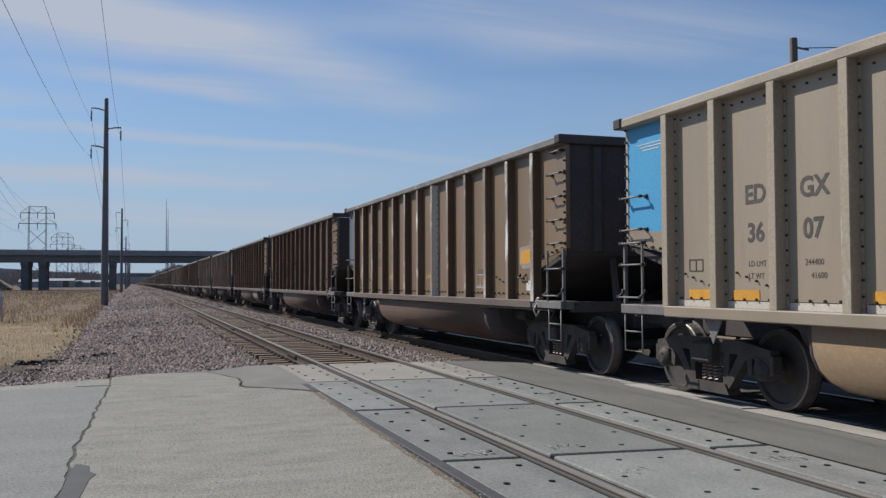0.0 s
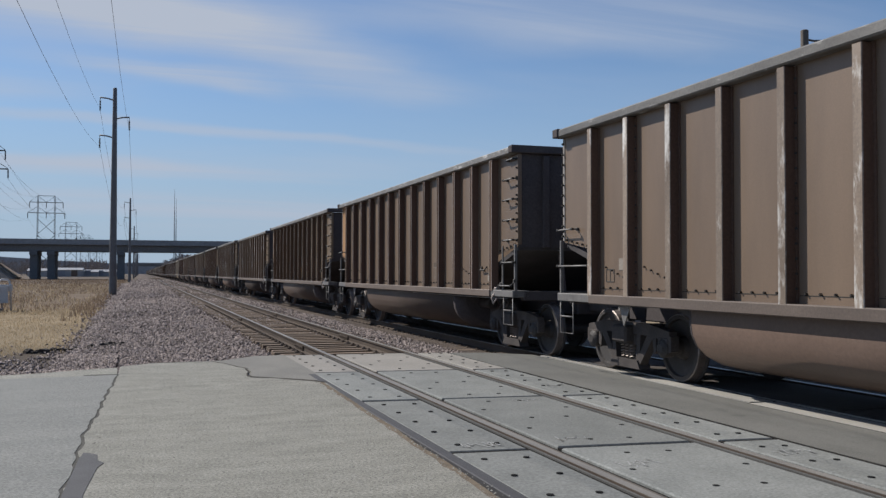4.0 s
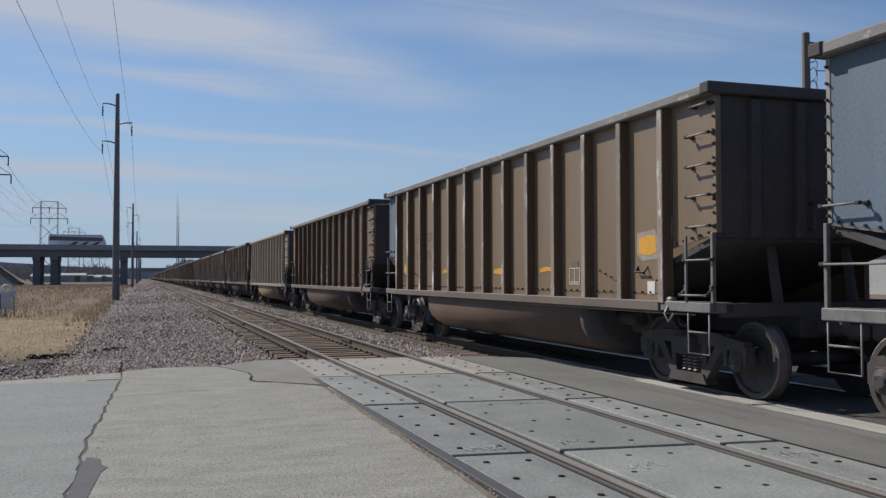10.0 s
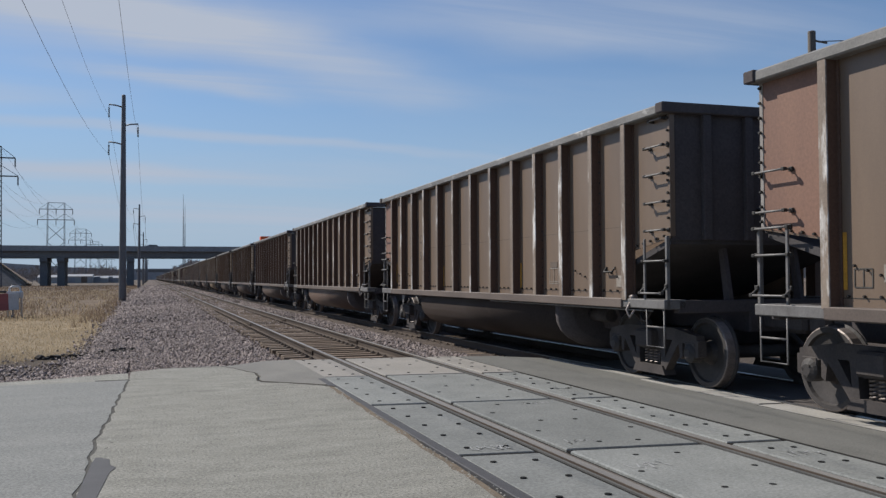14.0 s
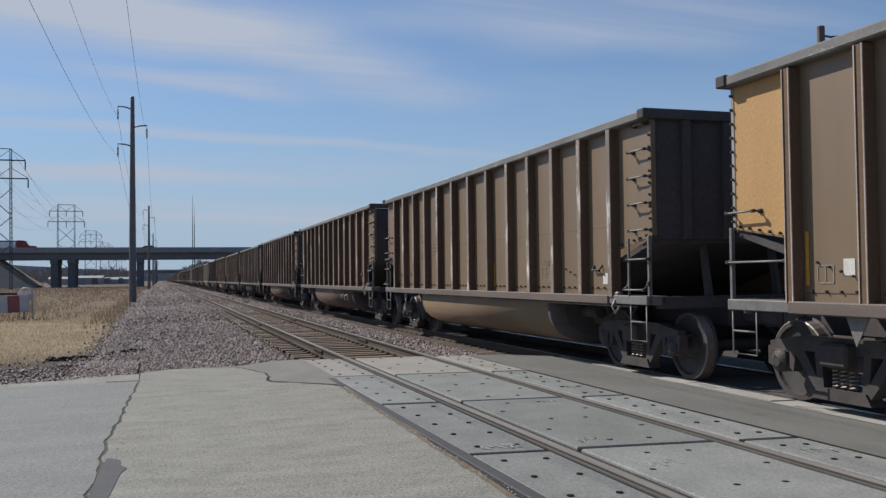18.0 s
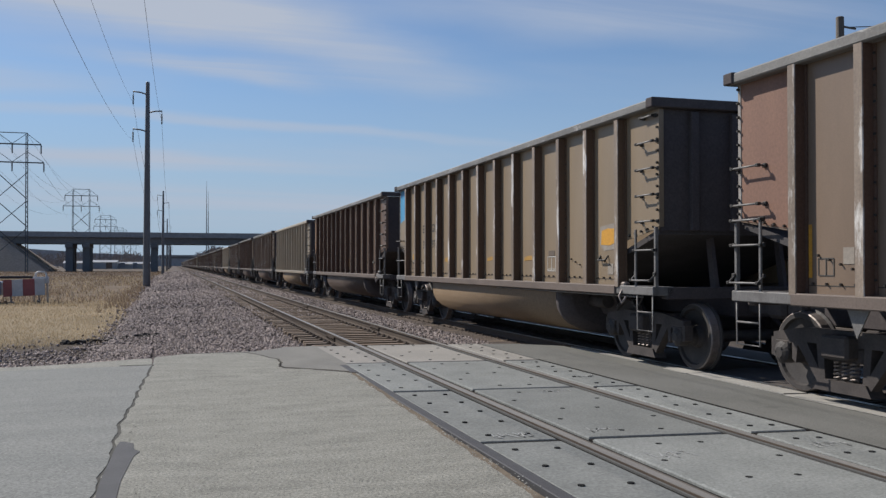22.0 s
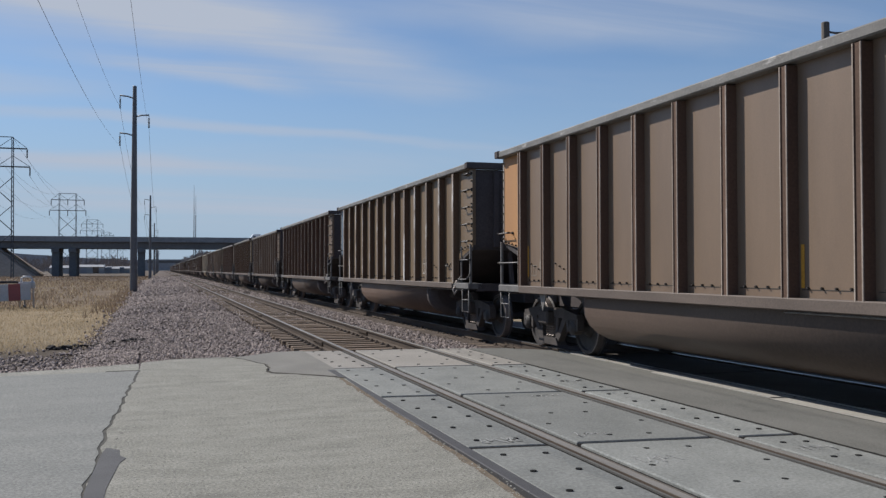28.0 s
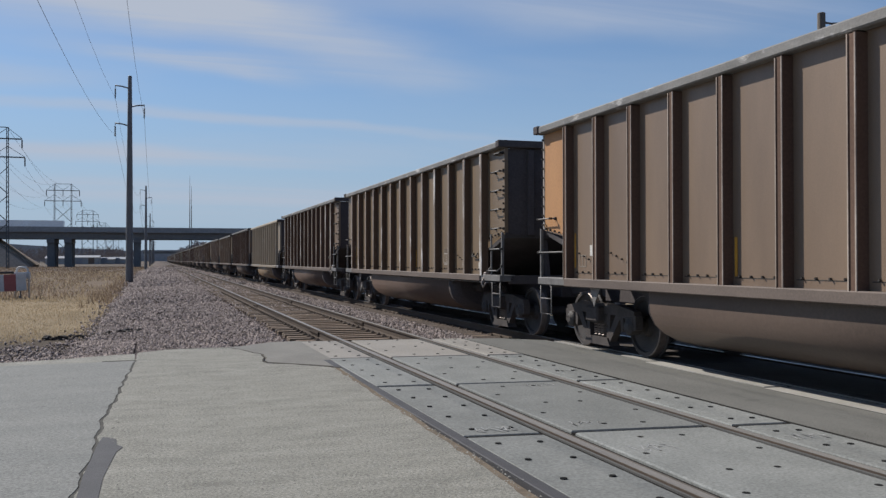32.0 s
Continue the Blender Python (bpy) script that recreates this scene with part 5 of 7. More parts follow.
def bolts_mesh(ribs):
    """Black bolt heads round the end bays and along the foot of every bay, with the foot's dark lap seam."""
    bm = bmesh.new()
    def bolt(y, z, x=-SX, out=0.03, r=0.013):
        prism(bm, [(y - r, z), (y, z + r), (y + r, z), (y, z - r)], "x", x - out, x + 0.004)
    for q in (-1, 1):
        for k in range(10):
            bolt(q * (HL - 0.028), 2.02 + 0.158 * k, -SX - 0.01, 0.034, 0.017)
        for k in range(6):
            y = HL - 0.14 - 0.17 * k
            bolt(q * y, 1.975 - 0.165 * (HL - y) / 1.1, out=0.036, r=0.016)
    cs = bays(ribs)
    for c in cs:
        for k in range(4):
            bolt(c - 0.3 + 0.2 * k, 1.25)
        box(bm, -SX - 0.003, -SX + 0.002, c - 0.4, c + 0.4, 1.228, 1.237)
    for c in (cs[0], cs[1], cs[10], cs[11]):
        for k in range(4):
            bolt(c - 0.26 + 0.16 * k, 1.4 + 0.045 * k)
    return mesh_of(bm, "side_bolts")


def rib_bolts_mesh(every):
    """Bolt heads down the foot flange of the posts, on every post or every third."""
    bm = bmesh.new()
    for y in (RIBS_EVEN if every == 3 else RIBS_BOLTED)[every - 1::every]:
        for k in range(15):
            yy, z = y - 0.085, 1.3 + 0.15 * k
            box(bm, -SX - 0.026, -SX - 0.008, yy - 0.011, yy + 0.011, z - 0.011, z + 0.011)
    for c in (bays(RIBS_BOLTED) if every == 1 else ()):
        for k in range(4):
            box(bm, -SX - 0.018, -SX + 0.002, c - 0.27 + 0.18 * k, c - 0.25 + 0.18 * k, 3.36, 3.38)
    return mesh_of(bm, "rib_bolts")


def grab_mesh(y0, y1, z, x=-SX, out=0.1, drop=0.0):
    """A bent round bar whose ends are bolted on with black clips."""
    bm = bmesh.new()
    pipe(bm, [(x, y0, z - drop), (x - out, y0, z), (x - out, y1, z), (x, y1, z - drop)], 0.0125, 6)
    n = len(bm.faces)
    for y in (y0, y1):
        box(bm, x - 0.03, x + 0.002, y - 0.03, y + 0.03, z - drop - 0.024, z - drop + 0.024, 0.006)
        box(bm, x - out - 0.016, x - out + 0.03, y - 0.024, y + 0.024, z - 0.018, z + 0.018, 0.005)
    bm.faces.ensure_lookup_table()
    for f in bm.faces[n:]:
        f.material_index = 1
    me = mesh_of(bm, "grab_iron")
    me.materials.append(P_GRAB); me.materials.append(P_BOLT)
    return me


def stirrup_mesh(s, q):
    bm = bmesh.new()
    x = s * (HW - 0.05)
    ya, yb = q * (HL - 0.06), q * (HL - 0.48)
    pipe(bm, [(x, ya, 1.04), (x, ya, 0.55), (x, yb, 0.55), (x, yb, 1.04)], 0.011, 6)
    rod(bm, (x, ya, 0.8), (x, yb, 0.8), 0.012, seg=6)
    return mesh_of(bm, "sill_step")


def coupler_mesh(q):
    bm = bmesh.new()
    y = q * HL
    box(bm, -0.12, 0.12, min(y, y + q * 0.5), max(y, y + q * 0.5), 0.78, 0.98, 0.02)
    box(bm, -0.19, 0.17, min(y + q * 0.5, y + q * 0.86), max(y + q * 0.5, y + q * 0.86), 0.74, 1.02, 0.05)
    pipe(bm, [(0.3, y, 0.7), (0.34, y + q * 0.3, 0.48), (0.3, y + q * 0.6, 0.42), (0.2, y + q * 0.86, 0.5)], 0.03, 6)
    return mesh_of(bm, "coupler")


def build_car_meshes():
    m = {}
    for s, k in ((-1, "near"), (1, "far")):
        m["side_" + k] = side_sheet_mesh(s)
        m["frame_" + k] = side_frame_mesh(s)
        m["rib_groove_" + k] = rib_mesh(s, True, P_WORN)
        m["rib_plain_" + k] = rib_mesh(s, False, P_FACE)
        m["rib_tan_" + k] = rib_mesh(s, False, P_RIB_TAN)
        bm = bmesh.new()
        box(bm, *sorted((s * (SX - 0.06), s * (HW + 0.008))), -HL - 0.02, HL + 0.02, 3.528, ZT, 0.018)
        m["rim_" + k] = mesh_of(bm, "top_rail")
        bm = bmesh.new()
        box(bm, *sorted((s * (SX - 0.1), s * (HW + 0.005))), -HL + 1.05, HL - 1.05, ZS, 1.15, 0.012)
        m["sill_" + k] = mesh_of(bm, "side_sill")
        for q in (-1, 1):
            bm = bmesh.new()
            box(bm, *sorted((s * (SX - 0.06), s * (SX + 0.012))), *sorted((q * (HL - 0.056), q * HL)), 1.95, 3.53, 0.004)
            m["post_%s%d" % (k, q)] = mesh_of(bm, "corner_post")
            bm = bmesh.new()
            box(bm, *sorted((s * (SX + 0.025), s * (HW - 0.06))), *sorted((q * (HL - 0.048), q * HL)), 1.03, 1.95, 0.005)
            m["leg_%s%d" % (k, q)] = mesh_of(bm, "corner_leg")
            bm = bmesh.new()
            box(bm, *sorted((s * (HW - 0.055), s * (HW - 0.03))), *sorted((q * (HL - 0.525), q * (HL - 0.488))), 1.06, 1.93, 0.004)
            m["ladder_%s%d" % (k, q)] = mesh_of(bm, "ladder_stile")
            bm = bmesh.new()
            box(bm, *sorted((s * (SX - 0.2), s * (HW - 0.02))), *sorted((q * (HL - 1.06), q * HL)), 1.03, 1.15, 0.01)
            m["corner_%s%d" % (k, q)] = mesh_of(bm, "corner_sill")
            m["step_%s%d" % (k, q)] = stirrup_mesh(s, q)
    for q in (-1, 1):
        bm = bmesh.new()
        box(bm, -SX + 0.02, SX - 0.02, *sorted((q * (HL - 0.07), q * (HL - 0.03))), 1.9, 3.53)
        m["end%d" % q] = mesh_of(bm, "end_wall")
        bm = bmesh.new()
        box(bm, -0.06, 0.06, *sorted((q * (HL - 0.03), q * (HL + 0.05))), 1.9, 3.5, 0.01)
        m["stiff%d" % q] = mesh_of(bm, "end_stiffener")
        bm = bmesh.new()
        box(bm, -HW - 0.03, HW + 0.03, *sorted((q * (HL - 0.1), q * (HL + 0.075))), 3.53, ZT + 0.012, 0.012)
        m["endrim%d" % q] = mesh_of(bm, "end_rail")
        bm = bmesh.new()
        prism(bm, [(q * (HL - 0.06), 1.93), (q * (HL - 3.4), 0.98), (q * (HL - 3.4), 0.9), (q * (HL - 0.06), 1.85)], "x", -SX + 0.03, SX - 0.03)
        m["slope%d" % q] = mesh_of(bm, "slope_sheet")
        bm = bmesh.new()
        box(bm, -SX + 0.1, SX - 0.1, *sorted((q * (HL - 0.14), q * (HL - 0.0))), 0.98, 1.14, 0.01)
        for x in (-0.55, 0.55):
            prism(bm, [(q * (HL - 0.2), 1.85), (q * (HL - 0.3), 1.85), (q * (HL - 0.18), 1.1), (q * (HL - 0.05), 1.1)], "x", x - 0.03, x + 0.03)
        m["endsill%d" % q] = mesh_of(bm, "end_sill")
        m["coupler%d" % q] = coupler_mesh(q)
        m["endpanel%d" % q] = end_panel_mesh(q)
        m["bellyend%d" % q] = belly_end_mesh(q)
    m["belly"] = belly_mesh()
    m["bolts_even"], m["bolts_bolted"] = bolts_mesh(RIBS_EVEN), bolts_mesh(RIBS_BOLTED)
    m["rib_bolts_all"], m["rib_bolts_pair"], m["rib_bolts_some"] = rib_bolts_mesh(1), rib_bolts_mesh(2), rib_bolts_mesh(3)
    bm = bmesh.new()
    box(bm, -0.32, 0.32, -HL, HL, 0.72, 1.02, 0.02)
    m["centre"] = mesh_of(bm, "centre_sill")
    bm = bmesh.new()
    box(bm, -1.2, 1.2, -0.2, 0.2, 0.47, 0.72, 0.03)
    rod(bm, (0, 0, 0.7), (0, 0, 0.82), 0.18, seg=12)
    m["truck"] = mesh_of(bm, "truck")
    m["wheelset"] = wheelset_mesh()
    m["spring"] = spring_mesh()
    # brake gear hanging under the sill
    bm = bmesh.new()
    rod(bm, (-0.9, -HL + 2.6, 0.85), (-0.9, -HL + 3.15, 0.85), 0.11, seg=10)
    m["reservoir"] = mesh_of(bm, "air_reservoir")
    bm = bmesh.new()
    pipe(bm, [(-1.3, -HL + 1.1, 1.0), (-1.34, -HL + 0.95, 0.86), (-1.34, -HL + 0.85, 0.84), (-1.3, -HL + 0.75, 1.0)], 0.014, 6)
    m["brake"] = mesh_of(bm, "brake_hose")
    bm = bmesh.new()
    pipe(bm, [(-1.5, -HL + 0.4, 1.0), (-1.52, -HL + 1.2, 1.0), (-1.52, -HL + 6.2, 1.0), (-1.4, -HL + 6.5, 0.99)], 0.013, 6)
    m["train_line"] = mesh_of(bm, "air_pipe")
    m["grabs_r"] = [grab_mesh(-HL + 0.04, -HL + 0.47, z, out=0.1) for z in (3.1, 2.74, 2.385, 2.03)] + [grab_mesh(-HL + 0.1, -HL + 0.4, 3.45, out=0.07)]
    m["rungs_r"] = [grab_mesh(-HL + 0.0, -HL + 0.52, z, x=-HW + 0.07, out=0.05) for z in (1.64,)]
    m["hoop_r"] = grab_mesh(-HL + 0.02, -HL + 0.54, 1.23, x=-HW + 0.07, out=0.09, drop=-0.09)
    m["grabs_one"] = [grab_mesh(HL - 0.49, HL - 0.02, 2.11, out=0.11)]
    m["grabs_two"] = m["grabs_one"] + [grab_mesh(HL - 0.49, HL - 0.02, 2.53, out=0.11)]
    m["rungs_long"] = [grab_mesh(HL - 1.0, HL - 0.02, 1.56, x=-HW + 0.07, out=0.05)]
    m["rungs_short"] = [grab_mesh(HL - 0.53, HL - 0.0, z, x=-HW + 0.07, out=0.05) for z in (1.94, 1.66)] + [grab_mesh(HL - 0.53, HL - 0.0, 1.24, x=-HW + 0.07, out=0.09, drop=-0.08)]
    bm = bmesh.new()
    box(bm, -HW + 0.03, -HW + 0.13, -HL + 0.82, -HL + 0.94, 1.1, 1.2, 0.02)
    pipe(bm, [(-HW + 0.05, -HL + 0.88, 1.12), (-HW - 0.03, -HL + 0.86, 1.0), (-HW - 0.02, -HL + 0.8, 0.9), (-HW + 0.02, -HL + 0.74, 1.0)], 0.018, 6)
    m["lever"] = mesh_of(bm, "uncoupling_lever")
    bm = bmesh.new()
    prism(bm, [(HL - 2.05, 1.02), (HL - 1.75, 1.02), (HL - 1.88, 0.74)], "x", -HW + 0.1, -HW + 0.115)
    m["gusset"] = mesh_of(bm, "gusset")
    bm = bmesh.new()
    pipe(bm, [(-0.2, -HL - 0.02, 2.3), (-0.2, -HL - 0.12, 2.3), (-0.2, -HL - 0.12, 2.0), (-0.2, -HL - 0.02, 2.0)], 0.02, 6)
    m["end_handle"] = mesh_of(bm, "end_handle")
    bm = bmesh.new()
    rod(bm, (0.5, -HL - 0.06, 2.2), (0.5, -HL - 0.16, 2.2), 0.22, seg=16)
    m["handbrake"] = mesh_of(bm, "hand_brake")
    return m


CM = build_car_meshes()
CARS = {}
WHEELSETS = {}
PAINT = {"brown": (P_BROWN, P_RIB, P_CHORD, P_BELLY), "dark": (P_DARK, P_RIB, P_CHORD, P_BELLY),
         "khaki": (P_KHAKI, P_RIB_KHAKI, P_CHORD, P_BELLY), "ochre": (P_OCHRE, P_RIB_KHAKI, P_CHORD, P_BELLY_TAN), "tan": (P_TAN, P_RIB_TAN, P_CHORD_TAN, P_BELLY_TAN)}
ENDS = {"blue": (P_BLUE, "sky-blue"), "greyblue": (P_GREYBLUE, "faded blue"), "lightblue": (P_LIGHTBLUE, "pale blue"), "orange": (P_ORANGE, "faded orange"), "amber": (P_AMBER, "faded yellow-orange"), "red": (P_RED, "faded red"), "": (None, "plain brown")}
WORDS = {"brown": "dusty brown", "dark": "grimy brown", "khaki": "khaki-brown", "ochre": "pale ochre-brown", "tan": "clean tan"}


def decal(car, y, z, w, h, mat, name, label="", x=-SX - 0.004):
    bm = bmesh.new()
    box(bm, x - 0.002, x, y - w / 2, y + w / 2, z - h / 2, z + h / 2)
    part(name, bm, mat, car, label)


def stencil(car, text, y, z, h, mat, label, shear=0.0, bold=0.0):
    o = part("stencil", lettering(text, h, shear, bold), mat, car, label)
    o.matrix_basis = pose(-SX - 0.0025, y, z)


def scrawl(car, y, z, w, h, mat, seed, x=-SX - 0.006, thick=0.02):
    """Looping spray-can strokes."""
    rng = random.Random(seed)
    bm = bmesh.new()
    n = 5
    for k in range(n):
        cy = y + w / 2 - w * (k + 0.5) / n
        pts = [(x, cy + rng.uniform(-0.5, 0.5) * w / n, z + rng.uniform(-0.5, 0.5) * h) for _ in range(5)]
        pipe(bm, pts, thick, 4)
    for v in bm.verts:
        v.co.x = x + (v.co.x - x) * 0.15
    part("graffiti", bm, mat, car, "white looping spray-paint scrawl")


def mark_frame(car, y, z, w, h, mat, cross=True):
    """Outline of a small stencilled frame."""
    for dz in (-h / 2, h / 2):
        decal(car, y, z + dz, w, 0.012, mat, "stencil_bar")
    for dy in (-w / 2, w / 2) + ((0.0,) if cross else ()):
        decal(car, y + dy, z, 0.012, h, mat, "stencil_bar")


def build_car(n, body, end, full=True):
    paint, rib_p, chord_p, belly_p = PAINT[body]
    style = "bolted" if body == "tan" or end == "red" else ("groove" if end in ("orange", "amber") else "plain")
    if not full:
        style = ("plain", "groove", "bolted")[n % 3]
    ribs = RIB_SETS[style]
    cells = bays(ribs)
    low = -0.075 if body == "tan" else (-0.035 if style == "bolted" else 0.008)
    what = "%s ribbed steel coal car with a %s end panel" % (WORDS[body], ENDS[end][1])
    car = thing("coal_car", pose(CAR_X, 0, 0), what, "freight car", "cars of the coal train")
    CARS[n] = car
    P = lambda name, key, mat, par=car, label="": part(name, CM[key] if isinstance(key, str) else key, mat, par, label)
    P("side_sheet", "side_near", paint)
    P("side_sheet", "side_far", paint)
    rib_key = "rib_tan_" if body == "tan" else ("rib_groove_" if style == "groove" else "rib_plain_")
    for y in ribs:
        P("rib", rib_key + "near", rib_p).location = (0, y, 0)
        if full:
            P("rib", rib_key + "far", rib_p).location = (0, y, 0)
    for s in ("near", "far"):
        P("top_rail", "rim_" + s, chord_p).location = (0, 0, low)
        P("side_sill", "sill_" + s, paint if body == "tan" else P_SILL)
    for q in (-1, 1):
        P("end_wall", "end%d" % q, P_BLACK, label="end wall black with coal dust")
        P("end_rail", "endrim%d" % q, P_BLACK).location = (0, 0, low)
        P("slope_sheet", "slope%d" % q, P_SOOTSHADE)
        P("corner_sill", "corner_near%d" % q, P_GRAB)
        P("corner_post", "post_near%d" % q, paint if q < 0 else P_POST)
        P("corner_leg", "leg_near%d" % q, P_GRAB, label="grey steel corner leg")
        # the tub's end is coloured black for the shade it stands in
        P("belly_end", "bellyend%d" % q, P_BLACK, label="end of the belly tub, blackened for its shade")
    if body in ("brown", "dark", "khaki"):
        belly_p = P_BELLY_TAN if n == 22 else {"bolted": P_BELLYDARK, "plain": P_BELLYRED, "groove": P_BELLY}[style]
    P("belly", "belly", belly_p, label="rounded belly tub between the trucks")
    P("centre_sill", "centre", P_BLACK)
    if ENDS[end][0]:
        P("end_panel", "endpanel1", ENDS[end][0], label=ENDS[end][1] + " painted end panel")
    sets = []
    for q in (-1, 1):
        tr = P("truck", "truck", P_STEEL, label="cast steel four-wheel truck")
        tr.location = (0, q * TRUCK_Y, 0)
        P("side_frame", "frame_near", P_STEEL, tr)
        if full:
            P("side_frame", "frame_far", P_STEEL, tr)
            for k in (-0.12, 0.0, 0.12):
                P("spring", "spring", P_SPRING, tr).location = (-1.02, k, 0)
        for w in (-1, 1):
            ws = P("wheelset", "wheelset", P_WHEEL, tr, "steel wheels on an axle with polished rims")
            ws.location = (0, w * WB, WR)
            sets.append(ws)
    WHEELSETS[n] = sets
    if full:
        tagged(P("side_bolts", "bolts_bolted" if style == "bolted" else "bolts_even", P_BOLT, label="rows of black bolt heads"), kind="stuff")
        P("brake_hose", "brake", P_STEEL)
        P("air_reservoir", "reservoir", P_STEEL)
        P("air_pipe", "train_line", P_GRAB, label="thin pale air pipe under the sill")
        P("uncoupling_lever", "lever", P_SPRING)
        P("gusset", "gusset", P_GRAB, label="grey triangular gusset under the sill")
        if style != "groove":
            tagged(P("rib_bolts", "rib_bolts_all" if body == "tan" else ("rib_bolts_pair" if style == "bolted" else "rib_bolts_some"), P_BOLT, label="rows of bolt heads beside the ribs"), kind="stuff")
        for q in (-1, 1):
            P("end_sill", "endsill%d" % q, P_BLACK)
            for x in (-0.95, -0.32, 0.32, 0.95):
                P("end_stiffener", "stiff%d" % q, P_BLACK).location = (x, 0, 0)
            P("coupler", "coupler%d" % q, P_STEEL, label="knuckle coupler with air hose")
            if q < 0 or style == "bolted":
                P("ladder_stile", "ladder_near%d" % q, P_GRAB)
            P("sill_step", "step_near%d" % q, P_GRAB)
            P("corner_post", "post_far%d" % q, paint)
            P("corner_sill", "corner_far%d" % q, P_SILLC)
        for g in CM["grabs_r"] + CM["grabs_two" if style == "bolted" else "grabs_one"]:
            P("grab_iron", g, P_GRAB)
        for g in CM["rungs_r"] + [CM["hoop_r"]] + CM["rungs_short" if style == "bolted" else "rungs_long"]:
            P("ladder_rung", g, P_GRAB)
        P("hand_brake", "handbrake", P_STEEL)
        P("end_handle", "end_handle", P_STEEL)
        rng = random.Random(100 + n)
        if style == "bolted" and body != "tan":
            bm = bmesh.new()
            box(bm, -SX - 0.0015, -SX, ribs[0], cells[9], 2.127, 2.134)
            part("weld_seam", bm, P_INKFAINT, car, "thin horizontal weld seam")
        if body == "tan":
            for c in cells:
                decal(car, c, 1.19, 0.84, 0.075, P_SKIRT, "skirt", "bleached strip along the foot of the side", x=-SX - 0.0005)
        # consolidated stencil frame and small shipping marks: unreadable, so bars
        m = P_INK if body == "tan" else (P_INKWHITE if style == "plain" else P_GHOST)
        k = 2 if style == "plain" else rng.choice((2, 3))
        mark_frame(car, cells[k], 1.46, 0.34, 0.24, m)
        decal(car, cells[k], 1.37, 0.3, 0.01, m, "stencil_bar")
        if body != "tan":
            decal(car, cells[k], 1.64, 0.26, 0.09, P_INKFAINT, "stencil_bar", "dark painted-over stencil block")
            mark_frame(car, cells[11] + 0.12, 1.42, 0.22, 0.17, P_INK if style != "groove" else P_GHOST)
            decal(car, cells[11] - 0.2, 1.52 + rng.uniform(-0.06, 0.06), 0.15, 0.16, P_GHOST if n % 3 else P_INKWHITE, "placard", "small pale placard")
            decal(car, cells[0] - 0.12 + rng.uniform(-0.05, 0.05), rng.choice((1.38, 1.31)), 0.18, 0.16, P_GHOST if n % 2 else P_INKWHITE, "placard", "small pale placard")
            bm = bmesh.new()
            pipe(bm, [(-SX, cells[0] - 0.02, 1.58), (-SX - 0.05, cells[0] - 0.02, 1.51), (-SX - 0.05, cells[0] + 0.22, 1.51), (-SX, cells[0] + 0.22, 1.58)], 0.014, 6)
            part("tie_down", bm, P_BOLT, car, "small black tie-down hoop")
    return car


YCAR = (12.2878, -19.62857, -0.0136377, -0.000110286, 1.208676e-05, -3.19806e-07)
PITCH = 16.18
# cars in order: number along the train, body, end panel
TRAIN = [(-2, "brown", ""), (-1, "tan", "blue"), (0, "khaki", "greyblue"), (1, "brown", "amber"), (2, "brown", "orange"), (3, "khaki", "red"), (4, "brown", ""), (5, "brown", "orange"),
         (6, "khaki", "amber"), (7, "khaki", "red"), (8, "khaki", "greyblue"), (9, "khaki", "amber"), (10, "khaki", "red"), (11, "brown", "greyblue"), (12, "khaki", "greyblue"),
         (13, "brown", "orange"), (14, "tan", "blue"), (15, "brown", "red"), (16, "brown", "red"), (17, "brown", "red"), (18, "brown", ""), (19, "brown", "orange"), (20, "khaki", "orange"),
         (21, "khaki", "amber"), (22, "khaki", "red"), (23, "khaki", "greyblue"), (24, "brown", "greyblue"), (25, "brown", "red"), (26, "brown", "red"), (27, "ochre", "blue"),
         (28, "dark", "orange"), (29, "tan", "blue"), (30, "brown", "greyblue"), (31, "brown", "orange"), (32, "brown", "red"), (33, "tan", "blue"), (34, "brown", "orange"), (35, "khaki", "greyblue"),
         (36, "brown", "orange"), (37, "brown", "red"), (38, "khaki", "orange"), (39, "brown", "orange"), (40, "khaki", ""), (41, "brown", "")]
LAST = 76


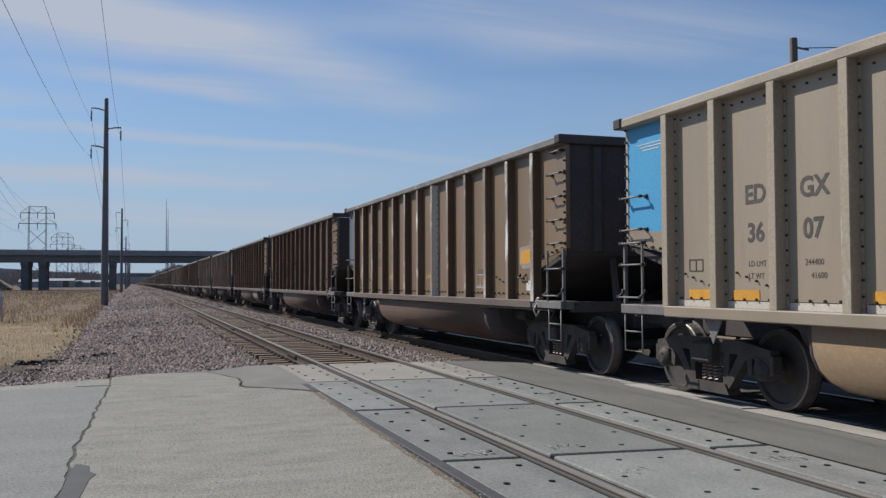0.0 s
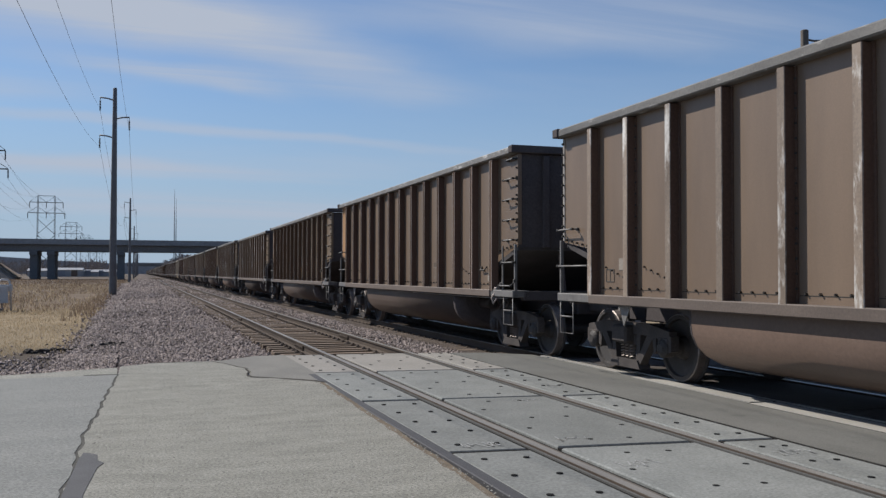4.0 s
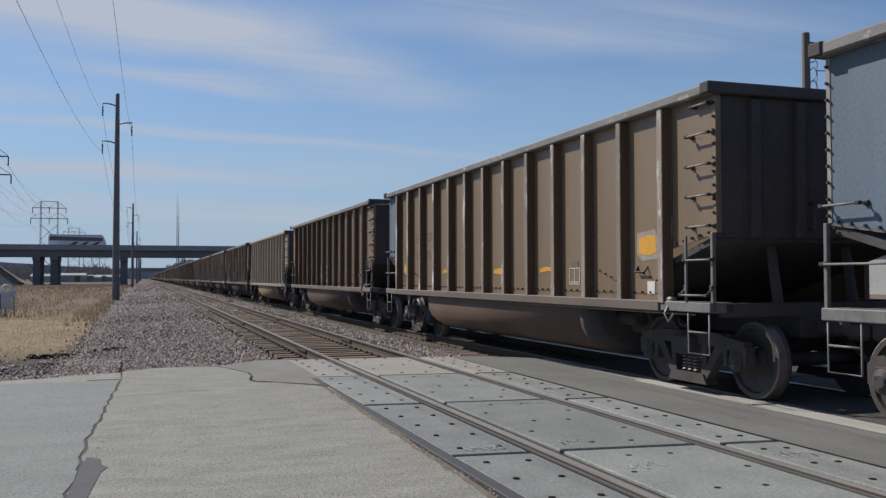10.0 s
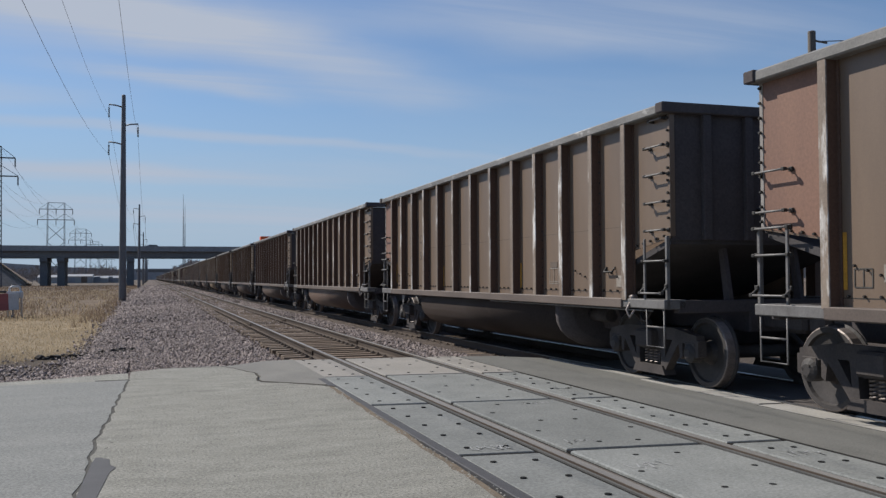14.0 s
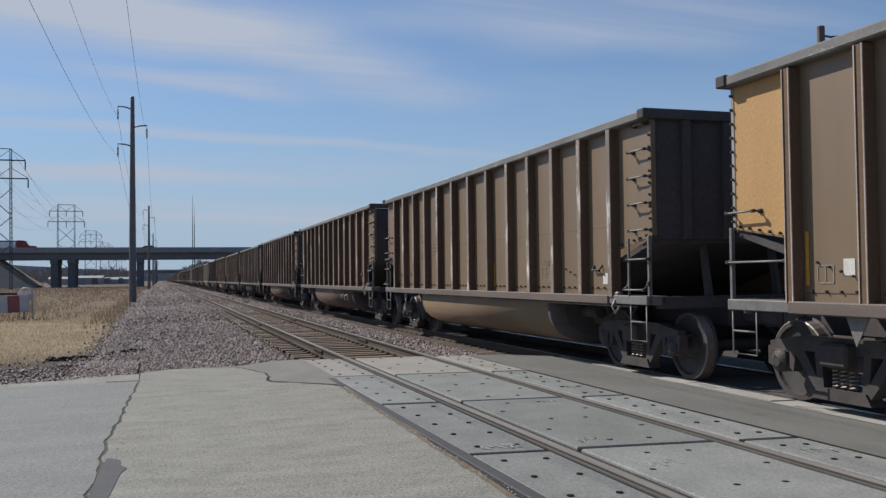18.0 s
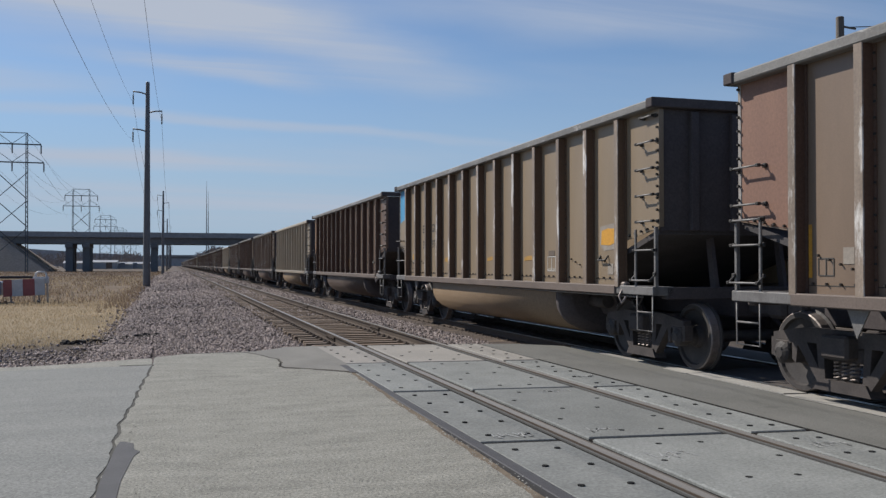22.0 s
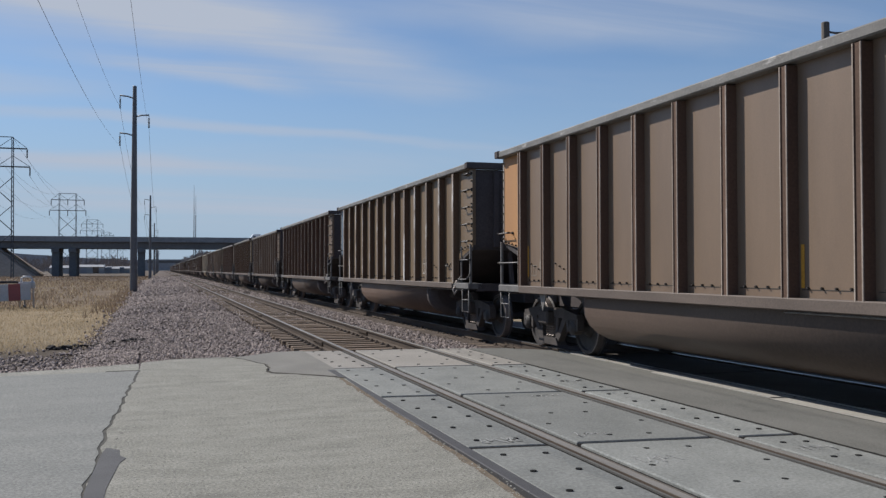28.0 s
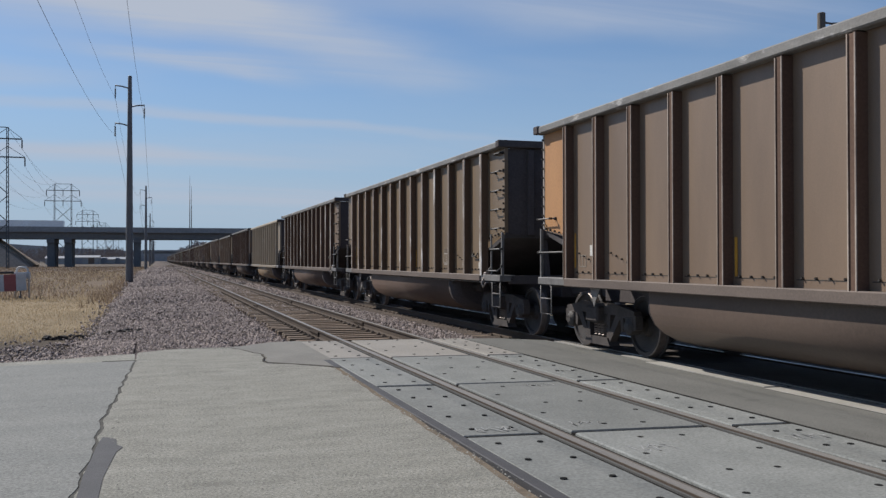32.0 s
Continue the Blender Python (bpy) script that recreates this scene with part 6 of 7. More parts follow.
def build_train():
    for n, body, end in TRAIN:
        build_car(n, body, end)
    rng = random.Random(21)
    for n in range(42, LAST):
        build_car(n, rng.choice(("brown", "dark", "dark", "brown", "brown", "khaki") if n % 6 else ("tan", "khaki")), "", full=False)
    # reporting marks that can be read
    for n, a, b, c, d, faint in ((-1, "ED", "GX", "36", "07", False), (14, "ED", "GX", "36", "68", False), (29, "ED", "GX", "36", "50", False), (33, "ED", "GX", "36", "10", False), (27, "ED", "GX", "34", "97", None),
                                 (7, "CO", "LX", "45", "34", True), (10, "CO", "LX", "45", "19", True), (15, "CO", "LX", "46", "57", True), (16, "CO", "LX", "46", "43", True), (17, "CO", "LX", "46", "56", True), (3, "CO", "LX", "45", "77", True),
                                 (0, "ED", "GX", "33", "53", True), (8, "ED", "GX", "33", "40", True), (11, "ED", "GX", "33", "15", True), (12, "ED", "GX", "33", "78", True), (22, "CO", "LX", "45", "06", True), (20, "CO", "LX", "42", "48", True),
                                 (25, "CO", "LX", "45", "14", True), (26, "CO", "LX", "46", "15", True), (23, "ED", "GX", "32", "13", True), (24, "ED", "GX", "33", "27", True), (30, "ED", "GX", "32", "17", True), (37, "CO", "LX", "46", "41", True)):
        car = CARS[n]
        ink = P_INKFAINT if faint else P_INK
        lab = "faded dark stencilled reporting mark" if faint else "black stencilled reporting mark"
        for txt, y, z in ((a, 4.6, 2.27), (b, 3.73, 2.27), (c, 4.6, 1.865), (d, 3.75, 1.865)):
            stencil(car, txt, y, z, 0.2, ink, lab, 0, 0.008)
        if faint is False:
            for txt, y, z in (("LD LMT", 4.58, 1.6), ("LT WT", 4.6, 1.47), ("244400", 3.74, 1.6), ("41600", 3.68, 1.47)):
                stencil(car, txt, y, z, 0.062, P_INK, "small black weight stencil")
            stencil(car, c + d, HL - 0.36, 2.93, 0.12, P_INKWHITE, "white car number on the blue end panel")
            for k in range(3):
                decal(car, HL - 0.6, 3.2 - 0.04 * k, 0.62 - 0.12 * k, 0.012, P_INKWHITE, "stencil_bar", x=-SX - 0.006)
            for y, w in ((5.6, 0.42), (4.77, 0.44), (2.78, 0.48), (0.5, 0.48), (-0.63, 0.46), (-2.86, 0.46), (-4.75, 0.44), (-5.7, 0.4)):
                decal(car, y, 1.295, w, 0.11, P_YELLOW, "reflector", "yellow reflective strip")
            mark_frame(car, 5.67, 1.63, 0.26, 0.13, P_INK)
            for y, z0, k, w in ((0.49, 1.43, 3, 0.56), (-0.62, 1.42, 2, 0.5), (-2.66, 1.42, 5, 0.42)):
                for j in range(k):
                    decal(car, y, z0 + 0.065 * j, w - 0.07 * (j % 2), 0.022, P_INKFAINT, "stencil_bar")
        elif n in (7, 22, 25):
            for j in range(4):
                decal(car, RIB_SETS["bolted"][8] + 0.5, 1.95 + 0.08 * j, 0.5 - 0.08 * (j % 2), 0.014, P_INKFAINT, "stencil_bar")
    # blue end panels are tan below: a sloping tan foot
    for n in (-1, 14, 29, 33):
        bm = bmesh.new()
        prism(bm, [(HL - 1.14, 1.78), (HL - 0.04, 1.945), (HL - 0.04, 2.16), (HL - 0.5, 2.08), (HL - 1.14, 2.06)], "x", -SX - 0.008, -SX - 0.0045)
        part("panel_foot", bm, PAINT["tan"][0], CARS[n], "tan lower edge of the end panel")
    bm = bmesh.new()
    prism(bm, [(HL - 1.0, 1.81), (HL - 0.058, 1.945), (HL - 0.058, 2.62), (HL - 1.0, 2.78)], "x", -SX - 0.008, -SX - 0.0045)
    part("panel_foot", bm, PAINT["ochre"][0], CARS[27], "ochre lower half of the end panel")
    # yellow paint patches on older cars, each in a paler worn surround
    for n in (0, 8, 11, 12, 24, 27):
        for k, z, w, h in ((0, 1.86, 0.44, 0.23), (3, 1.56, 0.5, 0.085), (5, 1.56, 0.5, 0.085), (8, 1.57, 0.46, 0.09), (11, 1.66, 0.36, 0.17)):
            if k == 3 and n == 0:
                continue
            y = PANEL[k] - 0.02
            rag = 0.03 * math.sin(7 * n + k)
            bm = bmesh.new()
            prism(bm, [(y - w / 2, z - h / 2 + 0.02), (y - w / 6, z - h / 2 - rag), (y + w / 2, z - h / 2), (y + w / 2 - 0.02, z + h / 2 - 0.02), (y, z + h / 2 + 0.01), (y - w / 2 + rag, z + h / 2)], "x", -SX - 0.006, -SX - 0.004)
            part("paint_patch", bm, P_YELLOW if n in (11, 12) or k == 0 else P_YELLOWDULL, CARS[n], "ragged yellow paint patch")
            if k in (0, 11):
                bm = bmesh.new()
                prism(bm, [(y - w * 0.62, z - h * 0.8), (y + w * 0.3, z - h * 0.9), (y + w * 0.6, z - h * 0.5), (y + w * 0.58, z + h * 0.7), (y - w * 0.4, z + h * 0.85), (y - w * 0.6, z + h * 0.3)], "x", -SX - 0.0035, -SX - 0.001)
                part("worn_patch", bm, P_GHOST, CARS[n], "pale worn paint round the patch")
    # upright yellow conspicuity strips beside ribs
    for n in (1, 2, 3, 6, 7, 9, 13, 15, 16, 17, 20, 21, 22, 23, 25, 26, 28, 30, 31, 34, 36, 37, 38, 39, 40):
        ribs = RIBS_BOLTED if n in (3, 7, 15, 16, 17, 22, 25, 26, 37) else RIBS_EVEN
        for k, d in ((12, -0.13), (8, -0.13), (4, -0.13), (2, 0.15)) if n % 2 else ((12, -0.13), (7, 0.14), (5, -0.13), (0, 0.14)):
            decal(CARS[n], ribs[k] + d, 1.58 if k == 12 else 1.47, 0.05, 0.54 if k == 12 else 0.44, P_YELLOW, "reflector", "upright yellow reflective strip")
    # bare white rib
    for ob in CARS[0].children:
        if ob.name.startswith("rib") and abs(ob.location.y - RIBS_EVEN[5]) < 0.01:
            repaint(ob, P_WHITE_RIB)
    # large block letters: thick strokes as (across, up) pairs, each over a wider blue edge
    first_two = ((0.93, ((0.13, 0.0), (0.16, 0.86), 0.2), ((0.0, 0.66), (0.13, 0.98), 0.17), ((0.1, 0.93), (0.74, 0.72), 0.2), ((0.2, 0.45), (0.74, 0.55), 0.16), ((0.02, 0.06), (0.74, 0.15), 0.2)),
               (-0.22, ((0.1, 0.0), (0.2, 0.9), 0.21), ((0.0, 0.76), (0.12, 1.0), 0.16), ((0.1, 0.96), (0.62, 0.72), 0.2), ((0.62, 0.78), (0.42, 0.42), 0.2), ((0.42, 0.46), (0.84, 0.08), 0.22), ((0.02, 0.2), (0.3, 0.16), 0.15)))
    last_two = ((-1.37, ((0.28, 0.05), (0.38, 0.9), 0.25), ((0.0, 0.76), (0.16, 1.0), 0.18), ((0.1, 0.96), (0.76, 0.66), 0.2), ((0.08, 0.1), (0.74, 0.12), 0.22), ((0.66, 0.24), (0.75, 0.1), 0.12)),
               (-2.46, ((0.16, 0.0), (0.14, 0.98), 0.26), ((0.08, 0.92), (0.7, 0.84), 0.2), ((0.7, 0.9), (0.64, 0.54), 0.2), ((0.2, 0.5), (0.7, 0.5), 0.16), ((0.7, 0.54), (0.7, 0.1), 0.22), ((0.08, 0.1), (0.72, 0.1), 0.2)))
    for y0, *strokes in first_two + last_two:
        for mat, grow, x, lab in ((P_GRAFBLUE, 0.028, 0.0012, "blue edge of the spray-painted letter"), (P_GRAF, 0.0, 0.0042, "large pale pink spray-painted letter")):
            bm = bmesh.new()
            for j, ((ua, va), (ub, vb), w) in enumerate(strokes):
                d = Vector((ub - ua, vb - va)).normalized()
                e = Vector((-d.y, d.x)) * (w * 0.42 + grow)
                d = d * (0.03 + grow)
                quad = [(ua - d.x + e.x, va - d.y + e.y), (ub + d.x + e.x, vb + d.y + e.y), (ub + d.x - e.x, vb + d.y - e.y), (ua - d.x - e.x, va - d.y - e.y)]
                prism(bm, [(y0 - p, 1.1 + 0.9 * q) for p, q in quad], "x", -SX - x - 0.0003 * j - 0.0003, -SX - x + 0.001)
            part("graffiti", bm, mat, CARS[3], lab)
    for k in range(3):
        scrawl(CARS[3], HL - 0.6 - 0.05 * k, 2.3 + 0.35 * k, 0.5, 0.3, P_GRAFROSE, 40 + k, thick=0.03)
        scrawl(CARS[3], 5.62, 1.5 + 0.12 * k, 0.3, 0.2, P_GRAFROSE, 50 + k, thick=0.025)
    for n, k, z, w, h in ((11, 6, 1.75, 0.7, 0.5), (11, 5, 1.78, 0.55, 0.55), (13, 8, 1.62, 0.34, 0.75), (36, 1, 1.5, 0.55, 0.55), (36, 4, 1.5, 0.4, 0.7), (36, 0, 1.45, 0.3, 0.5)):
        scrawl(CARS[n], PANEL[k], z, w, h, P_GRAFW, n * 31 + k, thick=0.012)
    # angular throw-up drawn across two bays
    bm = bmesh.new()
    for path in (((0.0, 1.8), (0.1, 1.86), (0.14, 1.74), (0.3, 1.82), (0.48, 1.86)), ((0.0, 1.66), (0.02, 1.3), (0.12, 1.22), (0.2, 1.6), (0.02, 1.62)), ((0.34, 1.84), (0.24, 1.36), (0.48, 1.32)), ((0.28, 1.6), (0.5, 1.62)),
                 ((0.72, 1.62), (0.9, 1.72), (0.98, 1.92), (1.06, 1.78), (1.2, 1.84), (1.42, 1.76), (1.3, 1.26), (1.12, 1.6), (0.96, 1.62)), ((0.72, 1.44), (0.86, 1.36), (1.3, 1.28))):
        pipe(bm, [(-SX - 0.006, 0.92 - p, q) for p, q in path], 0.018, 4)
    for v in bm.verts:
        v.co.x = -SX - 0.006 + (v.co.x + SX + 0.006) * 0.15
    part("graffiti", bm, P_GRAFW, CARS[13], "white angular spray-paint scrawl")
    scrawl(CARS[23], 4.75 - HL, 0.77, 1.7, 0.24, P_GRAFW, 77, -1.476, 0.012)
    part("belly_patch", belly_patch_mesh(3.55, 5.3), P_PALE, CARS[2], "pale bare patch on the belly tub")
    # a torn white sticker with two dark lines over it
    y = PANEL[2]
    decal(CARS[8], y, 1.44, 0.4, 0.2, P_INKWHITE, "sticker", "torn white sticker", x=-SX - 0.007)
    for k in range(2):
        decal(CARS[8], y + 0.02, 1.6 + 0.06 * k, 0.3, 0.035, P_INK, "stencil_bar")
    # soot blots
    for n, k, z in ((31, 3, 2.2),):
        bm = bmesh.new()
        prism(bm, [(PANEL[k] + 0.12 * math.cos(a) * (1 + 0.08 * math.sin(3 * a)), z + 0.16 * math.sin(a)) for a in [0.419 * i for i in range(15)]], "x", -SX - 0.006, -SX - 0.003)
        part("soot_mark", bm, P_BLACK, CARS[n], "dark soot blot on the side")


def car_place(n, t):
    y = sum(c * t ** i for i, c in enumerate(YCAR)) + n * PITCH + HL
    return pose(CAR_X, y, 0)

# ---- overpass ----
OY = 250.0


def build_overpass(y, x0, x1, ztop, name, piers, label, kind=""):
    o = thing(name, pose(0, y, 0), label, "overpass")
    zb = ztop - 3.0
    for q in (-1, 1):
        bm = bmesh.new()
        prism(bm, [(q * 6.2, ztop - 1.0), (q * 6.2, ztop), (q * 5.95, ztop), (q * 5.85, ztop - 0.85), (q * 5.85, ztop - 1.0)], "x", x0, x1)
        part("parapet", bm, M_BRIDGE, o, "weathered concrete parapet")
    bm = bmesh.new()
    box(bm, x0, x1, -6.4, 6.4, ztop - 1.35, ztop - 1.0)
    part("deck", bm, M_BRIDGE, o, "concrete bridge deck")
    for yy in (-5.2, -2.6, 0, 2.6, 5.2):
        bm = bmesh.new()
        prism(bm, [(yy - 0.3, zb), (yy + 0.3, zb), (yy + 0.3, zb + 0.12), (yy + 0.05, zb + 0.16), (yy + 0.05, ztop - 1.36), (yy - 0.05, ztop - 1.36), (yy - 0.05, zb + 0.16), (yy - 0.3, zb + 0.12)], "x", x0 + 0.6, x1)
        part("girder", bm, M_GIRDER, o, "grey steel girder")
    for px, foot in piers:
        bm = bmesh.new()
        box(bm, px - 0.9, px + 0.9, -5.9, 5.9, zb - 1.0, zb - 0.004, 0.05)
        part("pier_cap", bm, M_PIER, o, "concrete pier cap")
        for yy in (-4.2, 0, 4.2):
            bm = bmesh.new()
            prism(bm, [(px - 0.85, yy - 0.6), (px + 0.85, yy - 0.6), (px + 0.85, yy + 0.6), (px - 0.85, yy + 0.6)], "z", foot, zb - 1.0)
            part("pier_column", bm, M_PIER, o, "square concrete pier column")
    return o


def build_embankments():
    # sloped earth banks that carry the highway beyond both abutments
    for s, xa in ((-1, -41.5), (1, 46.0)):
        bm = bmesh.new()
        top = 8.795
        foot_in = xa - s * 13.0
        far = xa + s * 1100
        v = {}
        for i, (yy, z) in enumerate(((-26, GZ - 0.3), (-7, top), (7, top), (26, GZ - 0.3))):
            v[i, 0] = bm.verts.new((foot_in if z < 0 else xa, OY + yy * (1 if z > 0 else 0.6), z))
            v[i, 1] = bm.verts.new((far, OY + yy, z))
        for i in range(3):
            bm.faces.new((v[i, 0], v[i + 1, 0], v[i + 1, 1], v[i, 1]))
        bm.faces.new((v[0, 0], v[0, 1], v[3, 1], v[3, 0]))
        bm.faces.new((v[0, 0], v[3, 0], v[2, 0], v[1, 0]))
        bmesh.ops.recalc_face_normals(bm, faces=bm.faces)
        o = part("embankment", bm, M_EMBANK, None)
        tagged(o, "earth bank of dead brown grass carrying the highway", "embankment", kind="structure")
        bm = bmesh.new()
        prism(bm, [(xa - s * 0.6, 8.4), (xa - s * 12.4, -0.2), (xa - s * 12.2, -0.45), (xa - s * 0.2, 8.2)], "y", OY - 6.3, OY + 6.3)
        bmesh.ops.translate(bm, verts=bm.verts, vec=(0, 0, 0.5))
        o = part("earth_slope", bm, M_SLOPE, None)
        tagged(o, "bare brown earth slope under the bridge end", "earth slope", kind="structure")
        bm = bmesh.new()
        box(bm, xa - s * 0.2 - 1.0, xa - s * 0.2 + 1.0, OY - 6.5, OY + 6.5, 5.2, 8.6, 0.05)
        o = part("abutment", bm, M_PIER, None)
        tagged(o, "concrete bridge abutment", "abutment", kind="structure")


M_SLOPE = surf("bare_brown_slope", (0.38, 0.31, 0.25), (0.29, 0.235, 0.188), 0.2, 0.95, 0, 0.8, 3, (1, 1, 1), 0, None, 0.1, 0.2)
M_EMBANK = surf("embankment_dead_grass", (0.38, 0.305, 0.24), (0.29, 0.232, 0.184), 0.12, 0.95, 0, 0.8, 2.5, (1, 1, 1), 0, ((0.25, 0.198, 0.16), 0.35, 0.6), 0.1, 0.3)

POLE_Y = [-35, 75, 185, 295, 405, 515, 625, 735]
PX = -2.06


def build_poles():
    first = None
    for y in POLE_Y:
        if first is None:
            p = thing("utility_pole", pose(PX, y, GZ - 0.1), "tall dark steel utility pole with staggered insulator arms", "utility pole", "poles beside the track")
            bm = bmesh.new()
            lathe(bm, [(0, 0.3), (0.4, 0.29), (8, 0.23), (16.3, 0.15), (16.35, 0.13)], 12, "z")
            for f in bm.faces:
                f.smooth = True
            part("shaft", bm, M_POLE, p)
            for s, z in ((-1, 15.45), (1, 14.0), (-1, 12.5)):
                bm = bmesh.new()
                pipe(bm, [(0, 0, z - 0.1), (s * 0.55, 0, z + 0.05), (s * 1.1, 0, z + 0.1)], 0.055, 6)
                arm = part("arm", bm, M_POLE, p, "curved steel davit arm")
                bm = bmesh.new()
                rod(bm, (s * 1.08, 0, z + 0.08), (s * 1.08, 0, z - 0.1), 0.025, seg=6)
                for k in range(8):
                    zz = z - 0.14 - 0.1 * k
                    lathe(bm, [(zz, 0.025), (zz - 0.03, 0.075), (zz - 0.06, 0.06), (zz - 0.1, 0.025)], 8, "z", (s * 1.08, 0, 0))
                part("insulator", bm, M_LATTICE, arm, "hanging insulator string")
            first = p
        else:
            copy_thing(first, pose(PX, y, GZ - 0.1))
    for s, z in ((-1, 14.55), (1, 13.1), (-1, 11.6)):
        x = PX + s * 1.08
        for ya, yb in zip(POLE_Y, POLE_Y[1:]):
            bm = bmesh.new()
            n = 22
            pts = [(x, ya + (yb - ya) * i / n, z + GZ - 2.75 * 4 * (i / n) * (1 - i / n)) for i in range(n + 1)]
            r = 0.0075 if ya < 0 else (0.011 if ya < 100 else 0.024)
            pipe(bm, pts, r, 5)
            o = part("power_line", bm, M_WIRE, None)
            tagged(o, "thin sagging power line between the poles", "cable", "power lines beside the track")


def build_pylons():
    """Two-legged lattice towers of a high-voltage line."""
    first = None
    for x, y, s in ((-31.5, 200, 1.0), (-31.5, 343, 1.0), (-35.5, 520, 1.0), (-38, 690, 1.0), (-40, 860, 1.0), (-42, 1030, 1.0)):
        if first is None:
            p = thing("pylon", pose(x, y, GZ), "two-legged lattice steel transmission tower", "transmission tower", "towers of the power line")
            H = 28.6
            for q in (-1, 1):
                bm = bmesh.new()
                for dx in (-0.22, 0.22):
                    for dy in (-0.22, 0.22):
                        rod(bm, (q * (2.85 + dx), dy * 1.2, 0), (q * (2.7 + dx * 0.7), dy * 0.7, H), 0.085, 0.068, 4)
                for k in range(28):
                    z = k * 1.0
                    a = 0.22
                    rod(bm, (q * (2.8 - a), -a, z), (q * (2.8 + a), -a, z + 1.0), 0.035, seg=4)
                    rod(bm, (q * (2.8 + a), a, z), (q * (2.8 - a), a, z + 1.0), 0.035, seg=4)
                part("leg", bm, M_LATTICE, p, "slim lattice leg")
            for z, w in ((26.3, 5.4), (22.6, 5.95)):
                bm = bmesh.new()
                for yy in (-0.25, 0.25):
                    rod(bm, (-w, yy, z), (w, yy, z), 0.135, seg=4)
                for q in (-1, 1):
                    rod(bm, (q * 2.75, 0, z + 2.2), (q * w, 0, z + 0.1), 0.07, seg=4)
                    rod(bm, (q * 2.75, 0, z + 2.2), (0, 0, z + 0.1), 0.07, seg=4)
                arm = part("cross_arm", bm, M_LATTICE, p, "braced lattice cross arm")
                for xx in (-w, 0, w):
                    bm = bmesh.new()
                    lathe(bm, [(z, 0.04), (z - 0.2, 0.13), (z - 1.7, 0.13), (z - 1.9, 0.04)], 6, "z", (xx, 0, 0))
                    part("insulator", bm, M_LATTICE, arm, "hanging insulator string")
            for a, b in ((H, H), (20.5, 15.2), (15.2, 20.5), (14.8, 9.6), (9.6, 14.8), (9.2, 4.0), (4.0, 9.2)):
                bm = bmesh.new()
                rod(bm, (-2.78, 0, a), (2.78, 0, b), 0.105, seg=4)
                part("brace", bm, M_LATTICE, p, "cross brace between the legs")
            first = p
        else:
            copy_thing(first, pose(x, y, GZ))
    spans = ((-31.5, 200), (-31.5, 343), (-35.5, 520), (-38, 690), (-40, 860))
    for (xa, ya), (xb, yb) in zip(spans, spans[1:]):
        for z, offs in ((24.4, (-5.4, 0, 5.4)), (20.7, (-5.95, 0, 5.95)), (28.6, (-2.7, 2.7))):
            for o in offs:
                bm = bmesh.new()
                n = 14
                pipe(bm, [(xa + o + (xb - xa) * i / n, ya + (yb - ya) * i / n, z + GZ - 4 * 4 * (i / n) * (1 - i / n)) for i in range(n + 1)], 0.022, 4)
                c = part("power_line", bm, M_WIRE, None)
                tagged(c, "thin high-voltage conductor between the towers", "cable", "conductors between the towers")


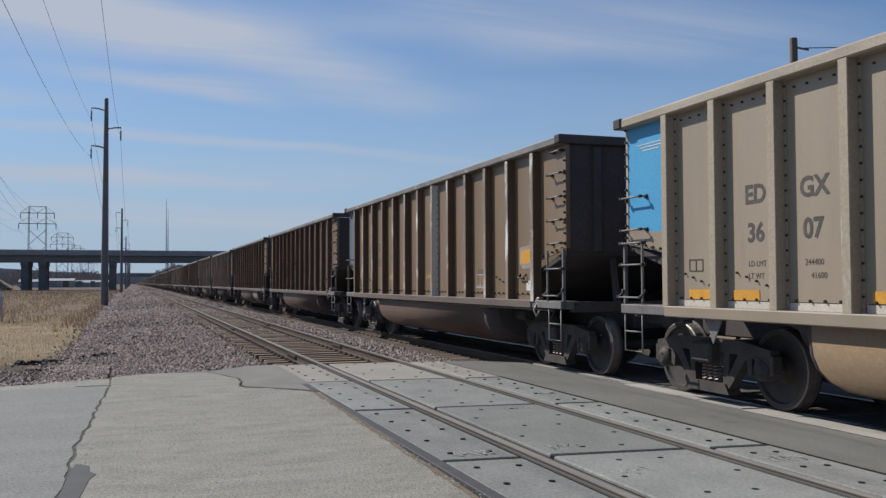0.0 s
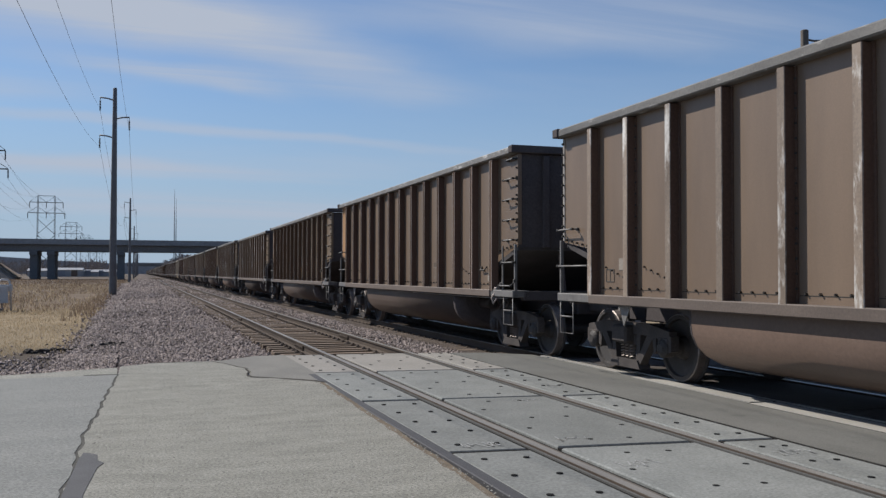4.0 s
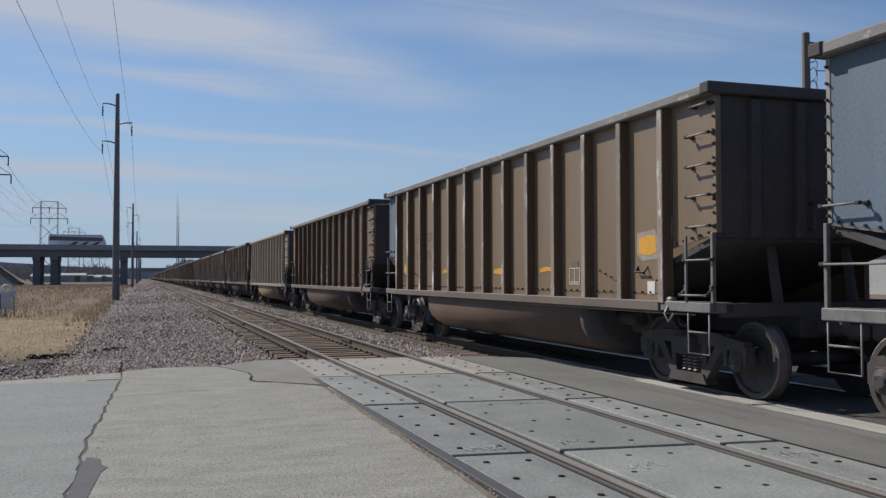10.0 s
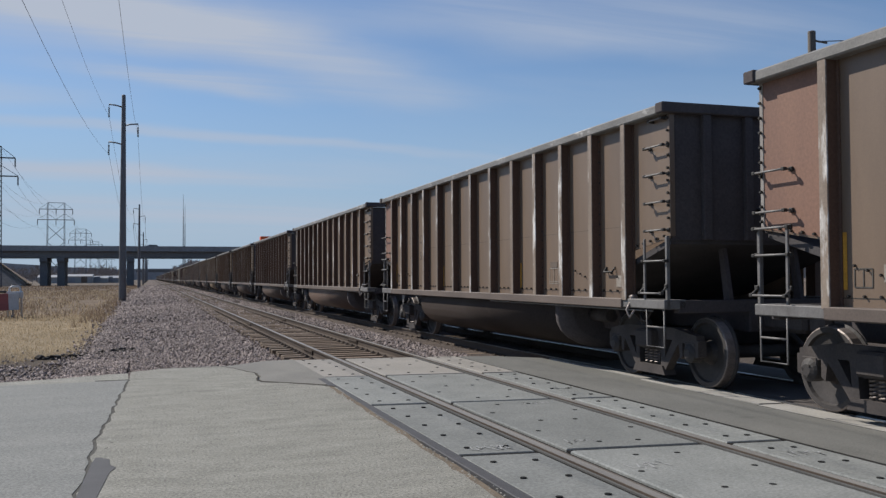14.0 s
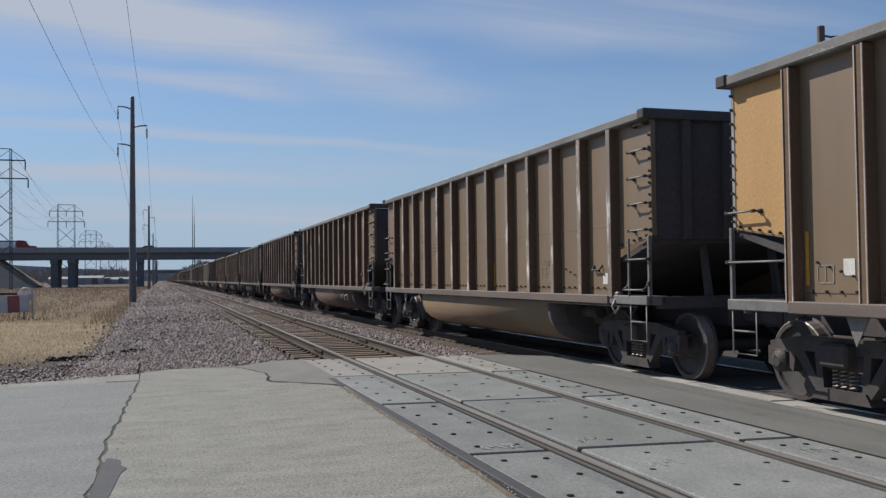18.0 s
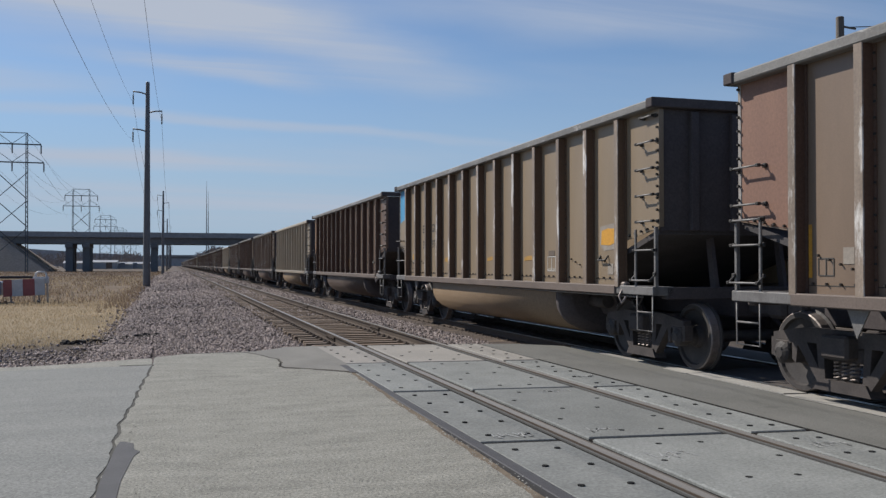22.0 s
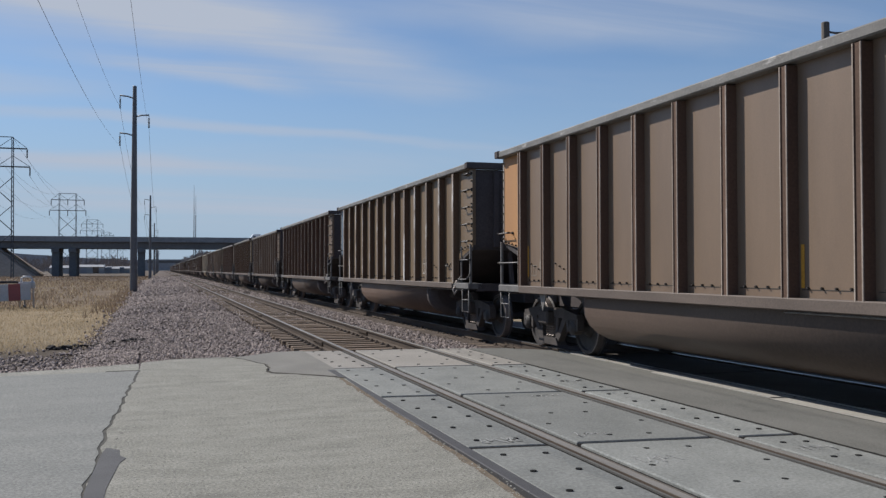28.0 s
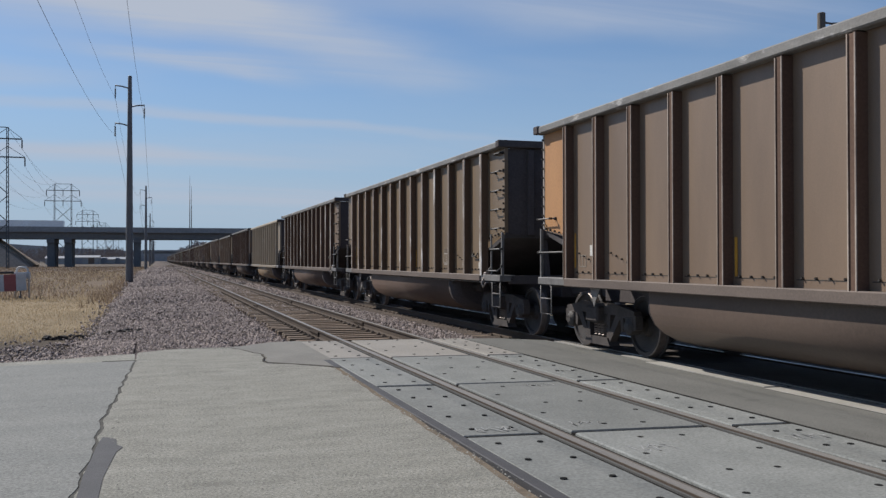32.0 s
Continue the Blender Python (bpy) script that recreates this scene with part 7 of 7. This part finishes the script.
def build_distance():
    for x, h in ((13.3, 37.7), (14.0, 33.4)):
        bm = bmesh.new()
        rod(bm, (0, 0, 0), (0, 0, h * 0.75), 0.22, 0.16, 6)
        rod(bm, (0, 0, h * 0.75), (0, 0, h), 0.1, 0.05, 6)
        o = part("mast", bm, M_LATTICE, None)
        o.matrix_basis = pose(x, 400, GZ)
        tagged(o, "slim grey radio mast beyond the overpass", "mast", "radio masts")
    # white sheds and parked trailers beyond the bridge
    rng = random.Random(9)
    for x, y, w, h, d in ((-41, 420, 9, 2.6, 9), (-30, 430, 11, 3.0, 12), (-22, 440, 7, 2.2, 10), (-14.5, 450, 12, 2.3, 10)):
        b = thing("warehouse", pose(x, y, GZ), "low white metal-clad warehouse in the distance", "warehouse", "warehouses beyond the bridge")
        bm = bmesh.new()
        box(bm, -w / 2, w / 2, 0, d, 0, h)
        part("wall", bm, M_WHITE, b)
        bm = bmesh.new()
        prism(bm, [(-0.4, h), (d + 0.4, h), (d / 2, h + 1.0)], "x", -w / 2 - 0.3, w / 2 + 0.3)
        part("roof", bm, M_ROOF, b, "shallow grey metal roof")
        for k in range(int(w // 5)):
            bm = bmesh.new()
            box(bm, -w / 2 + 1.5 + 5 * k, -w / 2 + 4.0 + 5 * k, -0.05, 0.0, 0.2, 2.9)
            part("door", bm, M_GLASS if k % 2 else M_ROOF, b, "loading door")
    b = thing("warehouse", pose(70, 34, GZ), "white metal-clad warehouse across the railway", "warehouse")
    bm = bmesh.new()
    box(bm, 0, 18, -26, 40, 0, 4.2)
    part("wall", bm, M_WHITE, b)
    bm = bmesh.new()
    prism(bm, [(-0.5, 4.2), (18.5, 4.2), (9, 6.0)], "y", -26.5, 40.5)
    part("roof", bm, M_ROOF, b, "shallow grey metal roof")
    for k in range(9):
        bm = bmesh.new()
        box(bm, -0.06, 0.0, -24 + 7 * k, -21 + 7 * k, 0.2, 3.2)
        part("door", bm, M_ROOF, b, "grey roller door")
    # bare woods along the skyline
    rng = np.random.default_rng(5)
    def woods(name, spots, label):
        vs, fs = [], []
        def twig(a, b, r):
            d = b - a
            u = np.cross(d, (0.3, 1, 0.1)); u = u / (np.linalg.norm(u) + 1e-6) * r
            k = len(vs)
            vs.extend([tuple(a - u), tuple(a + u), tuple(b)])
            fs.append((k, k + 1, k + 2))
        for x, y, h in spots:
            base = np.array((x, y, GZ - 0.2)); top = base + np.array((rng.normal(0, 0.06), rng.normal(0, 0.06), 1)) * h
            twig(base, top, h * 0.022)
            for k in range(11):
                f = rng.uniform(0.2, 0.92)
                a = base + (top - base) * f
                an = rng.uniform(0, 6.28); l = h * 0.42 * (1.1 - f * 0.7) * rng.uniform(0.6, 1.1)
                b = a + np.array((math.cos(an) * 0.75, math.sin(an) * 0.75, rng.uniform(0.45, 0.9))) * l
                twig(a, b, h * 0.02)
                for j in range(5):
                    g = rng.uniform(0.25, 0.95)
                    c = a + (b - a) * g
                    e = c + rng.normal(0, 0.45, 3) * l * 0.6 + np.array((0, 0, 0.3 * l))
                    twig(c, e, h * 0.017)
        raw(name, vs, fs, M_BARK, kind="stuff", label=label, category="trees")
    spots = [(rng.uniform(16.5, 28), rng.uniform(380, 1150), rng.uniform(7.0, 11.0)) for _ in range(480)]
    woods("woods", spots, "bare leafless winter trees beside the far track")
    spots = [(rng.uniform(-260, -14), rng.uniform(560, 760), rng.uniform(6, 11)) for _ in range(420)]
    woods("woods", spots, "bare leafless winter trees along the horizon")
    vs, fs = [], []
    n = 260
    for i in range(n + 1):
        x = -1500 + 3000 * i / n
        z = float(np.interp(x, [-900, -250, 0, 60, 400], [24, 27, 16, 11, 9])) + 3 * noise.noise((x * 0.006, 0, 0)) + 2 * noise.noise((x * 0.03, 1, 0))
        vs += [(x, 1500, GZ), (x, 1500 + 0.0, z), (x, 1540, GZ)]
    for i in range(n):
        a = 3 * i
        fs += [(a, a + 3, a + 4, a + 1), (a + 1, a + 4, a + 5, a + 2)]
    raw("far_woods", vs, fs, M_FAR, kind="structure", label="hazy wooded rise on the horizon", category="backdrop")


# no air volume: the distance haze is mixed into this pale grey
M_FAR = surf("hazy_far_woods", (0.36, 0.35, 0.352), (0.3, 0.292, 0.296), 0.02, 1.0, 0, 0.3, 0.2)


def build_barriers():
    """A red and white striped board in the field, with a pale tubular frame and a low equipment trailer."""
    b = thing("striped_barrier", pose(-7.55, 46, GZ + 0.02, 0, -2.5, 0), "red and white striped barrier board standing in dry grass", "barrier")
    for k, (x0, x1, mat, lab) in enumerate(((0, 0.38, M_BARR, "red"), (0.382, 0.84, M_BARW, "white"), (0.842, 1.35, M_BARR, "red"), (1.352, 1.78, M_BARW, "white"))):
        bm = bmesh.new()
        box(bm, x0, x1, -0.06, 0.06, 0.28, 1.06, 0.01)
        part("stripe_board", bm, mat, b, lab + " stripe of the barrier board")
    for x in (0.3, 1.5):
        bm = bmesh.new()
        box(bm, x - 0.04, x + 0.04, -0.3, 0.3, -0.05, 0.05, 0.01)
        box(bm, x - 0.03, x + 0.03, 0.061, 0.12, 0.0, 1.0, 0.005)
        part("foot", bm, M_POLE, b, "dark steel foot")
    f = thing("frame_stand", pose(-6.02, 46.4, GZ), "small white tubular frame standing behind the barrier", "frame")
    bm = bmesh.new()
    pipe(bm, [(-0.3, 0, 0), (-0.27, 0, 1.05), (-0.22, 0, 1.38), (-0.12, 0, 1.45), (0.12, 0, 1.45), (0.22, 0, 1.38), (0.27, 0, 1.05), (0.3, 0, 0)], 0.05, 8)
    part("tube", bm, M_BARW, f)
    bm = bmesh.new()
    box(bm, -0.34, 0.34, -0.2, 0.2, 0.9, 1.22, 0.03)
    part("lamp_box", bm, M_BARW, f)
    t = thing("site_trailer", pose(-9.0, 46.6, GZ, 0, 0, 4), "low blue-grey equipment trailer behind the barrier", "trailer")
    bm = bmesh.new()
    box(bm, -2.4, 1.3, -0.8, 0.8, 0.35, 1.0, 0.05)
    body = part("body", bm, M_VGREY, t)
    bm = bmesh.new()
    pipe(bm, [(-2.0, -0.5, 1.15), (0.2, -0.5, 1.2), (2.6, -0.3, 1.2)], 0.06, 6)
    part("boom", bm, M_VBLACK, body, "black folded boom")
    bm = bmesh.new()
    box(bm, 0.75, 1.15, -0.95, -0.81, 0.35, 1.1, 0.04)
    part("control_box", bm, M_VBLACK, body)
    bm = bmesh.new()
    box(bm, -0.2, 0.4, -0.4, 0.4, 1.0, 1.35, 0.06)
    part("motor_cover", bm, M_BARW, body)
    for x in (-1.4, -0.6):
        for yy in (-0.87, 0.87):
            bm = bmesh.new()
            lathe(bm, [(yy - 0.08, 0.05), (yy - 0.08, 0.3), (yy + 0.08, 0.3), (yy + 0.08, 0.05)], 18, "y", (x, 0, 0.3))
            part("wheel", bm, M_TYRE, t)


def build_wood_pole():
    p = thing("timber_pole", pose(20.38, 24.0, GZ), "weathered timber pole with drop leads behind the train", "utility pole")
    bm = bmesh.new()
    lathe(bm, [(0, 0.17), (5, 0.15), (9.7, 0.125), (9.72, 0.1)], 12, "z")
    part("shaft", bm, M_WOOD, p)
    bm = bmesh.new()
    rod(bm, (0.08, 0, 9.42), (0.6, 0, 9.38), 0.035, seg=6)
    rod(bm, (0.1, 0, 8.75), (0.35, 0, 8.8), 0.02, seg=6)
    part("bracket", bm, M_POLE, p, "short steel bracket")
    for z0, k in ((8.85, 0), (8.5, 1), (8.1, 2)):
        bm = bmesh.new()
        pipe(bm, [(0.15, 0, z0), (0.32, 0, z0 + 0.12), (0.45, 0, z0 - 0.1), (0.4, 0, z0 - 0.5), (0.25 + 0.1 * k, 0, z0 - 0.75)], 0.014, 5)
        part("drop_lead", bm, M_WIRE, p, "looped dark drop lead")
    for dz, dx in ((9.32, 30), (8.4, 30)):
        bm = bmesh.new()
        n = 12
        pipe(bm, [(0.4 + dx * i / n, -14 * i / n, dz + 0.1 - 0.35 * 4 * (i / n) * (1 - i / n) + 0.9 * i / n) for i in range(n + 1)], 0.016, 5)
        part("service_wire", bm, M_WIRE, p, "dark service wire")


# ---- road traffic on the overpass ----
DECK = 8.8
TRAFFIC = {}


def wheel_pair(v, xs, hw=1.05, r=0.5):
    for x in xs:
        for s in (-1, 1):
            bm = bmesh.new()
            lathe(bm, [(s * hw - 0.14, 0.1), (s * hw - 0.14, r), (s * hw + 0.14, r), (s * hw + 0.14, 0.1)], 16, "y", (x, 0, r))
            part("wheel", bm, M_TYRE, v)


def tractor(v, x, mat, tall=1.0):
    """Cab with its nose at x, which drives along +x."""
    bm = bmesh.new()
    prism(bm, [(x - 4.6, 0.9), (x, 0.9), (x, 1.5), (x - 0.2, 1.9), (x - 1.9, 2.15), (x - 2.3, 3.0), (x - 2.6, 3.7), (x - 4.4, 3.9), (x - 4.6, 3.6)], "y", -1.15, 1.15)
    bmesh.ops.bevel(bm, geom=list(bm.edges), offset=0.06, segments=1, affect="EDGES")
    bmesh.ops.scale(bm, vec=(1, 1, tall), verts=bm.verts)
    cab = part("cab", bm, mat, v)
    bm = bmesh.new()
    for s in (-1, 1):
        box(bm, x - 3.3, x - 2.45, *sorted((s * 1.15, s * 1.17)), 2.2 * tall, 2.95 * tall)
    part("window", bm, M_GLASS, cab)
    wheel_pair(v, (x - 1.1, x - 5.0, x - 6.2))
    bm = bmesh.new()
    box(bm, x - 7.2, x - 0.6, -0.45, 0.45, 0.7, 0.95)
    part("chassis", bm, M_VBLACK, v)


def build_traffic():
    # tractor-trailers: orange heading +x, white heading -x
    for name, tm, cm, label in (("orange_truck", M_ORANGE, M_VGREY, "tractor-trailer with a plain orange box trailer and blue-grey cab"), ("white_truck", M_VWHITE, M_VWHITE, "white tractor-trailer with a plain box trailer")):
        v = thing("semi_truck", pose(0, OY, DECK), label, "truck")
        low = name == "white_truck"
        tractor(v, 0, cm, 0.76 if low else 1.0)
        bm = bmesh.new()
        box(bm, -21.6, -5.4, -1.28, 1.28, 1.15, 2.85 if low else 3.9, 0.03)
        tr = part("trailer", bm, tm, v, "plain box trailer")
        bm = bmesh.new()
        box(bm, -21.6, -5.4, -1.3, 1.3, 1.02, 1.16)
        part("side_rail", bm, M_VBLACK, tr)
        wheel_pair(v, (-19.6, -18.3))
        TRAFFIC[name] = v
    v = thing("flatbed_truck", pose(0, OY, DECK), "tractor with a long low pale flatbed load", "truck")
    tractor(v, 0, M_VWHITE, 0.6)
    bm = bmesh.new()
    box(bm, -20.5, -5.2, -1.2, 1.2, 1.1, 1.35, 0.03)
    bed = part("flatbed", bm, M_VBLACK, v)
    bm = bmesh.new()
    box(bm, -19.8, -6.0, -1.1, 1.1, 1.36, 2.1, 0.08)
    part("load", bm, M_VWHITE, bed, "low pale wrapped load")
    wheel_pair(v, (-18.6, -17.3))
    TRAFFIC["flatbed"] = v
    v = thing("coach", pose(0, OY, DECK), "white motor coach with black windows and red swooshes", "bus")
    bm = bmesh.new()
    prism(bm, [(-13.6, 0.5), (0, 0.5), (0, 1.6), (-0.5, 3.1), (-0.9, 3.5), (-13.4, 3.5), (-13.6, 3.3)], "y", -1.27, 1.27)
    bmesh.ops.bevel(bm, geom=list(bm.edges), offset=0.08, segments=1, affect="EDGES")
    body = part("body", bm, M_VWHITE, v)
    for s in (-1, 1):
        bm = bmesh.new()
        prism(bm, [(-13.3, 2.1), (-0.7, 2.0), (-0.75, 2.9), (-13.3, 3.2)], "y", *sorted((s * 1.27, s * 1.285)))
        part("window_band", bm, M_GLASS, body)
        for k in range(3):
            bm = bmesh.new()
            prism(bm, [(-9 + 2.6 * k, 0.9), (-7.6 + 2.6 * k, 0.9), (-6.4 + 2.6 * k, 1.9), (-7.2 + 2.6 * k, 1.9)], "y", *sorted((s * 1.27, s * 1.282)))
            part("stripe", bm, M_VRED, body, "slanting red stripe")
    bm = bmesh.new()
    box(bm, -13.4, -0.9, -1.2, 1.2, 3.48, 3.62, 0.03)
    part("roof", bm, M_VBLACK, body)
    wheel_pair(v, (-2.4, -9.6, -10.9))
    TRAFFIC["coach"] = v
    v = thing("dump_truck", pose(0, OY, DECK), "red cab truck with a white and black dump body", "truck")
    tractor(v, 0, M_VRED, 0.75)
    bm = bmesh.new()
    prism(bm, [(-13.5, 1.2), (-4.9, 1.2), (-4.7, 2.5), (-13.9, 2.5)], "y", -1.2, 1.2)
    tub = part("dump_body", bm, M_VWHITE, v)
    bm = bmesh.new()
    box(bm, -13.9, -4.7, -1.24, 1.24, 2.5, 2.8, 0.04)
    part("tarp", bm, M_VBLACK, tub, "black tarp rolled over the load")
    wheel_pair(v, (-11.6, -12.8))
    TRAFFIC["dump"] = v
    for k, (name, mat, word) in enumerate((("car_a", M_VBLACK, "black"), ("car_b", M_VBLACK, "black"), ("car_c", M_VWHITE, "white"), ("car_d", M_VGREY, "blue-grey"), ("car_e", M_VBLACK, "black"), ("car_f", M_VGREY, "blue-grey"))):
        v = thing("car", pose(0, OY, DECK), word + " passenger car on the overpass", "car", "cars on the overpass")
        bm = bmesh.new()
        prism(bm, [(-4.6, 0.3), (0, 0.3), (0, 0.75), (-0.9, 0.95), (-1.7, 1.48), (-3.5, 1.52), (-4.5, 1.0), (-4.6, 0.8)], "y", -0.9, 0.9)
        bmesh.ops.bevel(bm, geom=list(bm.edges), offset=0.06, segments=1, affect="EDGES")
        body = part("body", bm, mat, v)
        bm = bmesh.new()
        for s in (-1, 1):
            prism(bm, [(-3.6, 1.0), (-1.2, 1.0), (-1.8, 1.42), (-3.4, 1.44)], "y", *sorted((s * 0.9, s * 0.915)))
        part("window", bm, M_GLASS, body)
        wheel_pair(v, (-0.9, -3.6), 0.82, 0.33)
        TRAFFIC[name] = v


# ---- build ----
build_ground()
build_ballast()
build_road()
build_track()
build_overpass(OY, -42, 47, 9.8, "overpass", ((-25.3, GZ - 0.6), (-21.3, GZ - 0.6), (-4.9, -1.4), (24.0, -1.0)), "grey concrete and steel highway overpass across the tracks")
build_embankments()
build_overpass(820, -12, 160, 10.1, "far_overpass", ((-6, GZ), (40, GZ)), "second grey overpass far along the line")
build_poles()
build_pylons()
build_distance()
build_barriers()
build_wood_pole()
build_traffic()
build_train()
build_grass()
build_crossing()


def motions():
    # the train: every car keeps its place along it
    for n, car in CARS.items():
        walk(car, [(t, car_place(n, t)) for t in (0.0, 2.0, 4.0, 6.0, 8.0, 10.0, 12.0, 14.0, 16.0, 18.0, 20.0, 22.0, 24.0, 26.0, 28.0, 30.0, 32.0)])
    # wheels roll while their car is close
    for n, sets in WHEELSETS.items():
        near = [k for k in range(0, 961) if -14 < car_place(n, k / 30).translation.y < 34]
        if not near or n > 41:
            continue
        for ws in sets:
            x, y, z = ws.location
            rows = []
            y0 = car_place(n, near[0] / 30).translation.y
            for k in near:
                turn = (y0 - car_place(n, k / 30).translation.y) / WR
                rows.append((k / 30, pose(x, y, z, math.degrees(turn), 0, 0)))
            if near[0] > 0:
                rows.insert(0, (0.0, rows[0][1]))
            if near[-1] < 960:
                rows.append((32.0, rows[-1][1]))
            walk(ws, rows)
    # road traffic: place of the nose on the deck is x = v * t + x0
    for name, v, x0, lane in (("coach", 27.2, -281.2, -2.6), ("orange_truck", 25.7, -310.0, -2.6), ("dump", 27.0, -515.5, -2.6), ("car_a", 30.7, -76.5, -2.6), ("car_b", 31.0, -202.4, -2.6), ("car_c", 27.8, -152.2, -2.6), ("car_d", 31.0, -430.8, -2.6), ("car_e", 30.6, -551.0, -2.6), ("car_f", 27.0, -667.7, -2.6),
                              ("flatbed", -23.0, 665.4, 2.6), ("white_truck", -25.5, 771.5, 2.6)):
        walk(TRAFFIC[name], [(t, pose(v * t + x0, OY + lane, DECK, 0, 0, 0 if v > 0 else 180)) for t in (0.0, 32.0)])


motions()
